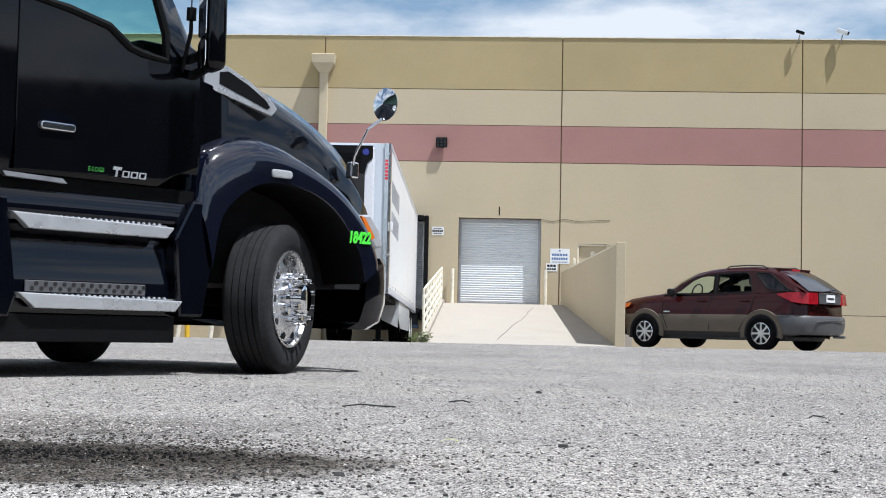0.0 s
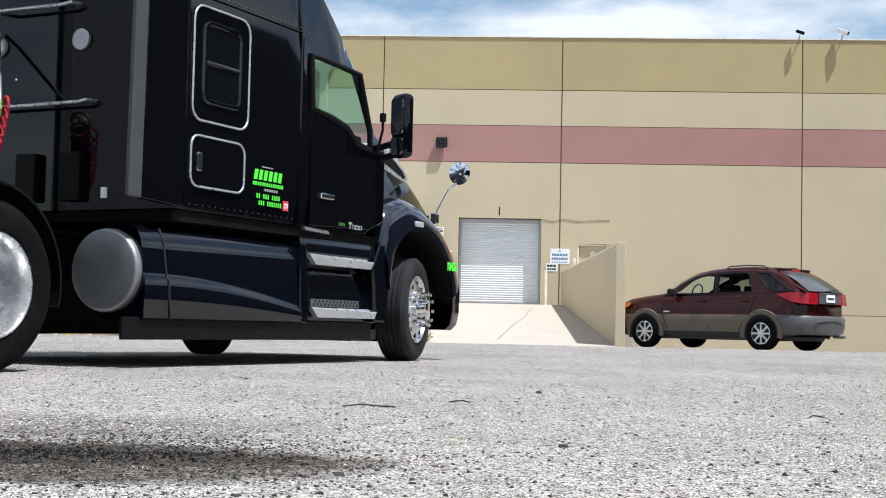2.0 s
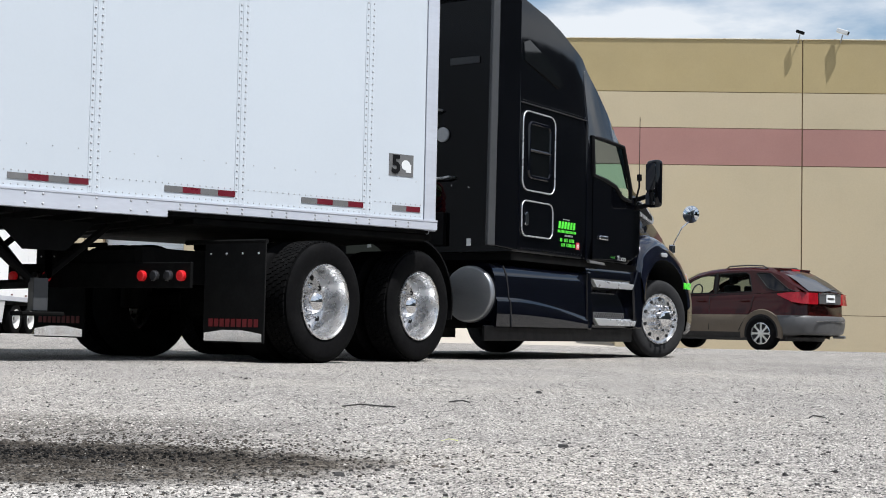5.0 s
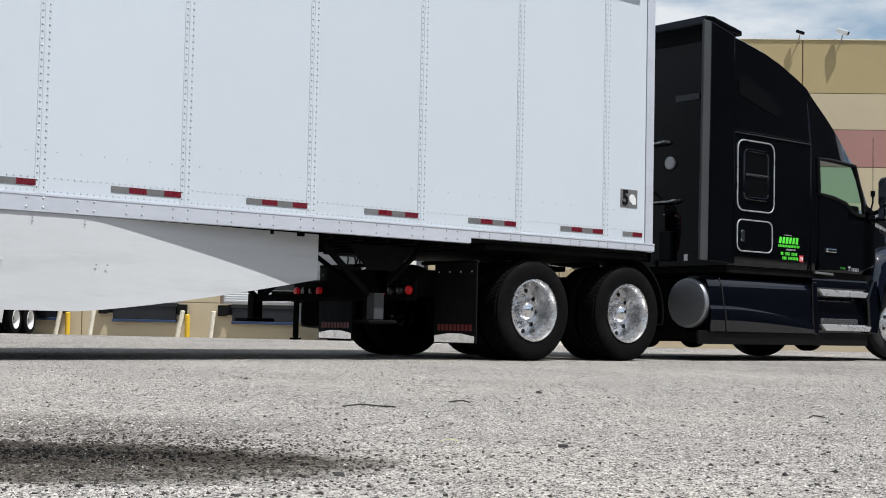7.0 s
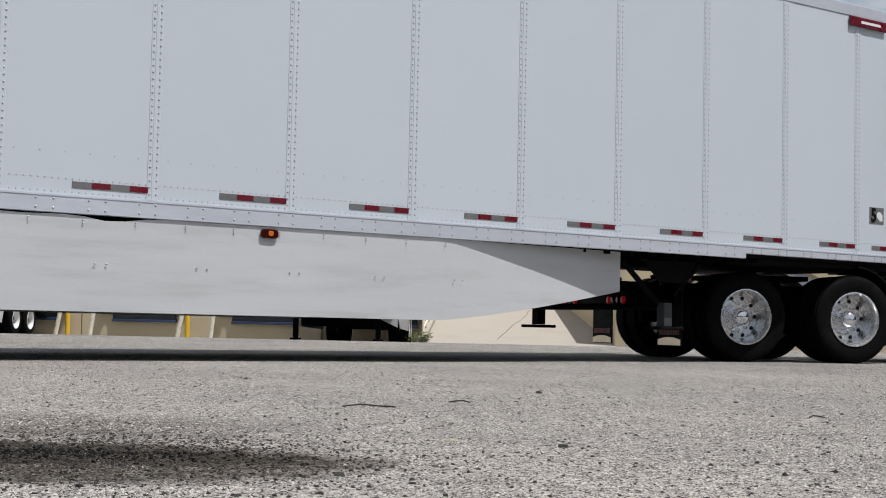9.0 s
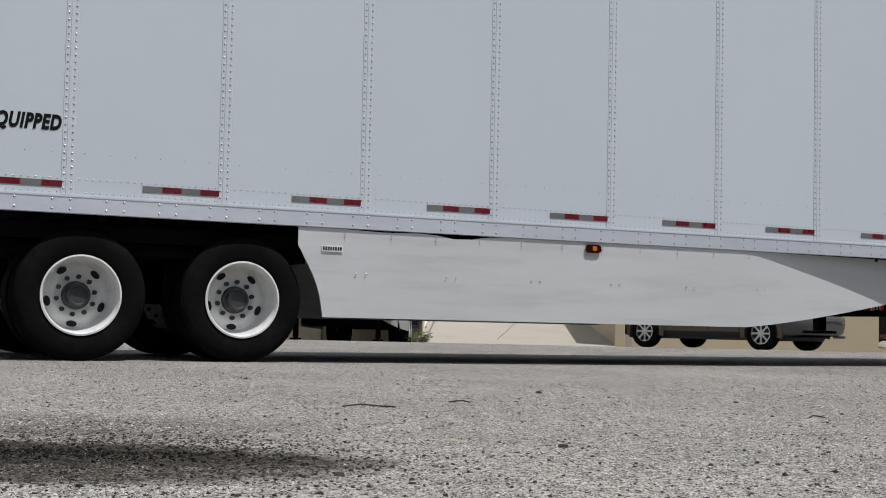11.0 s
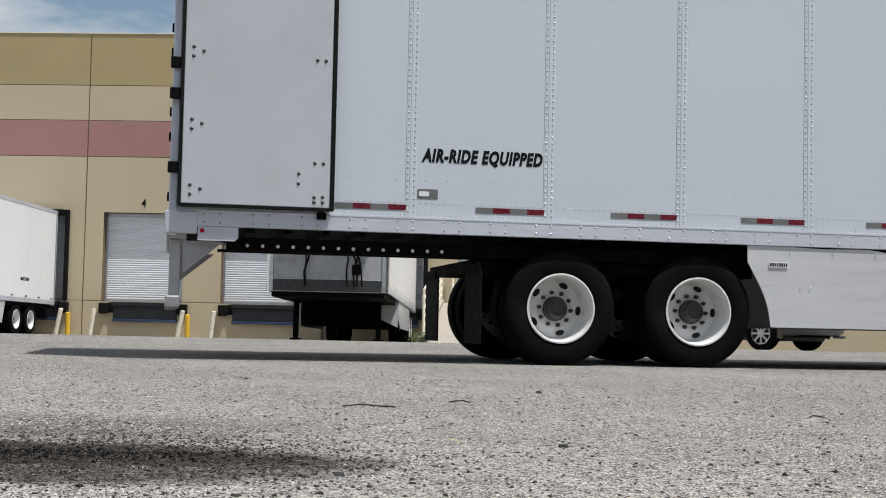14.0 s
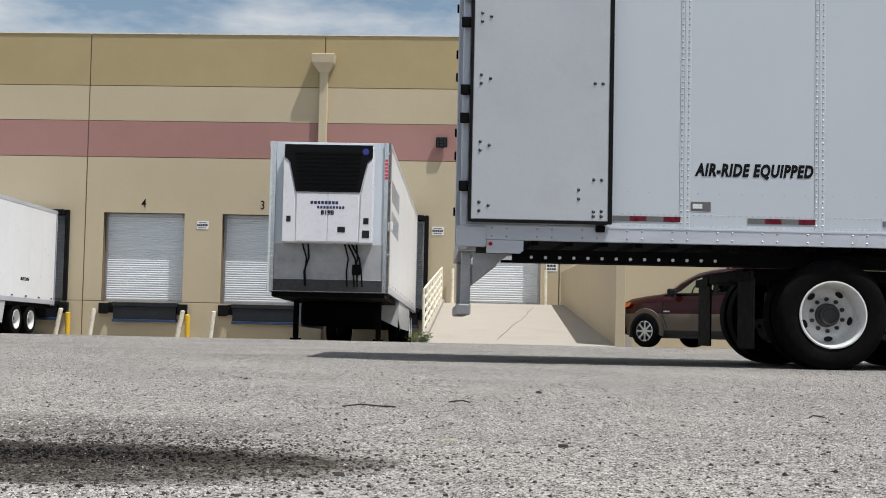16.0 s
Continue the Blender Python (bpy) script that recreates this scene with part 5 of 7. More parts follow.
quad_rows(bp, [[(x * 1.0 - dx, y, z) for x, y in plan] for z, dx in ((0.28, 0.16), (0.33, 0.05), (0.45, 0.0), (0.60, -0.005), (0.70, 0.0), (0.745, 0.03))])
part("bumper", bp, BLACK, tractor, "black wraparound bumper", True)
inner = bmesh.new()
box_(inner, (5.3, -0.80, 0.55), (6.9, 0.80, 1.35))
part("engine_bay", inner, DARK, tractor)
part("cab_floor", box_(bmesh.new(), (2.32, -1.18, 0.98), (5.15, 1.18, 1.055)), FRAME_BLACK, tractor)
part("roof_cap", prism_(bmesh.new(), [(1.93, 3.70), (1.96, 3.80), (2.1, 3.81), (2.6, 3.72), (2.6, 3.66), (2.3, 3.69)], "y", -1.15, 1.15, 0.015), BLACK, tractor, "roof fairing lip")
# rear of the sleeper
for yy in (-0.38, 0.38):
    part("work_lamp", lathe_(bmesh.new(), [(0.075, 2.297), (0.075, 2.275), (0.06, 2.268), (0.001, 2.266)], 20, (0, yy, 2.25), "x"), CLEAR_LENS, tractor, "round clear lamp on the sleeper's back")
for zz, ya, yb in ((2.5, -0.36, 0.40), (1.81, -0.52, 0.45)):
    gb2 = tube_(bmesh.new(), [(2.30, ya, zz), (2.22, ya + 0.02, zz), (2.20, ya + 0.1, zz - 0.015), (2.20, yb - 0.1, zz - 0.015), (2.22, yb - 0.02, zz), (2.30, yb, zz)], 0.013, 8)
    part("grab_bar", gb2, TREAD_ALU, tractor, "bright grab bar")
part("vent_plate", box_(bmesh.new(), (2.285, -0.80, 2.95), (2.298, -0.45, 3.02)), TRIM_GREY, tractor)
for yy in (-0.35, 0.05):
    part("back_bracket", box_(bmesh.new(), (2.24, yy - 0.09, 1.12), (2.298, yy + 0.09, 1.46), 0.01), MATT_BLACK, tractor)
for yy in (-0.98, 0.2):
    pl = part("data_plate", box_(bmesh.new(), (1.86, yy - 0.022, 1.09), (1.87, yy + 0.022, 1.16)), WHITE_SIGN, tractor, "small white data plate")
pg = bmesh.new()
tube_(pg, [(2.28, 0.36, 2.34), (2.2, 0.30, 2.26), (1.9, -0.03, 1.76)], 0.014, 8)
part("hose_tender", pg, STEEL, tractor)


def coil(name, a, b, sag, turns, r, mm, wire=0.011):
    a, b = Vector(a), Vector(b)
    pts = []
    for k in range(turns * 10 + 1):
        f = k / (turns * 10)
        c = a.lerp(b, f) + Vector((0, 0, -sag * 4 * f * (1 - f)))
        th = 2 * math.pi * turns * f
        pts.append(c + Vector((r * 0.5 * math.cos(th), r * math.cos(th) * 0.85, r * math.sin(th))))
    part(name, tube_(bmesh.new(), pts, wire, 5), mm, tractor, "coiled air hose")


coil("air_hose", (1.93, -0.06, 1.76), (1.70, 0.06, 1.72), 0.42, 22, 0.07, HOSE_RED)
coil("air_hose", (1.88, -0.02, 1.66), (1.74, 0.06, 1.62), 0.22, 14, 0.065, HOSE_BLUE)
coil("air_hose", (1.90, -0.02, 1.74), (1.78, 0.05, 1.70), 0.10, 9, 0.06, HOSE_GREEN)
# chassis
ch = bmesh.new()
for yy in (-0.43, 0.43):
    box_(ch, (-1.9, yy - 0.04, 0.60), (5.4, yy + 0.04, 0.86))
for xx in (-1.85, -0.1, 0.1, 1.6, 3.0):
    box_(ch, (xx - 0.05, -0.389, 0.62), (xx + 0.05, 0.389, 0.84))
part("chassis", ch, FRAME_BLACK, tractor, "black chassis rails")
for xx in (-0.66, 0.66):
    ax = bmesh.new()
    cyl_(ax, (xx, -0.92, TYRE_R), (xx, 0.92, TYRE_R), 0.075)
    bmesh.ops.create_icosphere(ax, subdivisions=2, radius=0.22, matrix=Matrix.Translation((xx, 0.05, TYRE_R)))
    for s in (-1, 1):
        part("air_spring", cyl_(bmesh.new(), (xx - 0.35, s * 0.5, 0.42), (xx - 0.35, s * 0.5, 0.70), 0.13), FRAME_BLACK, tractor)
    part("axle", ax, FRAME_BLACK, tractor)
ax = bmesh.new()
cyl_(ax, (5.88, -0.95, 0.47), (5.88, 0.95, 0.47), 0.06)
part("axle", ax, FRAME_BLACK, tractor)
fwheel = prism_(bmesh.new(), [(-0.35, -0.45), (0.55, -0.45), (0.62, 0), (0.55, 0.45), (-0.35, 0.45), (-0.6, 0.25), (-0.3, 0.08), (-0.3, -0.08), (-0.6, -0.25)], "z", 0.92, 0.975, 0.01)
part("fifth_wheel", fwheel, FRAME_BLACK, tractor, "greasy fifth wheel plate")
part("deck_plate", box_(bmesh.new(), (1.2, -0.5, 0.87), (2.25, 0.5, 0.90)), FRAME_BLACK, tractor)
for s in (-1, 1):
    part("quarter_fender", prism_(bmesh.new(), [(0.66 + r * math.cos(radians(a)), 0.5 + r * math.sin(radians(a))) for r, aa in ((0.565, range(84, -13, -8)), (0.58, range(-12, 85, 8))) for a in aa], "y", s * 0.62, s * 1.22), MATT_BLACK, tractor, "black plastic quarter fender")
    fp = part("mud_flap", box_(bmesh.new(), (-1.425, s * 0.965 - 0.305, 0.155), (-1.41, s * 0.965 + 0.305, 0.92), 0.004), RUBBER, tractor, "black mud flap with red bars and bright weight")
    part("flap_hanger", tube_(bmesh.new(), [(-1.41, s * 0.45, 0.92), (-1.41, s * 1.27, 0.92)], 0.02, 8), FRAME_BLACK, fp)
    for k in range(9):
        part("red_bar", box_(bmesh.new(), (-1.429, s * 0.965 - 0.25 + 0.057 * k, 0.275), (-1.4255, s * 0.965 - 0.21 + 0.057 * k, 0.335)), FLAP_RED, fp)
    part("flap_weight", prism_(bmesh.new(), [(s * 0.965 - 0.29, 0.165), (s * 0.965 + 0.29, 0.165), (s * 0.965 + 0.29, 0.225), (s * 0.965 + 0.1, 0.25), (s * 0.965 - 0.1, 0.25), (s * 0.965 - 0.29, 0.225)], "x", -1.430, -1.4256), CHROME, fp)
    fb = bmesh.new()
    for k in range(4):
        bmesh.ops.create_icosphere(fb, subdivisions=1, radius=0.009, matrix=Matrix.Translation((-1.428, s * 0.965 - 0.24 + 0.16 * k, 0.83)))
    part("flap_bolts", fb, TREAD_ALU, fp)
    for yy, mm in ((0.92, RED_LAMP), (0.79, SMOKED), (0.65, SMOKED), (0.52, RED_LAMP)):
        part("tail_lamp", lathe_(bmesh.new(), [(0.04, -1.935), (0.04, -1.96), (0.032, -1.968), (0.001, -1.97)], 18, (0, s * yy, 0.64), "x"), mm, tractor, "round red tail lamp" if mm is RED_LAMP else "round clear reversing lamp")
part("lamp_bar", box_(bmesh.new(), (-1.934, -1.0, 0.55), (-1.905, 1.0, 0.74), 0.006), FRAME_BLACK, tractor)
part("battery_box", box_(bmesh.new(), (2.1, -0.75, 0.30), (3.9, 0.75, 0.59), 0.02), FRAME_BLACK, tractor)
# antenna
an = bmesh.new()
tube_(an, [(5.0, -1.22, 1.72), (5.02, -1.27, 1.95), (5.02, -1.27, 2.02)], 0.012, 6)
cyl_(an, (5.02, -1.27, 2.02), (5.02, -1.27, 2.09), 0.028)
tube_(an, [(5.02, -1.27, 2.09), (5.02, -1.27, 2.75)], 0.004, 5)
part("antenna", an, MATT_BLACK, tractor, "whip antenna with a coil")
# company lettering: plain bars in its colour
def bars(name, rects, mm, y, parent):
    for x0, x1, z0, z1, sl in rects:
        ob = part(name, prism_(bmesh.new(), [(x0, z0), (x1, z0), (x1 + sl, z1), (x0 + sl, z1)], "y", y, y - 0.003), mm, parent)
    return ob


for_name = [(3.20 + 0.063 * k, 3.243 + 0.063 * k, 1.35, 1.425, 0.016) for k in range(6)]
small_line = [(3.19 + 0.029 * k, 3.19 + 0.029 * k + 0.017, 1.307, 1.335, 0.005) for k in range(14)]
fine = [(3.34 + 0.03 * k, 3.362 + 0.03 * k, 1.272, 1.29, 0.006) for k in range(6)] + [(3.30 + 0.03 * k, 3.324 + 0.03 * k, 1.443, 1.452, 0.0) for k in range(5)]
codes = [(3.24 + 0.029 * k, 3.257 + 0.029 * k, 1.215, 1.25, 0.0) for k in range(11) if k not in (2, 6)] + [(3.27 + 0.028 * k, 3.286 + 0.028 * k, 1.165, 1.20, 0.0) for k in range(11) if k != 3]
bars("lettering_bar", for_name + small_line + codes, GREEN_INK, -1.2225, tractor)["label"] = "bright green company lettering"
bars("lettering_bar", fine, TREAD_ALU, -1.2225, tractor)
bars("sticker", [(3.59, 3.665, 1.15, 1.225, 0)], RED_INK, -1.2225, tractor)["label"] = "small red and white sticker"
bars("sticker_mark", [(3.605, 3.65, 1.195, 1.205, 0), (3.605, 3.615, 1.165, 1.195, 0.01), (3.635, 3.645, 1.165, 1.195, 0.01)], WHITE_SIGN, -1.2262, tractor)
words("lettering", "E-LOGS", 0.026, DULL_GREEN, tractor, Matrix.Translation((4.45, -1.2316, 1.112)) @ RIGHT_SIDE, 0.85, 0.0, 0.0005, 0.0)
words("unit_number", "18422", 0.075, GREEN_INK, tractor, Matrix.Translation((6.405, -1.266, 0.862)) @ Matrix.Rotation(radians(-4), 4, "Z") @ RIGHT_SIDE @ Matrix.Rotation(radians(0), 4, "Z"), 0.72, 0.2)
tractor_wheels = [add_wheel(tractor, "drive", xx, s * 0.94, "dual wheel with polished aluminium rim") for xx in (-0.66, 0.66) for s in (-1, 1)]
steer_wheels = [add_wheel(tractor, "steer", 5.85, s * 1.06, "steer wheel with polished rim and chrome hub") for s in (-1, 1)]

# ---- unseen dark walls, added so that the truck's paint reflects little sky ----
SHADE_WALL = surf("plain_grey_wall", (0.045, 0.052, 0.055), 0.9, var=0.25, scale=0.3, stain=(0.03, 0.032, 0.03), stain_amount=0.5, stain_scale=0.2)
for nm, a, b in (("wall_south", (-70, -26.4, -0.2), (36, -26.0, 7.0)), ("wall_east_1", (35.6, 8.0, -0.2), (36.0, WALL_Y - 0.05, 14.0)), ("wall_east_2", (35.6, -25.98, -0.2), (36.0, 7.98, 8.0))):
    tagged(part(nm, box_(bmesh.new(), a, b), SHADE_WALL), "unseen dark grey wall added for reflections", "wall", kind="structure")

# ---- loading ramp ----
def ramp_left(y):
    return -2.10 - 0.50 * (y - 29.5) / 16.2


def ramp_right(y):
    return 1.99 - 0.80 * (y - 30.0) / 15.6


RAMP = [(29.9, ground_z(29.9) + 0.006), (44.0, 1.085), (WALL_Y - 0.005, 1.085)]
rm = bmesh.new()
rr = []
for y, z in RAMP:
    rr.append([(ramp_left(y), y, -0.4), (ramp_left(y), y, z), (ramp_left(y) * 0.4 + ramp_right(y) * 0.6, y, z), (ramp_right(y), y, z), (ramp_right(y), y, -0.4)])
quad_rows(rm, rr)
tagged(part("ramp", rm, CONCRETE), "pale concrete loading ramp rising to the drive-in door", "ramp", kind="structure")
cr = bmesh.new()
rng = random.Random(4)
cp = [(-0.55 + 0.09 * k + rng.uniform(-0.05, 0.05) - 0.012 * k, 31.0 + k * 1.05) for k in range(12)]
tube_(cr, [(x, y, 1.091 if y > 44 else RAMP[0][1] + (1.085 - RAMP[0][1]) * (y - 29.9) / 14.1 + 0.001) for x, y in cp], 0.006, 4)
tagged(part("crack", cr, DARK_STONE, bpy.data.objects["ramp"]), kind="structure")
land = bmesh.new()
box_(land, (1.40, 43.6, -0.4), (3.4, WALL_Y - 0.005, 1.08), 0.01)
tagged(part("landing", land, CONCRETE), "concrete landing before the side door", "landing", kind="structure")
ck = bmesh.new()
quad_rows(ck, [[(ramp_left(y) - 0.16, y, -0.4), (ramp_left(y) - 0.16, y, z + 0.10), (ramp_left(y) - 0.003, y, z + 0.10), (ramp_left(y) - 0.003, y, -0.4)] for y, z in RAMP])
ck.verts.ensure_lookup_table()
ck.faces.new([ck.verts[i] for i in range(4)])
tagged(part("ramp_kerb", ck, CONCRETE), "raised concrete kerb along the ramp", "kerb", kind="structure")
# wall along the ramp
rw = thing("ramp_wall", "beige stucco side wall along the loading ramp", "wall", kind="structure")
for y0, y1 in ((30.25, 35.2), (35.22, 40.4), (40.42, 45.4)):
    bm = bmesh.new()
    quad_rows(bm, [[(ramp_right(y) + 0.006, y, -0.4), (ramp_right(y) + 0.006, y, 2.17), (ramp_right(y) + 0.166, y, 2.17), (ramp_right(y) + 0.166, y, -0.4)] for y in (y0, y1)], close_u=True)
    part("panel", bm, BEIGE, rw)
part("end_post", box_(bmesh.new(), (1.975, 30.05, -0.3), (2.19, 30.245, 2.23), 0.012), BEIGE, rw)
part("wall_cap", (lambda b: (quad_rows(b, [[(ramp_right(y) - 0.005, y, 2.172), (ramp_right(y) - 0.005, y, 2.20), (ramp_right(y) + 0.178, y, 2.20), (ramp_right(y) + 0.178, y, 2.172)] for y in (30.25, 45.4)], close_u=True), b)[1])(bmesh.new()), CREAM, rw)
# railing on the kerb
rail = thing("ramp_railing", "cream painted steel pipe railing on the ramp kerb", "railing")


def ramp_z(y):
    return RAMP[0][1] + (1.085 - RAMP[0][1]) * min(1, (y - 29.9) / 14.1)


for k in range(8):
    y = 30.6 + k * 1.92
    x = ramp_left(y) - 0.08
    part("post", cyl_(bmesh.new(), (x, y, ramp_z(y) + 0.095), (x, y, ramp_z(y) + 1.12), 0.032, n=10), CREAM, rail)
for h in (0.27, 0.48, 0.69, 0.90, 1.12):
    part("bar", tube_(bmesh.new(), [(ramp_left(y) - 0.08, y, ramp_z(y) + h) for y in (30.6, 44.0)], 0.028, 8), CREAM, rail)

# ---- dock fittings ----
def dock(x0, x1, seal):
    d = thing("dock_leveller", "dull blue steel dock leveller under the loading door", "dock leveller", "dock levellers")
    part("lip", box_(bmesh.new(), (x0 + 0.42, WALL_Y - 0.16, 0.78), (x1 - 0.12, WALL_Y - 0.012, 0.92), 0.015), DOCK_BLUE, d)
    part("pit_frame", box_(bmesh.new(), (x0 + 0.285, WALL_Y - 0.09, 0.56), (x1 - 0.105, WALL_Y - 0.004, 0.90), 0.008), RUBBER, d, "black frame behind the lip")
    part("skirt_plate", box_(bmesh.new(), (x0 + 0.46, WALL_Y - 0.13, 0.36), (x1 - 0.16, WALL_Y - 0.012, 0.775), 0.01), DOCK_BLUE, d)
    part("toe_bar", box_(bmesh.new(), (x0 + 0.44, WALL_Y - 0.17, 0.27), (x1 - 0.14, WALL_Y - 0.012, 0.355), 0.01), TOE_BLUE, d, "faded blue toe bar")
    for xa in (x0 - 0.02, x1 - 0.10):
        b = tagged(part("dock_bumper", box_(bmesh.new(), (xa, WALL_Y - 0.20, 0.52), (xa + 0.30, WALL_Y - 0.006, 0.88), 0.02), RUBBER), "worn black rubber dock bumper on the wall", "dock bumper", "dock bumpers")
    if seal:
        s = thing("dock_seal", "black foam dock seal round the loading door", "dock seal", "dock seals")
        for xa in (x0 - 0.14, x1 + 0.002):
            part("side_pad", box_(bmesh.new(), (xa, WALL_Y - 0.15, 0.93), (xa + 0.14, WALL_Y - 0.006, 3.99), 0.03), RUBBER, s)
        part("head_pad", box_(bmesh.new(), (x0, WALL_Y - 0.28, 3.80), (x1, WALL_Y - 0.006, 3.99), 0.03), RUBBER, s)


for k, o in enumerate(OPENINGS[:4]):
    dock(o[0], o[1], k in (0, 3))


def bollard(x, y, h, r, mm, lean, label):
    b = bmesh.new()
    z = ground_z(y) - 0.02
    cyl_(b, (x, y, z), (x + lean, y - 0.03, z + h), r, r, 16)
    bmesh.ops.create_uvsphere(b, u_segments=12, v_segments=6, radius=r * 0.99, matrix=Matrix.Translation((x + lean, y - 0.03, z + h)) @ Matrix.Diagonal((1, 1, 0.35, 1)))
    tagged(part("bollard", b, mm, None, "", True), label, "bollard", "dock bollards")


for x, lean in ((-15.44, 0.18), (-14.28, 0.13), (-11.36, 0.18), (-10.25, 0.10)):
    bollard(x, WALL_Y - 0.75, 0.92, 0.075, CREAM, lean, "chipped cream steel bollard leaning by the dock")
for x in (-15.17, -11.13):
    bollard(x, WALL_Y - 0.30, 0.80, 0.085, YELLOW, 0.0, "yellow painted steel bollard against the wall")
for x in (-2.36, 0.70):
    tagged(part("door_post", cyl_(bmesh.new(), (x, WALL_Y - 0.18, 1.07), (x, WALL_Y - 0.18, 2.25), 0.055, n=14), CREAM), "cream steel guard post beside the drive-in door", "bollard", "door guard posts")
# side door
sd = thing("door_6", "beige steel side door with a small sign", "door", kind="structure")
part("leaf", box_(bmesh.new(), (1.79, WALL_Y + 0.10, 1.085), (2.69, WALL_Y + 0.15, 3.07), 0.006), BEIGE, sd)
for a, b in (((1.732, 1.085), (1.788, 3.135)), ((2.692, 1.085), (2.748, 3.135)), ((1.789, 3.075), (2.691, 3.135))):
    part("frame", box_(bmesh.new(), (a[0], WALL_Y + 0.03, a[1]), (b[0], WALL_Y + 0.16, b[1]), 0.004), CREAM, sd)
part("notice", box_(bmesh.new(), (2.1, WALL_Y + 0.09, 2.40), (2.4, WALL_Y + 0.098, 2.62)), WHITE_SIGN, sd)
part("notice", prism_(bmesh.new(), [(2.25 + 0.09 * math.cos(k * 0.524), 2.82 + 0.09 * math.sin(k * 0.524)) for k in range(12)], "y", WALL_Y + 0.09, WALL_Y + 0.098), CREAM, sd)
part("lever", box_(bmesh.new(), (1.83, WALL_Y + 0.05, 2.05), (1.95, WALL_Y + 0.095, 2.08), 0.008), STEEL, sd)
pr = tube_(bmesh.new(), [(1.60, 44.2, 1.08), (1.60, 44.2, 2.55), (1.60, 44.75, 2.62), (1.60, 44.75, 1.08)], 0.03, 8)
tagged(part("hand_rail", pr, CREAM), "short cream pipe rail on the door landing", "railing")


def sign(x, z, w, h, label, lines, accent=None):
    s = thing("wall_sign", label, "sign", "wall signs")
    part("plate", box_(bmesh.new(), (x - w / 2, WALL_Y - 0.012, z - h / 2), (x + w / 2, WALL_Y - 0.003, z + h / 2), 0.003, 1), WHITE_SIGN, s)
    for fz, fh, fw, n in lines:
        step = w * fw / n
        for k in range(n):
            xa = x - w * fw / 2 + k * step
            bm = box_(bmesh.new(), (xa, WALL_Y - 0.0145, z + h * fz - h * fh / 2), (xa + step * 0.78, WALL_Y - 0.0122, z + h * fz + h * fh / 2))
            part("text_bar", bm, accent or INK, s)


BLUE_INK = surf("faded_blue_ink", (0.08, 0.16, 0.35), 0.5)
sign(1.16, 2.72, 0.64, 0.50, "white wall sign with faded blue lines of text", ((0.36, 0.09, 0.12, 2), (0.10, 0.15, 0.84, 6), (-0.16, 0.15, 0.84, 7), (-0.38, 0.06, 0.8, 11)), BLUE_INK)
sign(0.90, 2.35, 0.38, 0.26, "small white notice with dark text", ((0.2, 0.28, 0.8, 3), (-0.22, 0.22, 0.8, 4)))
sign(-2.89, 3.49, 0.40, 0.28, "small white notice with dark text", ((0.3, 0.1, 0.7, 5), (0.0, 0.26, 0.9, 6), (-0.32, 0.1, 0.7, 4)))
sign(-10.79, 3.55, 0.40, 0.28, "small white notice with dark text", ((0.3, 0.1, 0.7, 5), (0.0, 0.26, 0.9, 6), (-0.32, 0.1, 0.7, 4)))
for body, x, z in (("4", -12.81, 4.24), ("3", -8.78, 4.24), ("1", -0.86, 4.17)):
    tagged(words("dock_number", body, 0.30, INK, None, Matrix.Translation((x, WALL_Y - 0.006, z)) @ RIGHT_SIDE, 0.85, 0.0, 0.002, 0.01), "black dock number painted on the wall", "number", "dock numbers")
# downspout
ds = thing("downspout", "beige rainwater head and downspout on the wall", "downspout")
hd2 = bmesh.new()
quad_rows(hd2, [[(-6.81 + sx * w, WALL_Y - 0.004 - d * (sy > 0), z) for sx, sy in ((-1, 0), (-1, 1), (1, 1), (1, 0))] for z, w, d in ((9.32, 0.37, 0.42), (9.30, 0.39, 0.44), (9.02, 0.37, 0.42), (8.70, 0.14, 0.20))], close_u=True)
hd2.verts.ensure_lookup_table()
hd2.faces.new([hd2.verts[i] for i in range(4)])
part("rain_head", hd2, BEIGE, ds)
part("pipe", box_(bmesh.new(), (-6.95, WALL_Y - 0.205, -0.25), (-6.67, WALL_Y - 0.004, 8.71), 0.02), BEIGE, ds)
# flood light
fl2 = thing("flood_light", "dark square flood light on the rose band", "lamp")
part("housing", box_(bmesh.new(), (-3.01, WALL_Y - 0.19, 6.26), (-2.63, WALL_Y - 0.06, 6.60), 0.03), MATT_BLACK, fl2)
part("bracket", box_(bmesh.new(), (-2.88, WALL_Y - 0.06, 6.36), (-2.76, WALL_Y - 0.004, 6.50), 0.008), STEEL, fl2)
cells = bmesh.new()
for i in range(3):
    for j in range(3):
        box_(cells, (-2.985 + 0.118 * i, WALL_Y - 0.198, 6.285 + 0.1 * j), (-2.895 + 0.118 * i, WALL_Y - 0.191, 6.365 + 0.1 * j))
part("lens_cells", cells, DARK_GLASS, fl2)
# loose cable on the wall
cbl = bmesh.new()
tube_(cbl, [(0.54, WALL_Y - 0.012, 3.93), (0.9, WALL_Y - 0.012, 3.86), (1.3, WALL_Y - 0.012, 3.95), (1.7, WALL_Y - 0.012, 3.88), (2.2, WALL_Y - 0.012, 3.91), (2.8, WALL_Y - 0.012, 3.94)], 0.006, 5)
tagged(part("wall_cable", cbl, MATT_BLACK), "thin dark cable running along the wall", "cable")
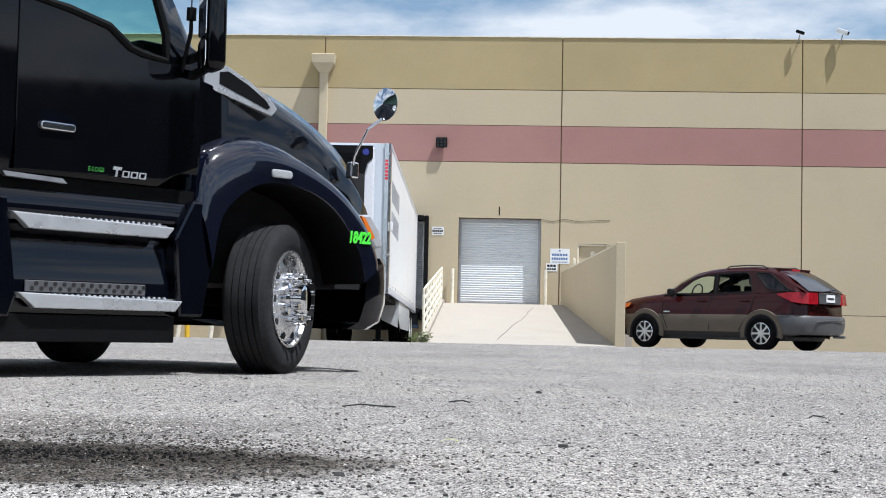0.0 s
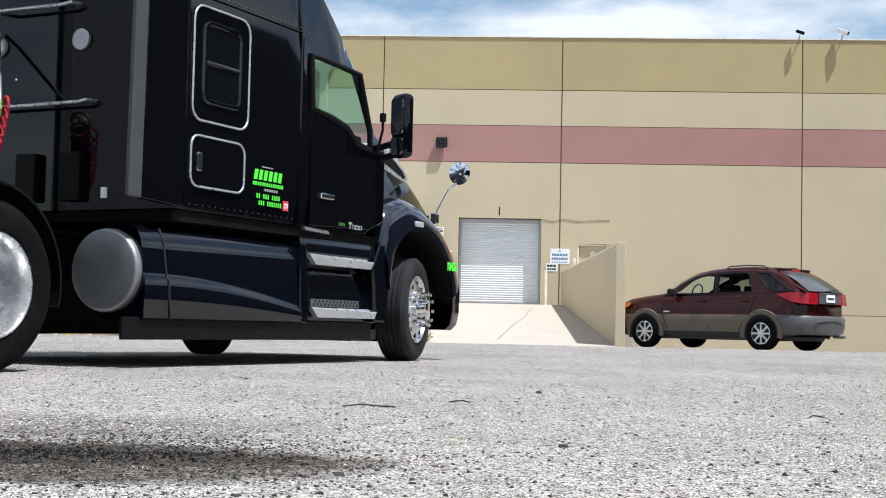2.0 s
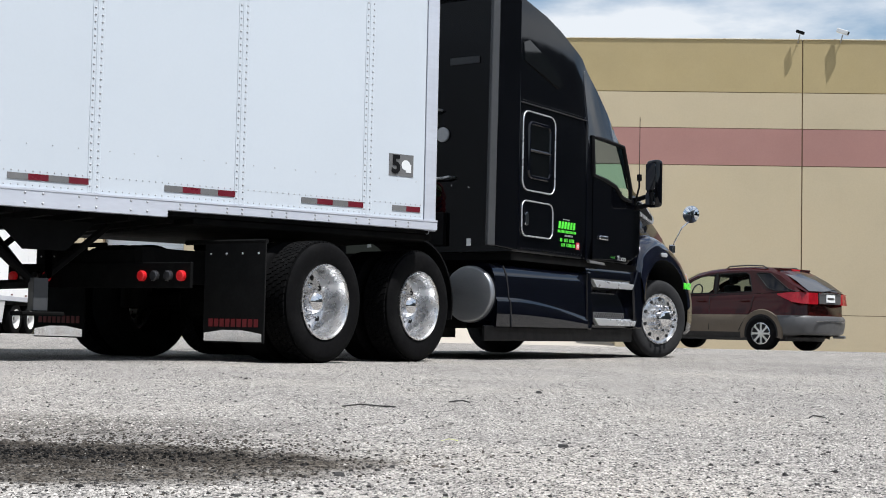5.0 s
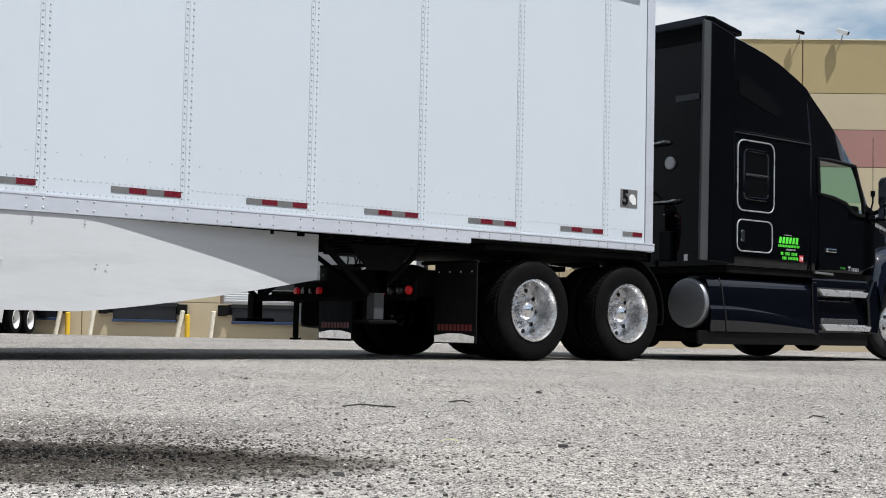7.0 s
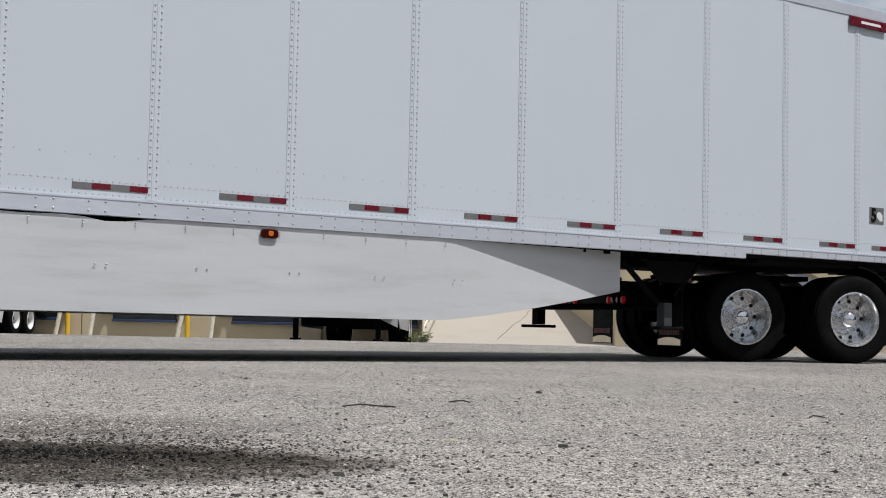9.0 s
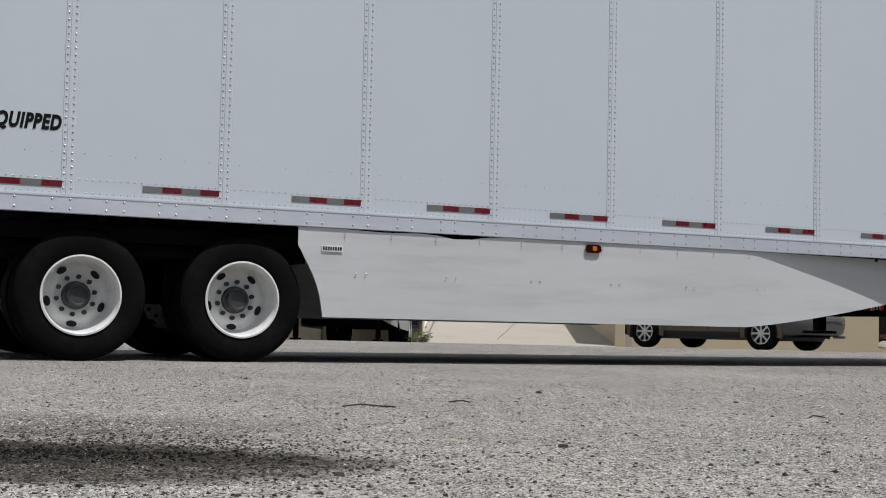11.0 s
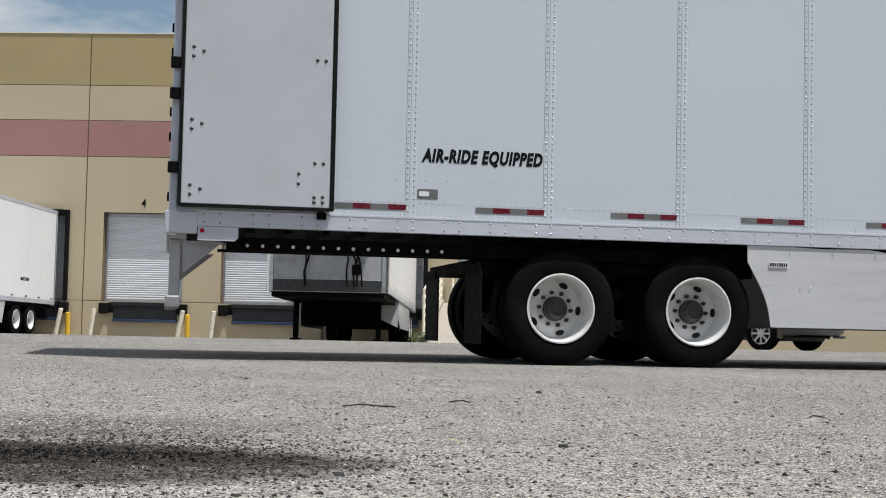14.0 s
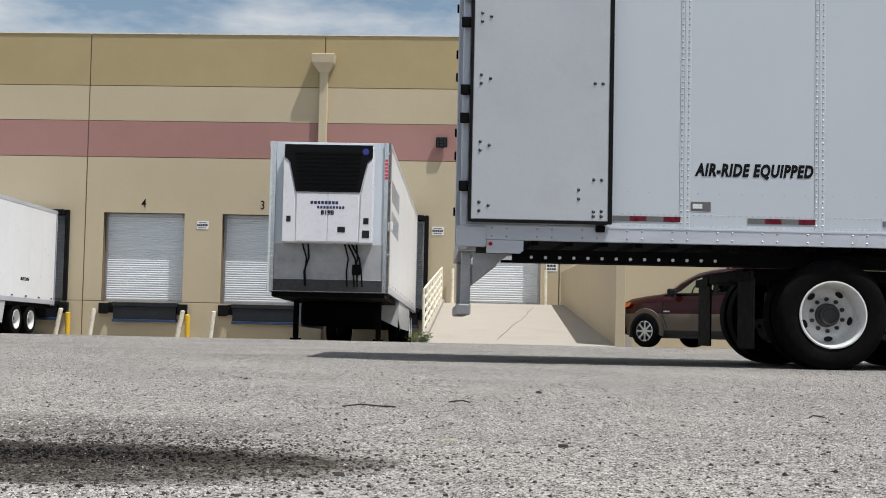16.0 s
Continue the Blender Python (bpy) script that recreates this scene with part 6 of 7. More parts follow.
# cameras on the parapet
for x, s, mm in ((8.86, 0.7, MATT_BLACK), (10.24, 1.0, WHITE_SIGN)):
    c = thing("security_camera", "small security camera on a parapet bracket", "camera", "parapet cameras")
    part("arm", tube_(bmesh.new(), [(x, WALL_Y - 0.01, 9.9), (x, WALL_Y - 0.16, 10.0), (x + 0.03, WALL_Y - 0.20, 10.14)], 0.022, 6), STEEL, c)
    part("housing", box_(bmesh.new(), (-0.22 * s, -0.08 * s, -0.07 * s), (0.16 * s, 0.08 * s, 0.07 * s), 0.015), mm, c, m=pose(x + 0.05, WALL_Y - 0.22, 10.14 + 0.09 * s, 0, 22, -25))
    part("lens", box_(bmesh.new(), (0.161 * s, -0.06 * s, -0.055 * s), (0.18 * s, 0.06 * s, 0.055 * s), 0.004), INK, c, m=pose(x + 0.05, WALL_Y - 0.22, 10.14 + 0.09 * s, 0, 22, -25))


# ---- standing trailers at the docks ----
CLEAN_WHITE = surf("clean_white_paint", (0.84, 0.85, 0.86), 0.35, var=0.02, each=0.02, stain=(0.66, 0.67, 0.67), stain_amount=0.2, stain_scale=0.7)

def standing_trailer(name, label, m, length, top, cold):
    t = thing(name, label, "trailer", m=m)
    side_mat = CLEAN_WHITE
    bays = 13
    for s in (-1, 1):
        for k in range(bays):
            a, b = 0.1 + (length - 0.2) * k / bays, 0.1 + (length - 0.2) * (k + 1) / bays
            part("side_panel", box_(bmesh.new(), (-b + 0.003, s * 1.288 - 0.008, 1.17), (-a - 0.003, s * 1.288 + 0.008, top - 0.12)), side_mat, t)
        part("bottom_rail", box_(bmesh.new(), (-length, s * 1.288 - 0.016, 1.03), (0, s * 1.288 + 0.016, 1.168), 0.006), RAIL_ALU, t)
        part("top_rail", box_(bmesh.new(), (-length, s * 1.288 - 0.016, top - 0.118), (0, s * 1.288 + 0.016, top), 0.006), RAIL_ALU, t)
        part("corner_post", prism_(bmesh.new(), [(-0.10, s * 1.305), (0.0, s * 1.29), (0.035, s * 1.24), (0.035, s * 1.16), (-0.10, s * 1.16)], "z", 1.025, top + 0.003), POLISHED, t)
        part("aero_skirt", prism_(bmesh.new(), [(-11.8, 1.025), (-5.2, 1.025), (-3.4 - 1.8, 0.60), (-6.3, 0.36), (-11.6, 0.36)], "y", s * 1.27 - 0.006, s * 1.27 + 0.006), SKIRT_WHITE, t)
        if cold:
            part("skirt_end", prism_(bmesh.new(), [(s * 1.27, 1.02), (s * 1.27, 0.37), (s * 0.72, 0.62), (s * 0.72, 1.02)], "x", -5.0, -4.985), SKIRT_WHITE, t)
        for j in range(14):
            xx = -0.4 - (length - 0.8) * j / 13
            part("reflector", box_(bmesh.new(), (xx - 0.16, s * 1.3055 - 0.001, 1.20), (xx, s * 1.3055 + 0.001, 1.245)), REFLECT_RED, t)
        part("landing_leg", box_(bmesh.new(), (-2.55, s * 0.95 - 0.06, 0.06), (-2.42, s * 0.95 + 0.06, 1.0), 0.01), FRAME_BLACK, t)
        part("landing_foot", box_(bmesh.new(), (-2.62, s * 0.95 - 0.12, 0.0), (-2.35, s * 0.95 + 0.12, 0.059), 0.01), FRAME_BLACK, t)
    part("roof_sheet", box_(bmesh.new(), (-length, -1.26, top - 0.05), (-0.1, 1.26, top - 0.02)), RAIL_ALU, t)
    part("front_wall", box_(bmesh.new(), (-0.09, -1.158, 1.03), (0.0, 1.158, top), 0.008), WHITE_PANEL, t)
    part("rear_frame", box_(bmesh.new(), (-length - 0.02, -1.305, 1.0), (-length + 0.0, 1.305, top), 0.006), RAIL_ALU, t)
    part("underframe", box_(bmesh.new(), (-length + 0.1, -1.2, 0.92), (-0.1, 1.2, 1.025)), FRAME_BLACK, t)
    part("bogie", box_(bmesh.new(), (-length + 1.2, -0.6, 0.42), (-length + 3.9, 0.6, 0.915), 0.03), FRAME_BLACK, t)
    for xx in (-length + 2.0, -length + 3.25):
        for s in (-1, 1):
            add_wheel(t, "trailer", xx, s * 0.94, "dual wheel with white steel rim")
    return t


# soiled metal grey, with shade under the cooling unit mixed into the colour
DULL_SHADED_FRONT = surf("dull_shaded_sheet", (0.37, 0.375, 0.38), 0.45, metal=0.2, var=0.08, stain=(0.15, 0.15, 0.15), stain_amount=0.5, stain_scale=2.5)
FRONT_Y = 29.15
cold = standing_trailer("refrigerated_trailer", "white refrigerated semi-trailer with front cooling unit backed to the dock", pose(-4.17, FRONT_Y, -0.03, 0, -0.8, -87.6), 16.05, 4.23, True)
part("lower_front", box_(bmesh.new(), (0.004, -1.15, 1.30), (0.012, 1.15, 2.045)), DULL_SHADED_FRONT, cold, "dull grey lower front sheet with the cooling unit's shade in its colour")
part("rub_bar", box_(bmesh.new(), (0.002, -1.155, 1.04), (0.05, 1.155, 1.29), 0.01), NUT_STEEL, cold, "dark steel rub bar")
unit = bmesh.new()
PURPLE = surf("blue_badge", (0.03, 0.04, 0.25), 0.3)
UNIT_WHITE = surf("white_unit_plastic", (0.72, 0.72, 0.75), 0.3, var=0.02)
# the unit's own axes: y across, z up, standing 0.5 m proud of the front wall
cu = part("cooling_unit", prism_(unit, [(-0.95, 2.05), (0.95, 2.05), (0.95, 4.1), (-0.95, 4.1)], "x", 0.004, 0.40, 0.03), UNIT_WHITE, cold, "white and black cooling unit")
part("grille", prism_(bmesh.new(), [(-0.68, 3.12), (0.68, 3.12), (0.80, 3.75), (0.93, 3.85), (0.93, 4.12), (-0.93, 4.12), (-0.93, 3.85), (-0.80, 3.75)], "x", 0.401, 0.44, 0.012), MATT_BLACK, cu, "black grille")
sl = bmesh.new()
for k in range(9):
    box_(sl, (0.441, -0.62 - 0.02 * k * 0.5, 3.20 + 0.09 * k), (0.452, 0.62 + 0.02 * k * 0.5, 3.235 + 0.09 * k))
part("grille_slats", sl, FRAME_BLACK, cu)
for ya, yb in ((-0.66, -0.003), (0.003, 0.66)):
    part("unit_door", box_(bmesh.new(), (0.401, ya, 2.07), (0.425, yb, 3.09), 0.012), UNIT_WHITE, cu)
for s in (-1, 1):
    part("flank", prism_(bmesh.new(), [(s * 0.675, 2.06), (s * 0.945, 2.06), (s * 0.945, 3.80), (s * 0.83, 3.72), (s * 0.70, 3.10)], "x", 0.401, 0.425, 0.008), UNIT_WHITE, cu)
# dark patches on the face paint the shade inside the unit's openings
for y0, z0, w, h in ((0.22, 2.27, 0.16, 0.12), (0.76, 2.45, 0.11, 0.13), (0.74, 2.16, 0.15, 0.16), (-0.86, 2.48, 0.09, 0.12)):
    part("opening", box_(bmesh.new(), (0.426, y0, z0), (0.431, y0 + w, z0 + h)), DARK, cu)
NAVY = surf("navy_lettering", (0.02, 0.025, 0.10), 0.4)
for k in range(8):
    bb = box_(bmesh.new(), (0.4255, -0.36 + 0.075 * k, 2.86), (0.428, -0.302 + 0.075 * k, 2.925))
    part("name_bar", bb, NAVY, cu)
for k in range(9):
    bb = box_(bmesh.new(), (0.4255, -0.22 + 0.066 * k, 2.765), (0.428, -0.172 + 0.066 * k, 2.82))
    part("name_bar", bb, NAVY, cu)
FRONT_SIDE = Matrix(((0, 0, 1, 0), (1, 0, 0, 0), (0, 1, 0, 0), (0, 0, 0, 1)))
words("unit_number", "8198", 0.095, INK, cu, Matrix.Translation((0.4275, 0.0, 2.68)) @ FRONT_SIDE, 1.05)
part("badge", lathe_(bmesh.new(), [(0.07, 0.441), (0.07, 0.446), (0.001, 0.447)], 16, (0, 0.78, 3.98), "x"), PURPLE, cu, "oval blue maker's badge")
for y0, y1 in ((-0.55, -0.48), (-0.43, -0.5), (0.35, 0.40), (0.42, 0.62), (0.6, 0.55), (0.5, 0.72)):
    hs = tube_(bmesh.new(), [(0.05, y0, 2.05), (0.07, (y0 + y1) / 2 + 0.06, 1.75), (0.06, y1, 1.45), (0.05, y1 + 0.02, 1.15)], 0.018, 6)
    part("hose", hs, RUBBER, cold, "dangling black hose")
part("connector_box", box_(bmesh.new(), (0.003, 0.52, 1.40), (0.08, 0.70, 1.62), 0.015), FRAME_BLACK, cold)
part("sticker", box_(bmesh.new(), (0.001, 0.74, 1.72), (0.006, 0.87, 1.86)), YELLOW, cold)
part("bottom_bar", box_(bmesh.new(), (0.001, -1.15, 1.04), (0.02, 1.15, 1.30), 0.004), RAIL_ALU, cold)
part("gladhand_box", box_(bmesh.new(), (-0.06, 1.306, 2.36), (0.05, 1.36, 2.55), 0.01), WHITE_SIGN, cold)
vs2 = bmesh.new()
for k in range(6):
    box_(vs2, (0.036, 1.17, 3.45 + 0.075 * k), (0.039, 1.235, 3.505 + 0.075 * k))
part("red_marks", vs2, RED_INK, cold)
SIDE_INK = surf("grey_blue_lettering", (0.20, 0.22, 0.27), 0.4)
for k in range(8):
    vs3 = box_(bmesh.new(), (-0.86 - 0.42 * k, 1.2965, 3.05), (-0.58 - 0.42 * k, 1.299, 3.50))
    part("name_bar", vs3, SIDE_INK, cold)
for k in range(8):
    vs3 = box_(bmesh.new(), (-0.86 - 0.40 * k, 1.2965, 2.40), (-0.60 - 0.40 * k, 1.299, 2.85))
    part("name_bar", vs3, SIDE_INK, cold)
part("under_tank", box_(bmesh.new(), (-4.2, -0.9, 0.35), (-2.9, 0.9, 0.90), 0.08), FRAME_BLACK, cold)

van = standing_trailer("box_trailer", "white box semi-trailer backed to a loading dock", pose(-16.94, 29.2, -0.03, 0, -0.8, -90), 16.1, 4.17, False)
words("lettering", "AIR-RIDE EQUIPPED", 0.10, INK, van, Matrix.Translation((-13.3, 1.2975, 1.75)) @ Matrix.Rotation(math.pi, 4, "Z") @ RIGHT_SIDE, 0.62, 0.15)


# ---- parked car ----
MAROON = surf("maroon_paint", (0.028, 0.004, 0.0035), 0.14, var=0.05, spec=0.3, rvar=0.03)
CLAD = surf("grey_brown_cladding", (0.125, 0.10, 0.075), 0.55, spec=0.2, var=0.06)
CLAD_GREY = surf("grey_bumper_plastic", (0.068, 0.068, 0.07), 0.45, var=0.06)
DARK_PLASTIC = surf("dark_sill_plastic", (0.035, 0.034, 0.034), 0.6, var=0.1)
CAR_GLASS = glass("car_glass", (0.80, 0.88, 0.84), 1.025)
PRIVACY = surf("privacy_glass", (0.006, 0.006, 0.008), 0.04, spec=0.3, rvar=0.02)
car = thing("parked_car", "maroon crossover car with grey cladding parked facing the wall", "car", m=pose(4.29, 29.63, -0.03, 0, 0, 138.7))
LOWER = [  # x, bottom, half width, top edge
    (2.42, 0.48, 0.42, 0.66), (2.36, 0.34, 0.66, 0.80), (2.2, 0.27, 0.82, 0.90), (1.95, 0.26, 0.90, 0.985), (1.5, 0.26, 0.925, 1.05), (1.1, 0.26, 0.93, 1.09), (0.5, 0.26, 0.935, 1.10),
    (-0.4, 0.26, 0.935, 1.115), (-1.2, 0.26, 0.935, 1.14), (-1.8, 0.28, 0.925, 1.17), (-2.12, 0.32, 0.865, 1.19), (-2.27, 0.36, 0.745, 1.17), (-2.335, 0.42, 0.64, 1.10)]


def lower_section(x, zb, w, zt):
    split = min(0.72, zb + (zt - zb) * 0.62)
    crown = 0.10 if x > 1.0 else 0.02
    half = [(-w * 0.86, zb), (-w * 0.985, zb + 0.11), (-w, zb + (split - zb) * 0.55), (-w * 1.0, split), (-w * 0.985, split + 0.02), (-w * 0.97, split + (zt - split) * 0.6), (-w * 0.90, zt - 0.005), (-w * 0.80, zt + crown * 0.5), (0, zt + crown)]
    return [(x, y, z) for y, z in half + [(-y, z) for y, z in half[-2::-1]]]


lb = bmesh.new()
lrows = [lower_section(*s) for s in LOWER]
nn = len(lrows[0])
vs = quad_rows(lb, lrows, mat_of=lambda i, j: 2 if j in (0, nn - 2) else 1 if j in (1, 2, nn - 3, nn - 4) else 0)
lb.faces.new(vs[0]).material_index = 1
lb.faces.new(vs[-1]).material_index = 0
part("body", lb, [MAROON, CLAD, DARK_PLASTIC], car, "maroon body over grey-brown cladding", True)
HOUSE = [(1.05, 1.13, 0.84, 1.15), (0.63, 1.12, 0.82, 1.40), (0.22, 1.11, 0.80, 1.58), (-0.1, 1.11, 0.78, 1.645), (-0.6, 1.12, 0.77, 1.685), (-1.1, 1.14, 0.76, 1.688), (-1.5, 1.16, 0.74, 1.655), (-1.72, 1.17, 0.735, 1.575), (-2.02, 1.18, 0.75, 1.38), (-2.33, 1.165, 0.76, 1.18)]


TAIL_RED = surf("deep_red_tail_lens", (0.26, 0.006, 0.012), 0.12, var=0.2, scale=8)
CABIN = surf("dark_cabin_cloth", (0.03, 0.03, 0.032), 0.85, var=0.15)


def house_side(x, f):
    """Point on the left glasshouse side at x, f from the waist to the roof edge."""
    zb, wr, zr = smoothed(sorted((-h[0], *h[1:]) for h in HOUSE), -x)
    wb = 0.835
    ze = max(zr - 0.07, zb + 0.005)
    return Vector((x, wb + (wr - 0.03 - wb) * f, zb + (ze - zb) * f))


hbm = bmesh.new()
hr = []
for x, zb, wr, zr in HOUSE:
    ze = max(zr - 0.07, zb + 0.005)
    half = [(-0.835, zb - 0.02), (-(wr - 0.03), ze), (-(wr - 0.12), zr), (-0.35, zr + 0.025), (0, zr + 0.032)]
    hr.append([(x, y, z) for y, z in half + [(-y, z) for y, z in half[-2::-1]]])
vs = [[hbm.verts.new(p) for p in row] for row in hr]
for i in range(len(vs) - 1):
    for j in range(1, len(vs[0]) - 2):
        if i < 2 and 2 <= j <= len(vs[0]) - 4:
            continue  # windshield opening
        hbm.faces.new((vs[i][j], vs[i][j + 1], vs[i + 1][j + 1], vs[i + 1][j]))
hbm.faces.new(vs[-1])
part("roof", hbm, MAROON, car, "", True)
# window outlines on the glasshouse side: place along the car, share of the height
FRONT_WIN = [(0.76, 0.10), (0.60, 0.42), (0.44, 0.70), (0.28, 0.86), (0.12, 0.91), (-0.22, 0.91), (-0.21, 0.10)]
REAR_WIN = [(-0.33, 0.10), (-0.34, 0.91), (-0.95, 0.91), (-1.03, 0.84), (-1.14, 0.14), (-1.10, 0.10)]
QUARTER_WIN = [(-1.20, 0.88), (-1.26, 0.92), (-1.50, 0.92), (-1.95, 0.34), (-2.12, 0.12), (-2.05, 0.08), (-1.66, 0.10), (-1.48, 0.26)]
GX = [1.05 - 3.38 * k / 169 for k in range(170)]
GF = [k / 20 for k in range(21)]


def inside(poly, x, f):
    hit = False
    for (xa, fa), (xb, fb) in zip(poly, poly[1:] + poly[:1]):
        if (fa > f) != (fb > f) and x < xa + (f - fa) * (xb - xa) / (fb - fa):
            hit = not hit
    return hit


def side_skin(s, keep, out):
    """Cells of the glasshouse side whose middle the test keeps, as a smooth sheet."""
    bm = bmesh.new()
    known = {}

    def at(i, j):
        if (i, j) not in known:
            p = house_side(GX[i], GF[j])
            known[i, j] = bm.verts.new((p.x, s * (p.y + out), p.z))
        return known[i, j]
    for i in range(len(GX) - 1):
        for j in range(len(GF) - 1):
            if keep((GX[i] + GX[i + 1]) / 2, (GF[j] + GF[j + 1]) / 2):
                bm.faces.new((at(i, j), at(i + 1, j), at(i + 1, j + 1), at(i, j + 1)))
    return bm


WINDOW_RUBBER = surf("black_window_rubber", (0.006, 0.006, 0.006), 0.6, spec=0.2)
TINTED = glass("tinted_car_glass", (0.30, 0.34, 0.34), 1.07)
for s in (1, -1):
    part("glasshouse_side", side_skin(s, lambda x, f: not any(inside(w, x, f) for w in (FRONT_WIN, REAR_WIN, QUARTER_WIN)), 0.0), MAROON, car, "", True)
    for poly, mm, lab in ((FRONT_WIN, CAR_GLASS, "clear front side window"), (REAR_WIN, TINTED, "tinted rear door window"), (QUARTER_WIN, PRIVACY, "black rear quarter window")):
        w = part("side_window", side_skin(s, lambda x, f: inside(poly, x, f), -0.004), mm, car, lab, True)
        w.visible_shadow = False
        part("window_frame", tube_(bmesh.new(), [(p.x, s * (p.y + 0.003), p.z) for p in [house_side(x, f) for x, f in poly]], 0.012, 6, True), WINDOW_RUBBER, w)
    pz = [house_side(-0.275, f) for f in (0.06, 0.5, 0.94)]
    part("door_pillar", tube_(bmesh.new(), [(p.x, s * (p.y + 0.002), p.z) for p in pz], 0.04, 8), WINDOW_RUBBER, car)
    part("front_seat", box_(bmesh.new(), (-0.46, s * 0.38 - 0.24, 1.0), (-0.32, s * 0.38 + 0.24, 1.34), 0.05, 3), CABIN, car)
    part("headrest", box_(bmesh.new(), (-0.47, s * 0.38 - 0.12, 1.36), (-0.37, s * 0.38 + 0.12, 1.52), 0.04, 3), CABIN, car)
part("rear_seat", box_(bmesh.new(), (-1.40, -0.62, 1.0), (-1.22, 0.62, 1.36), 0.05, 3), CABIN, car)
part("dashboard", box_(bmesh.new(), (0.55, -0.72, 1.05), (0.92, 0.72, 1.17), 0.04), CABIN, car)
part("cabin_deck", box_(bmesh.new(), (-2.0, -0.78, 1.135), (0.75, 0.78, 1.145)), CABIN, car)
part("cabin_lining", quad_sheet([[(x, y, zr - 0.05) for y in (-wr + 0.13, 0, wr - 0.13)] for x, zb, wr, zr in HOUSE[2:7]]), CABIN, car)
part("steering_wheel", tube_(bmesh.new(), [(0.48 - 0.05 * math.cos(a), 0.38 + 0.18 * math.sin(a), 1.20 + 0.16 * math.cos(a)) for a in [2 * math.pi * k / 18 for k in range(18)]], 0.016, 6, True), CABIN, car)
wsp = bmesh.new()
quad_rows(wsp, [[(1.02, y, 1.165) for y in (-0.72, 0, 0.72)], [(0.65, y, 1.425 + 0.01 * (y == 0)) for y in (-0.70, 0, 0.70)], [(0.26, y, 1.595 + 0.02 * (y == 0)) for y in (-0.66, 0, 0.66)]])
part("windshield", wsp, CAR_GLASS, car, "", True).visible_shadow = False
rwp = bmesh.new()
quad_rows(rwp, [[(-1.60, -0.58, 1.635), (-1.61, 0, 1.66), (-1.60, 0.58, 1.635)], [(-2.0, -0.63, 1.425), (-2.02, 0, 1.45), (-2.0, 0.63, 1.425)], [(-2.325, -0.66, 1.20), (-2.345, 0, 1.205), (-2.325, 0.66, 1.20)]])
part("rear_window", rwp, surf("rear_glass", (0.02, 0.022, 0.03), 0.03, spec=0.35, var=0.05), car, "sloping dark rear window", True)
part("spoiler", box_(bmesh.new(), (-1.64, -0.60, 1.625), (-1.44, 0.60, 1.672), 0.012), MAROON, car)
part("brake_lamp", box_(bmesh.new(), (-1.652, -0.16, 1.637), (-1.641, 0.16, 1.66)), RED_LENS, car)
wiper = tube_(bmesh.new(), [(-2.345, 0.05, 1.20), (-2.33, -0.35, 1.245)], 0.012, 5)
part("wiper", wiper, INK, car)
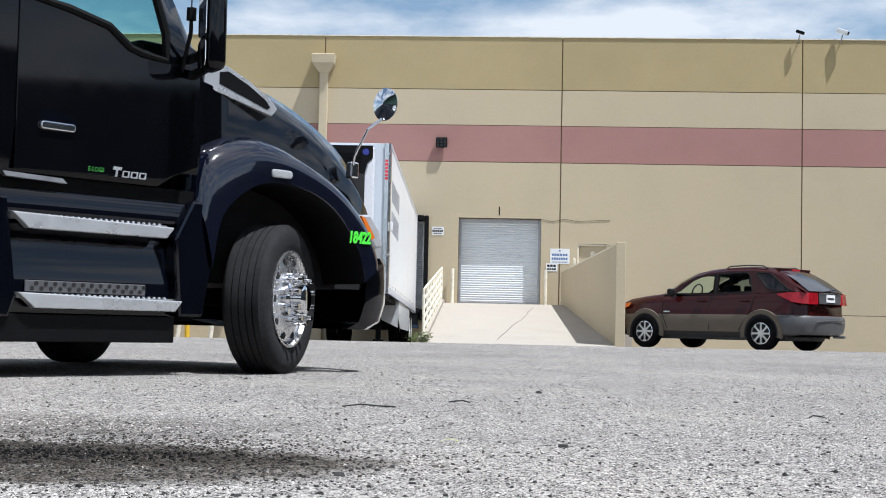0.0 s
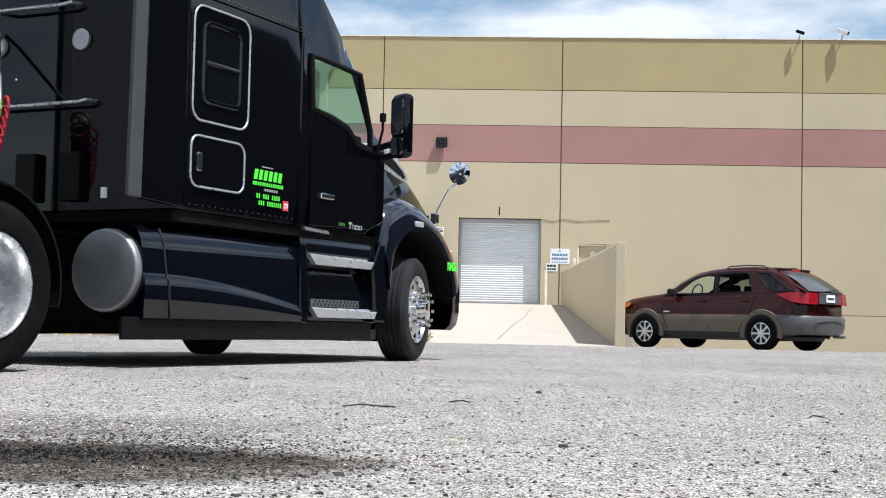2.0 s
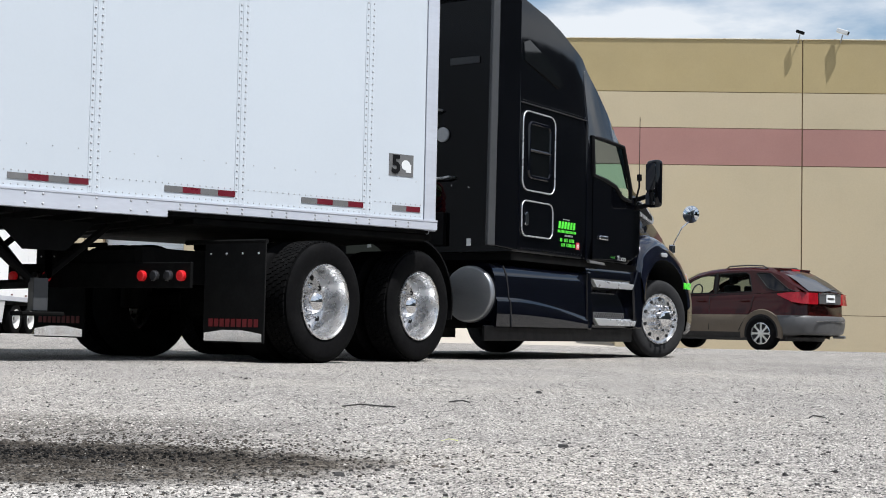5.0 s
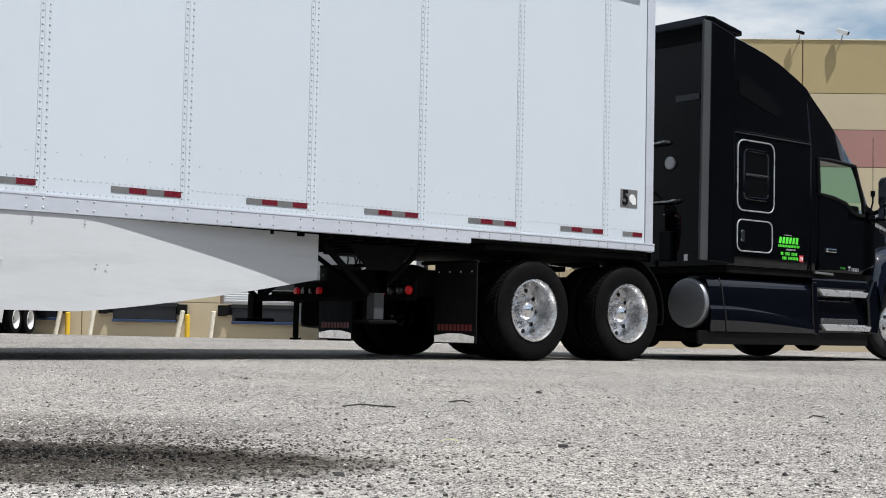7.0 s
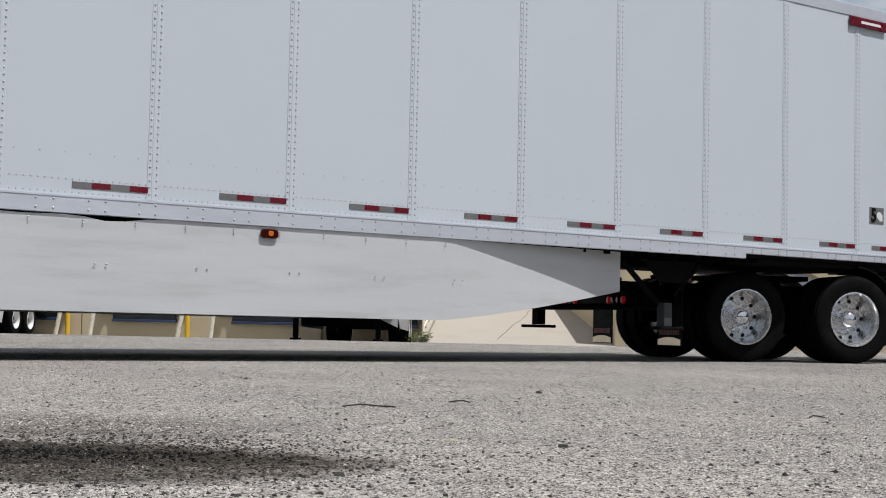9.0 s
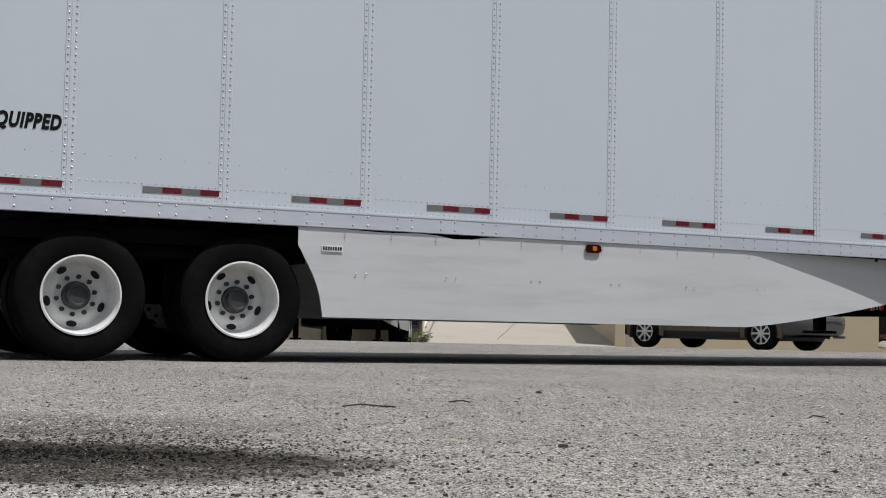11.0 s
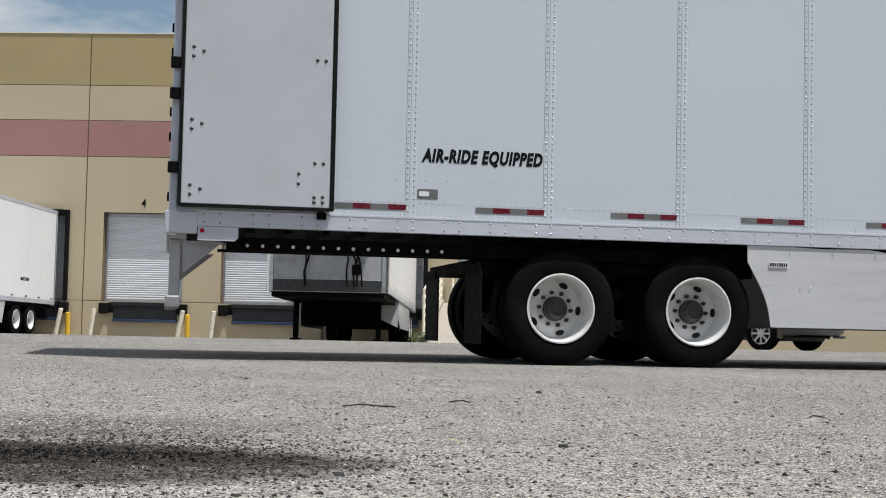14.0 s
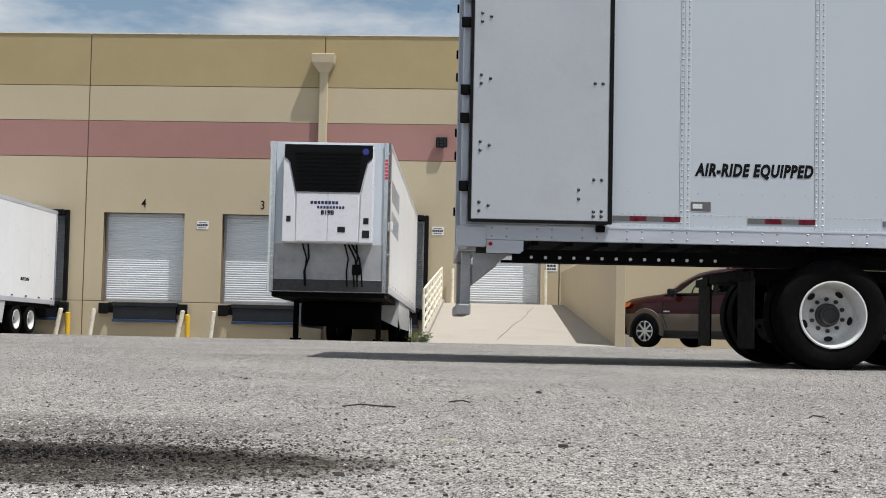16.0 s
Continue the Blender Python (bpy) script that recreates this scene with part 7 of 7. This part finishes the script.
for s in (1, -1):
    part("roof_rail", tube_(bmesh.new(), [(-0.42, s * 0.645, 1.665), (-0.50, s * 0.645, 1.712), (-0.9, s * 0.64, 1.728), (-1.28, s * 0.635, 1.715), (-1.40, s * 0.635, 1.66)], 0.014, 8), DARK_PLASTIC, car)
    # lamps
    tl = bmesh.new()
    quad_rows(tl, [[(-1.78, s * 0.937, 1.12), (-1.78, s * 0.925, 1.145)], [(-2.10, s * 0.925, 0.98), (-2.10, s * 0.875, 1.175)], [(-2.28, s * 0.86, 0.95), (-2.29, s * 0.81, 1.17)], [(-2.395, s * 0.72, 0.94), (-2.385, s * 0.68, 1.165)], [(-2.41, s * 0.44, 0.94), (-2.395, s * 0.44, 1.165)]])
    part("tail_light", tl, TAIL_RED, car, "large red tail light", True)
    hl2 = bmesh.new()
    quad_rows(hl2, [[(1.86, s * 0.925, 0.88), (1.82, s * 0.90, 0.965)], [(2.12, s * 0.875, 0.80), (2.10, s * 0.84, 0.925)], [(2.32, s * 0.72, 0.74), (2.28, s * 0.70, 0.86)], [(2.41, s * 0.5, 0.70), (2.38, s * 0.5, 0.80)]])
    part("headlight", hl2, AMBER, car, "headlight with amber corner lens", True)
    part("mirror", box_(bmesh.new(), (0.66, min(s * 0.90, s * 1.07), 1.08), (0.79, max(s * 0.90, s * 1.07), 1.25), 0.045, 3), WINDOW_RUBBER, car, "dark door mirror")
    for hx in (0.02, -1.02):
        part("door_handle", box_(bmesh.new(), (hx - 0.11, s * 0.935 - 0.02, 0.985), (hx + 0.11, s * 0.935 + 0.012, 1.015), 0.01), MAROON, car)
    seam = bmesh.new()
    for pts in (((0.98, 1.05), (1.0, 0.75), (0.85, 0.40)), ((-0.18, 1.09), (-0.18, 0.40)), ((-1.22, 1.10), (-1.18, 0.85), (-0.95, 0.5), (-0.90, 0.40))):
        tube_(seam, [(x, s * (0.937 if z < 0.75 else 0.932 - 0.03 * (z - 0.75) / 0.35), z) for x, z in pts], 0.006, 5)
    part("door_seam", seam, DARK, car)
    part("side_trim", box_(bmesh.new(), (0.80, s * 0.928 - 0.006, 0.755), (0.95, s * 0.928 + 0.006, 0.785)), CLEAR_LENS, car)
    for wx in (1.425, -1.425):
        arch = bmesh.new()
        ang = [radians(-12 + 204 * i / 20) for i in range(21)]
        quad_rows(arch, [[(wx + r * math.cos(a), s * y, 0.345 + r * math.sin(a)) for r, y in ((0.385, 0.80), (0.385, 0.948), (0.41, 0.955), (0.475, 0.950), (0.485, 0.925))] for a in ang])
        part("arch_flare", arch, CLAD, car, "grey wheel arch flare", True)
        # dark block over the uncut body paints the wheel well's shade
        well = prism_(bmesh.new(), [(wx + 0.388 * math.cos(a), 0.345 + 0.388 * math.sin(a)) for a in ang], "y", s * 0.60, s * 0.941)
        part("wheel_well", well, DARK, car)
        tb = lathe_(bmesh.new(), [(0.215, 0.09), (0.215, -0.09), (0.23, -0.108), (0.29, -0.115), (0.325, -0.105), (0.343, -0.085), (0.345, 0), (0.343, 0.085), (0.30, 0.11), (0.215, 0.09)], 36)
        w2 = part("wheel", tb, TYRE, car, "wheel with alloy spokes", True, pose(wx, s * 0.862, 0.345, 0, 0, 0 if s < 0 else 180))
        rimb = lathe_(bmesh.new(), [(0.218, 0.06), (0.218, -0.098), (0.205, -0.104), (0.198, -0.09), (0.19, -0.04)], 32)
        part("rim", rimb, POLISHED, w2, "", True)
        sp = bmesh.new()
        for i in range(8):
            a = 2 * math.pi * i / 8
            c, sn = math.cos(a), math.sin(a)
            quad = [(0.045, -0.022), (0.15, -0.016), (0.20, -0.030), (0.20, 0.030), (0.15, 0.016), (0.045, 0.022)]
            prism_(sp, [(u * c - v * sn, u * sn + v * c) for u, v in quad], "y", -0.088, -0.065)
        lathe_(sp, [(0.06, -0.06), (0.06, -0.095), (0.04, -0.102), (0.001, -0.103)], 18)
        part("spokes", sp, surf("silver_alloy", (0.55, 0.54, 0.52), 0.35, metal=0.7), w2)
        part("hub_shadow", lathe_(bmesh.new(), [(0.20, -0.03), (0.001, -0.03)], 24), DARK, w2)
rbm = bmesh.new()
plan = [(-1.86, 0.95), (-2.2, 0.93), (-2.42, 0.74), (-2.50, 0.4), (-2.52, 0), (-2.50, -0.4), (-2.42, -0.74), (-2.2, -0.93), (-1.86, -0.95)]
quad_rows(rbm, [[(x * k2 * 0.972, y * k2 * 0.995, z) for x, y in plan] for z, k2 in ((0.33, 0.955), (0.37, 0.985), (0.52, 1.0), (0.66, 1.0), (0.71, 0.985), (0.72, 0.93))])
part("rear_bumper", rbm, CLAD_GREY, car, "grey plastic rear bumper", True)
part("bumper_strip", box_(bmesh.new(), (-2.462, -0.55, 0.60), (-2.43, 0.55, 0.618), 0.005), CHROME, car)
part("plate_surround", box_(bmesh.new(), (-2.425, -0.42, 0.95), (-2.40, 0.42, 1.17), 0.01), CLAD_GREY, car)
plate = part("rear_plate", box_(bmesh.new(), (-2.438, -0.17, 0.985), (-2.426, 0.17, 1.135), 0.004), WHITE_SIGN, car, "white plate with a dark bar")
part("plate_bar", box_(bmesh.new(), (-2.442, -0.13, 1.04), (-2.4385, 0.13, 1.08)), DARK_PLASTIC, plate)
part("tailgate_trim", box_(bmesh.new(), (-2.44, -0.40, 1.145), (-2.427, 0.40, 1.17), 0.004), CHROME, car)
part("exhaust", cyl_(bmesh.new(), (-2.45, -0.55, 0.30), (-2.2, -0.55, 0.30), 0.03), STEEL, car)
und = box_(bmesh.new(), (-1.9, -0.75, 0.20), (2.0, 0.75, 0.30), 0.03)
part("underbody", und, DARK_PLASTIC, car)

# ---- loose bits on the yard ----
weed = thing("weed", "small dry green weed in the gap at the ramp's foot", "plant")
rngw = random.Random(8)
for k in range(5):
    lf = bmesh.new()
    cx, cy = -2.15 - 0.28 * k / 4 + rngw.uniform(-0.1, 0.25), 29.75 + rngw.uniform(-0.15, 0.15)
    for j in range(60):
        a, r, h = rngw.uniform(0, 6.28), rngw.uniform(0, 0.16), rngw.uniform(0.02, 0.24)
        p = Vector((cx + r * math.cos(a), cy + r * math.sin(a), ground_z(cy) + h))
        d1, d2 = Vector((rngw.uniform(-1, 1), rngw.uniform(-1, 1), rngw.uniform(-0.3, 0.8))) * 0.03, Vector((rngw.uniform(-1, 1), rngw.uniform(-1, 1), rngw.uniform(-0.5, 0.5))) * 0.018
        lf.faces.new([lf.verts.new(p + q) for q in (d1, d2, -d1, -d2)])
    for j in range(7):
        a = rngw.uniform(0, 6.28)
        tube_(lf, [(cx, cy, ground_z(cy) - 0.01), (cx + 0.09 * math.cos(a), cy + 0.09 * math.sin(a), ground_z(cy) + 0.18)], 0.004, 4)
    part("stem_cluster", lf, LEAF, weed)
for x, y, L, ang in ((-0.57, 5.16, 0.20, 10), (-0.25, 5.62, 0.09, 160), (1.08, 5.15, 0.08, 30)):
    tw = tube_(bmesh.new(), [(-L / 2, 0, 0.004), (-L / 6, 0.012, 0.012), (L / 6, -0.006, 0.008), (L / 2, 0.01, 0.004)], 0.003, 5)
    tagged(part("twig", tw, DARK_STONE, None, "", False, pose(x, y, 0, 0, 0, ang)), "short dark twig on the asphalt", "twig", "twigs")
lfb = bmesh.new()
quad_rows(lfb, [[(-0.022, -0.004, 0.004), (-0.02, 0.008, 0.005)], [(0, -0.012, 0.012), (0, 0.012, 0.008)], [(0.022, -0.003, 0.005), (0.022, 0.004, 0.006)]])
tagged(part("fallen_leaf", lfb, surf("yellow_green_leaf", (0.55, 0.62, 0.04), 0.5), None, "", False, pose(-0.19, 3.67, 0.002)), "small yellow-green leaf on the asphalt", "leaf")

# ---- motion ----
def between(rows, t):
    """Distance-free smooth place of a vehicle at t."""
    i = min(int(t / 0.5), len(rows) - 2)
    f = (t - rows[i][0]) / 0.5
    out = []
    for k in (1, 2, 3):
        p0, p1, p2, p3 = (rows[max(0, min(len(rows) - 1, i + d))][k] for d in (-1, 0, 1, 2))
        out.append(p1 + 0.5 * f * (p2 - p0 + f * (2 * p0 - 5 * p1 + 4 * p2 - p3 + f * (3 * (p1 - p2) + p3 - p0))))
    return out


def motions():
    for vehicle, rows in ((trailer, TRAILER_ROWS), (tractor, TRACTOR_ROWS)):
        walk(vehicle, [(t, pose(x, y, 0, 0, 0, a)) for t, x, y, a in rows])
    step = 0.2
    for wheels, rows, base in ((trailer_wheels, TRAILER_ROWS, 0), (tractor_wheels, TRACTOR_ROWS, 0), (steer_wheels, TRACTOR_ROWS, 4.9)):
        n = int(round(16.0 / step))
        states = [between(rows, k * step) for k in range(n + 1)]
        for ob, wx, wy, face in wheels:
            gone, keys, old = 0.0, [], None
            for k, (x, y, a) in enumerate(states):
                ca, sa = math.cos(radians(a)), math.sin(radians(a))
                p = Vector((x + ca * wx - sa * wy, y + sa * wx + ca * wy))
                if old is not None:
                    gone += (p - old).length
                old = p
                turn = 0.0
                if base:
                    b = states[min(k + 1, n)]
                    c = states[max(k - 1, 0)]
                    ds = math.hypot(b[0] - c[0], b[1] - c[1])
                    turn = math.degrees(math.atan(base * radians(b[2] - c[2]) / max(ds, 0.05)))
                    turn = max(-36, min(27, turn))
                radius = STEER_R if base else TYRE_R
                spin = math.degrees(gone / radius)
                keys.append((k * step, pose(wx, wy, radius, 0, spin if not face else -spin, turn + face)))
            walk(ob, keys)


motions()
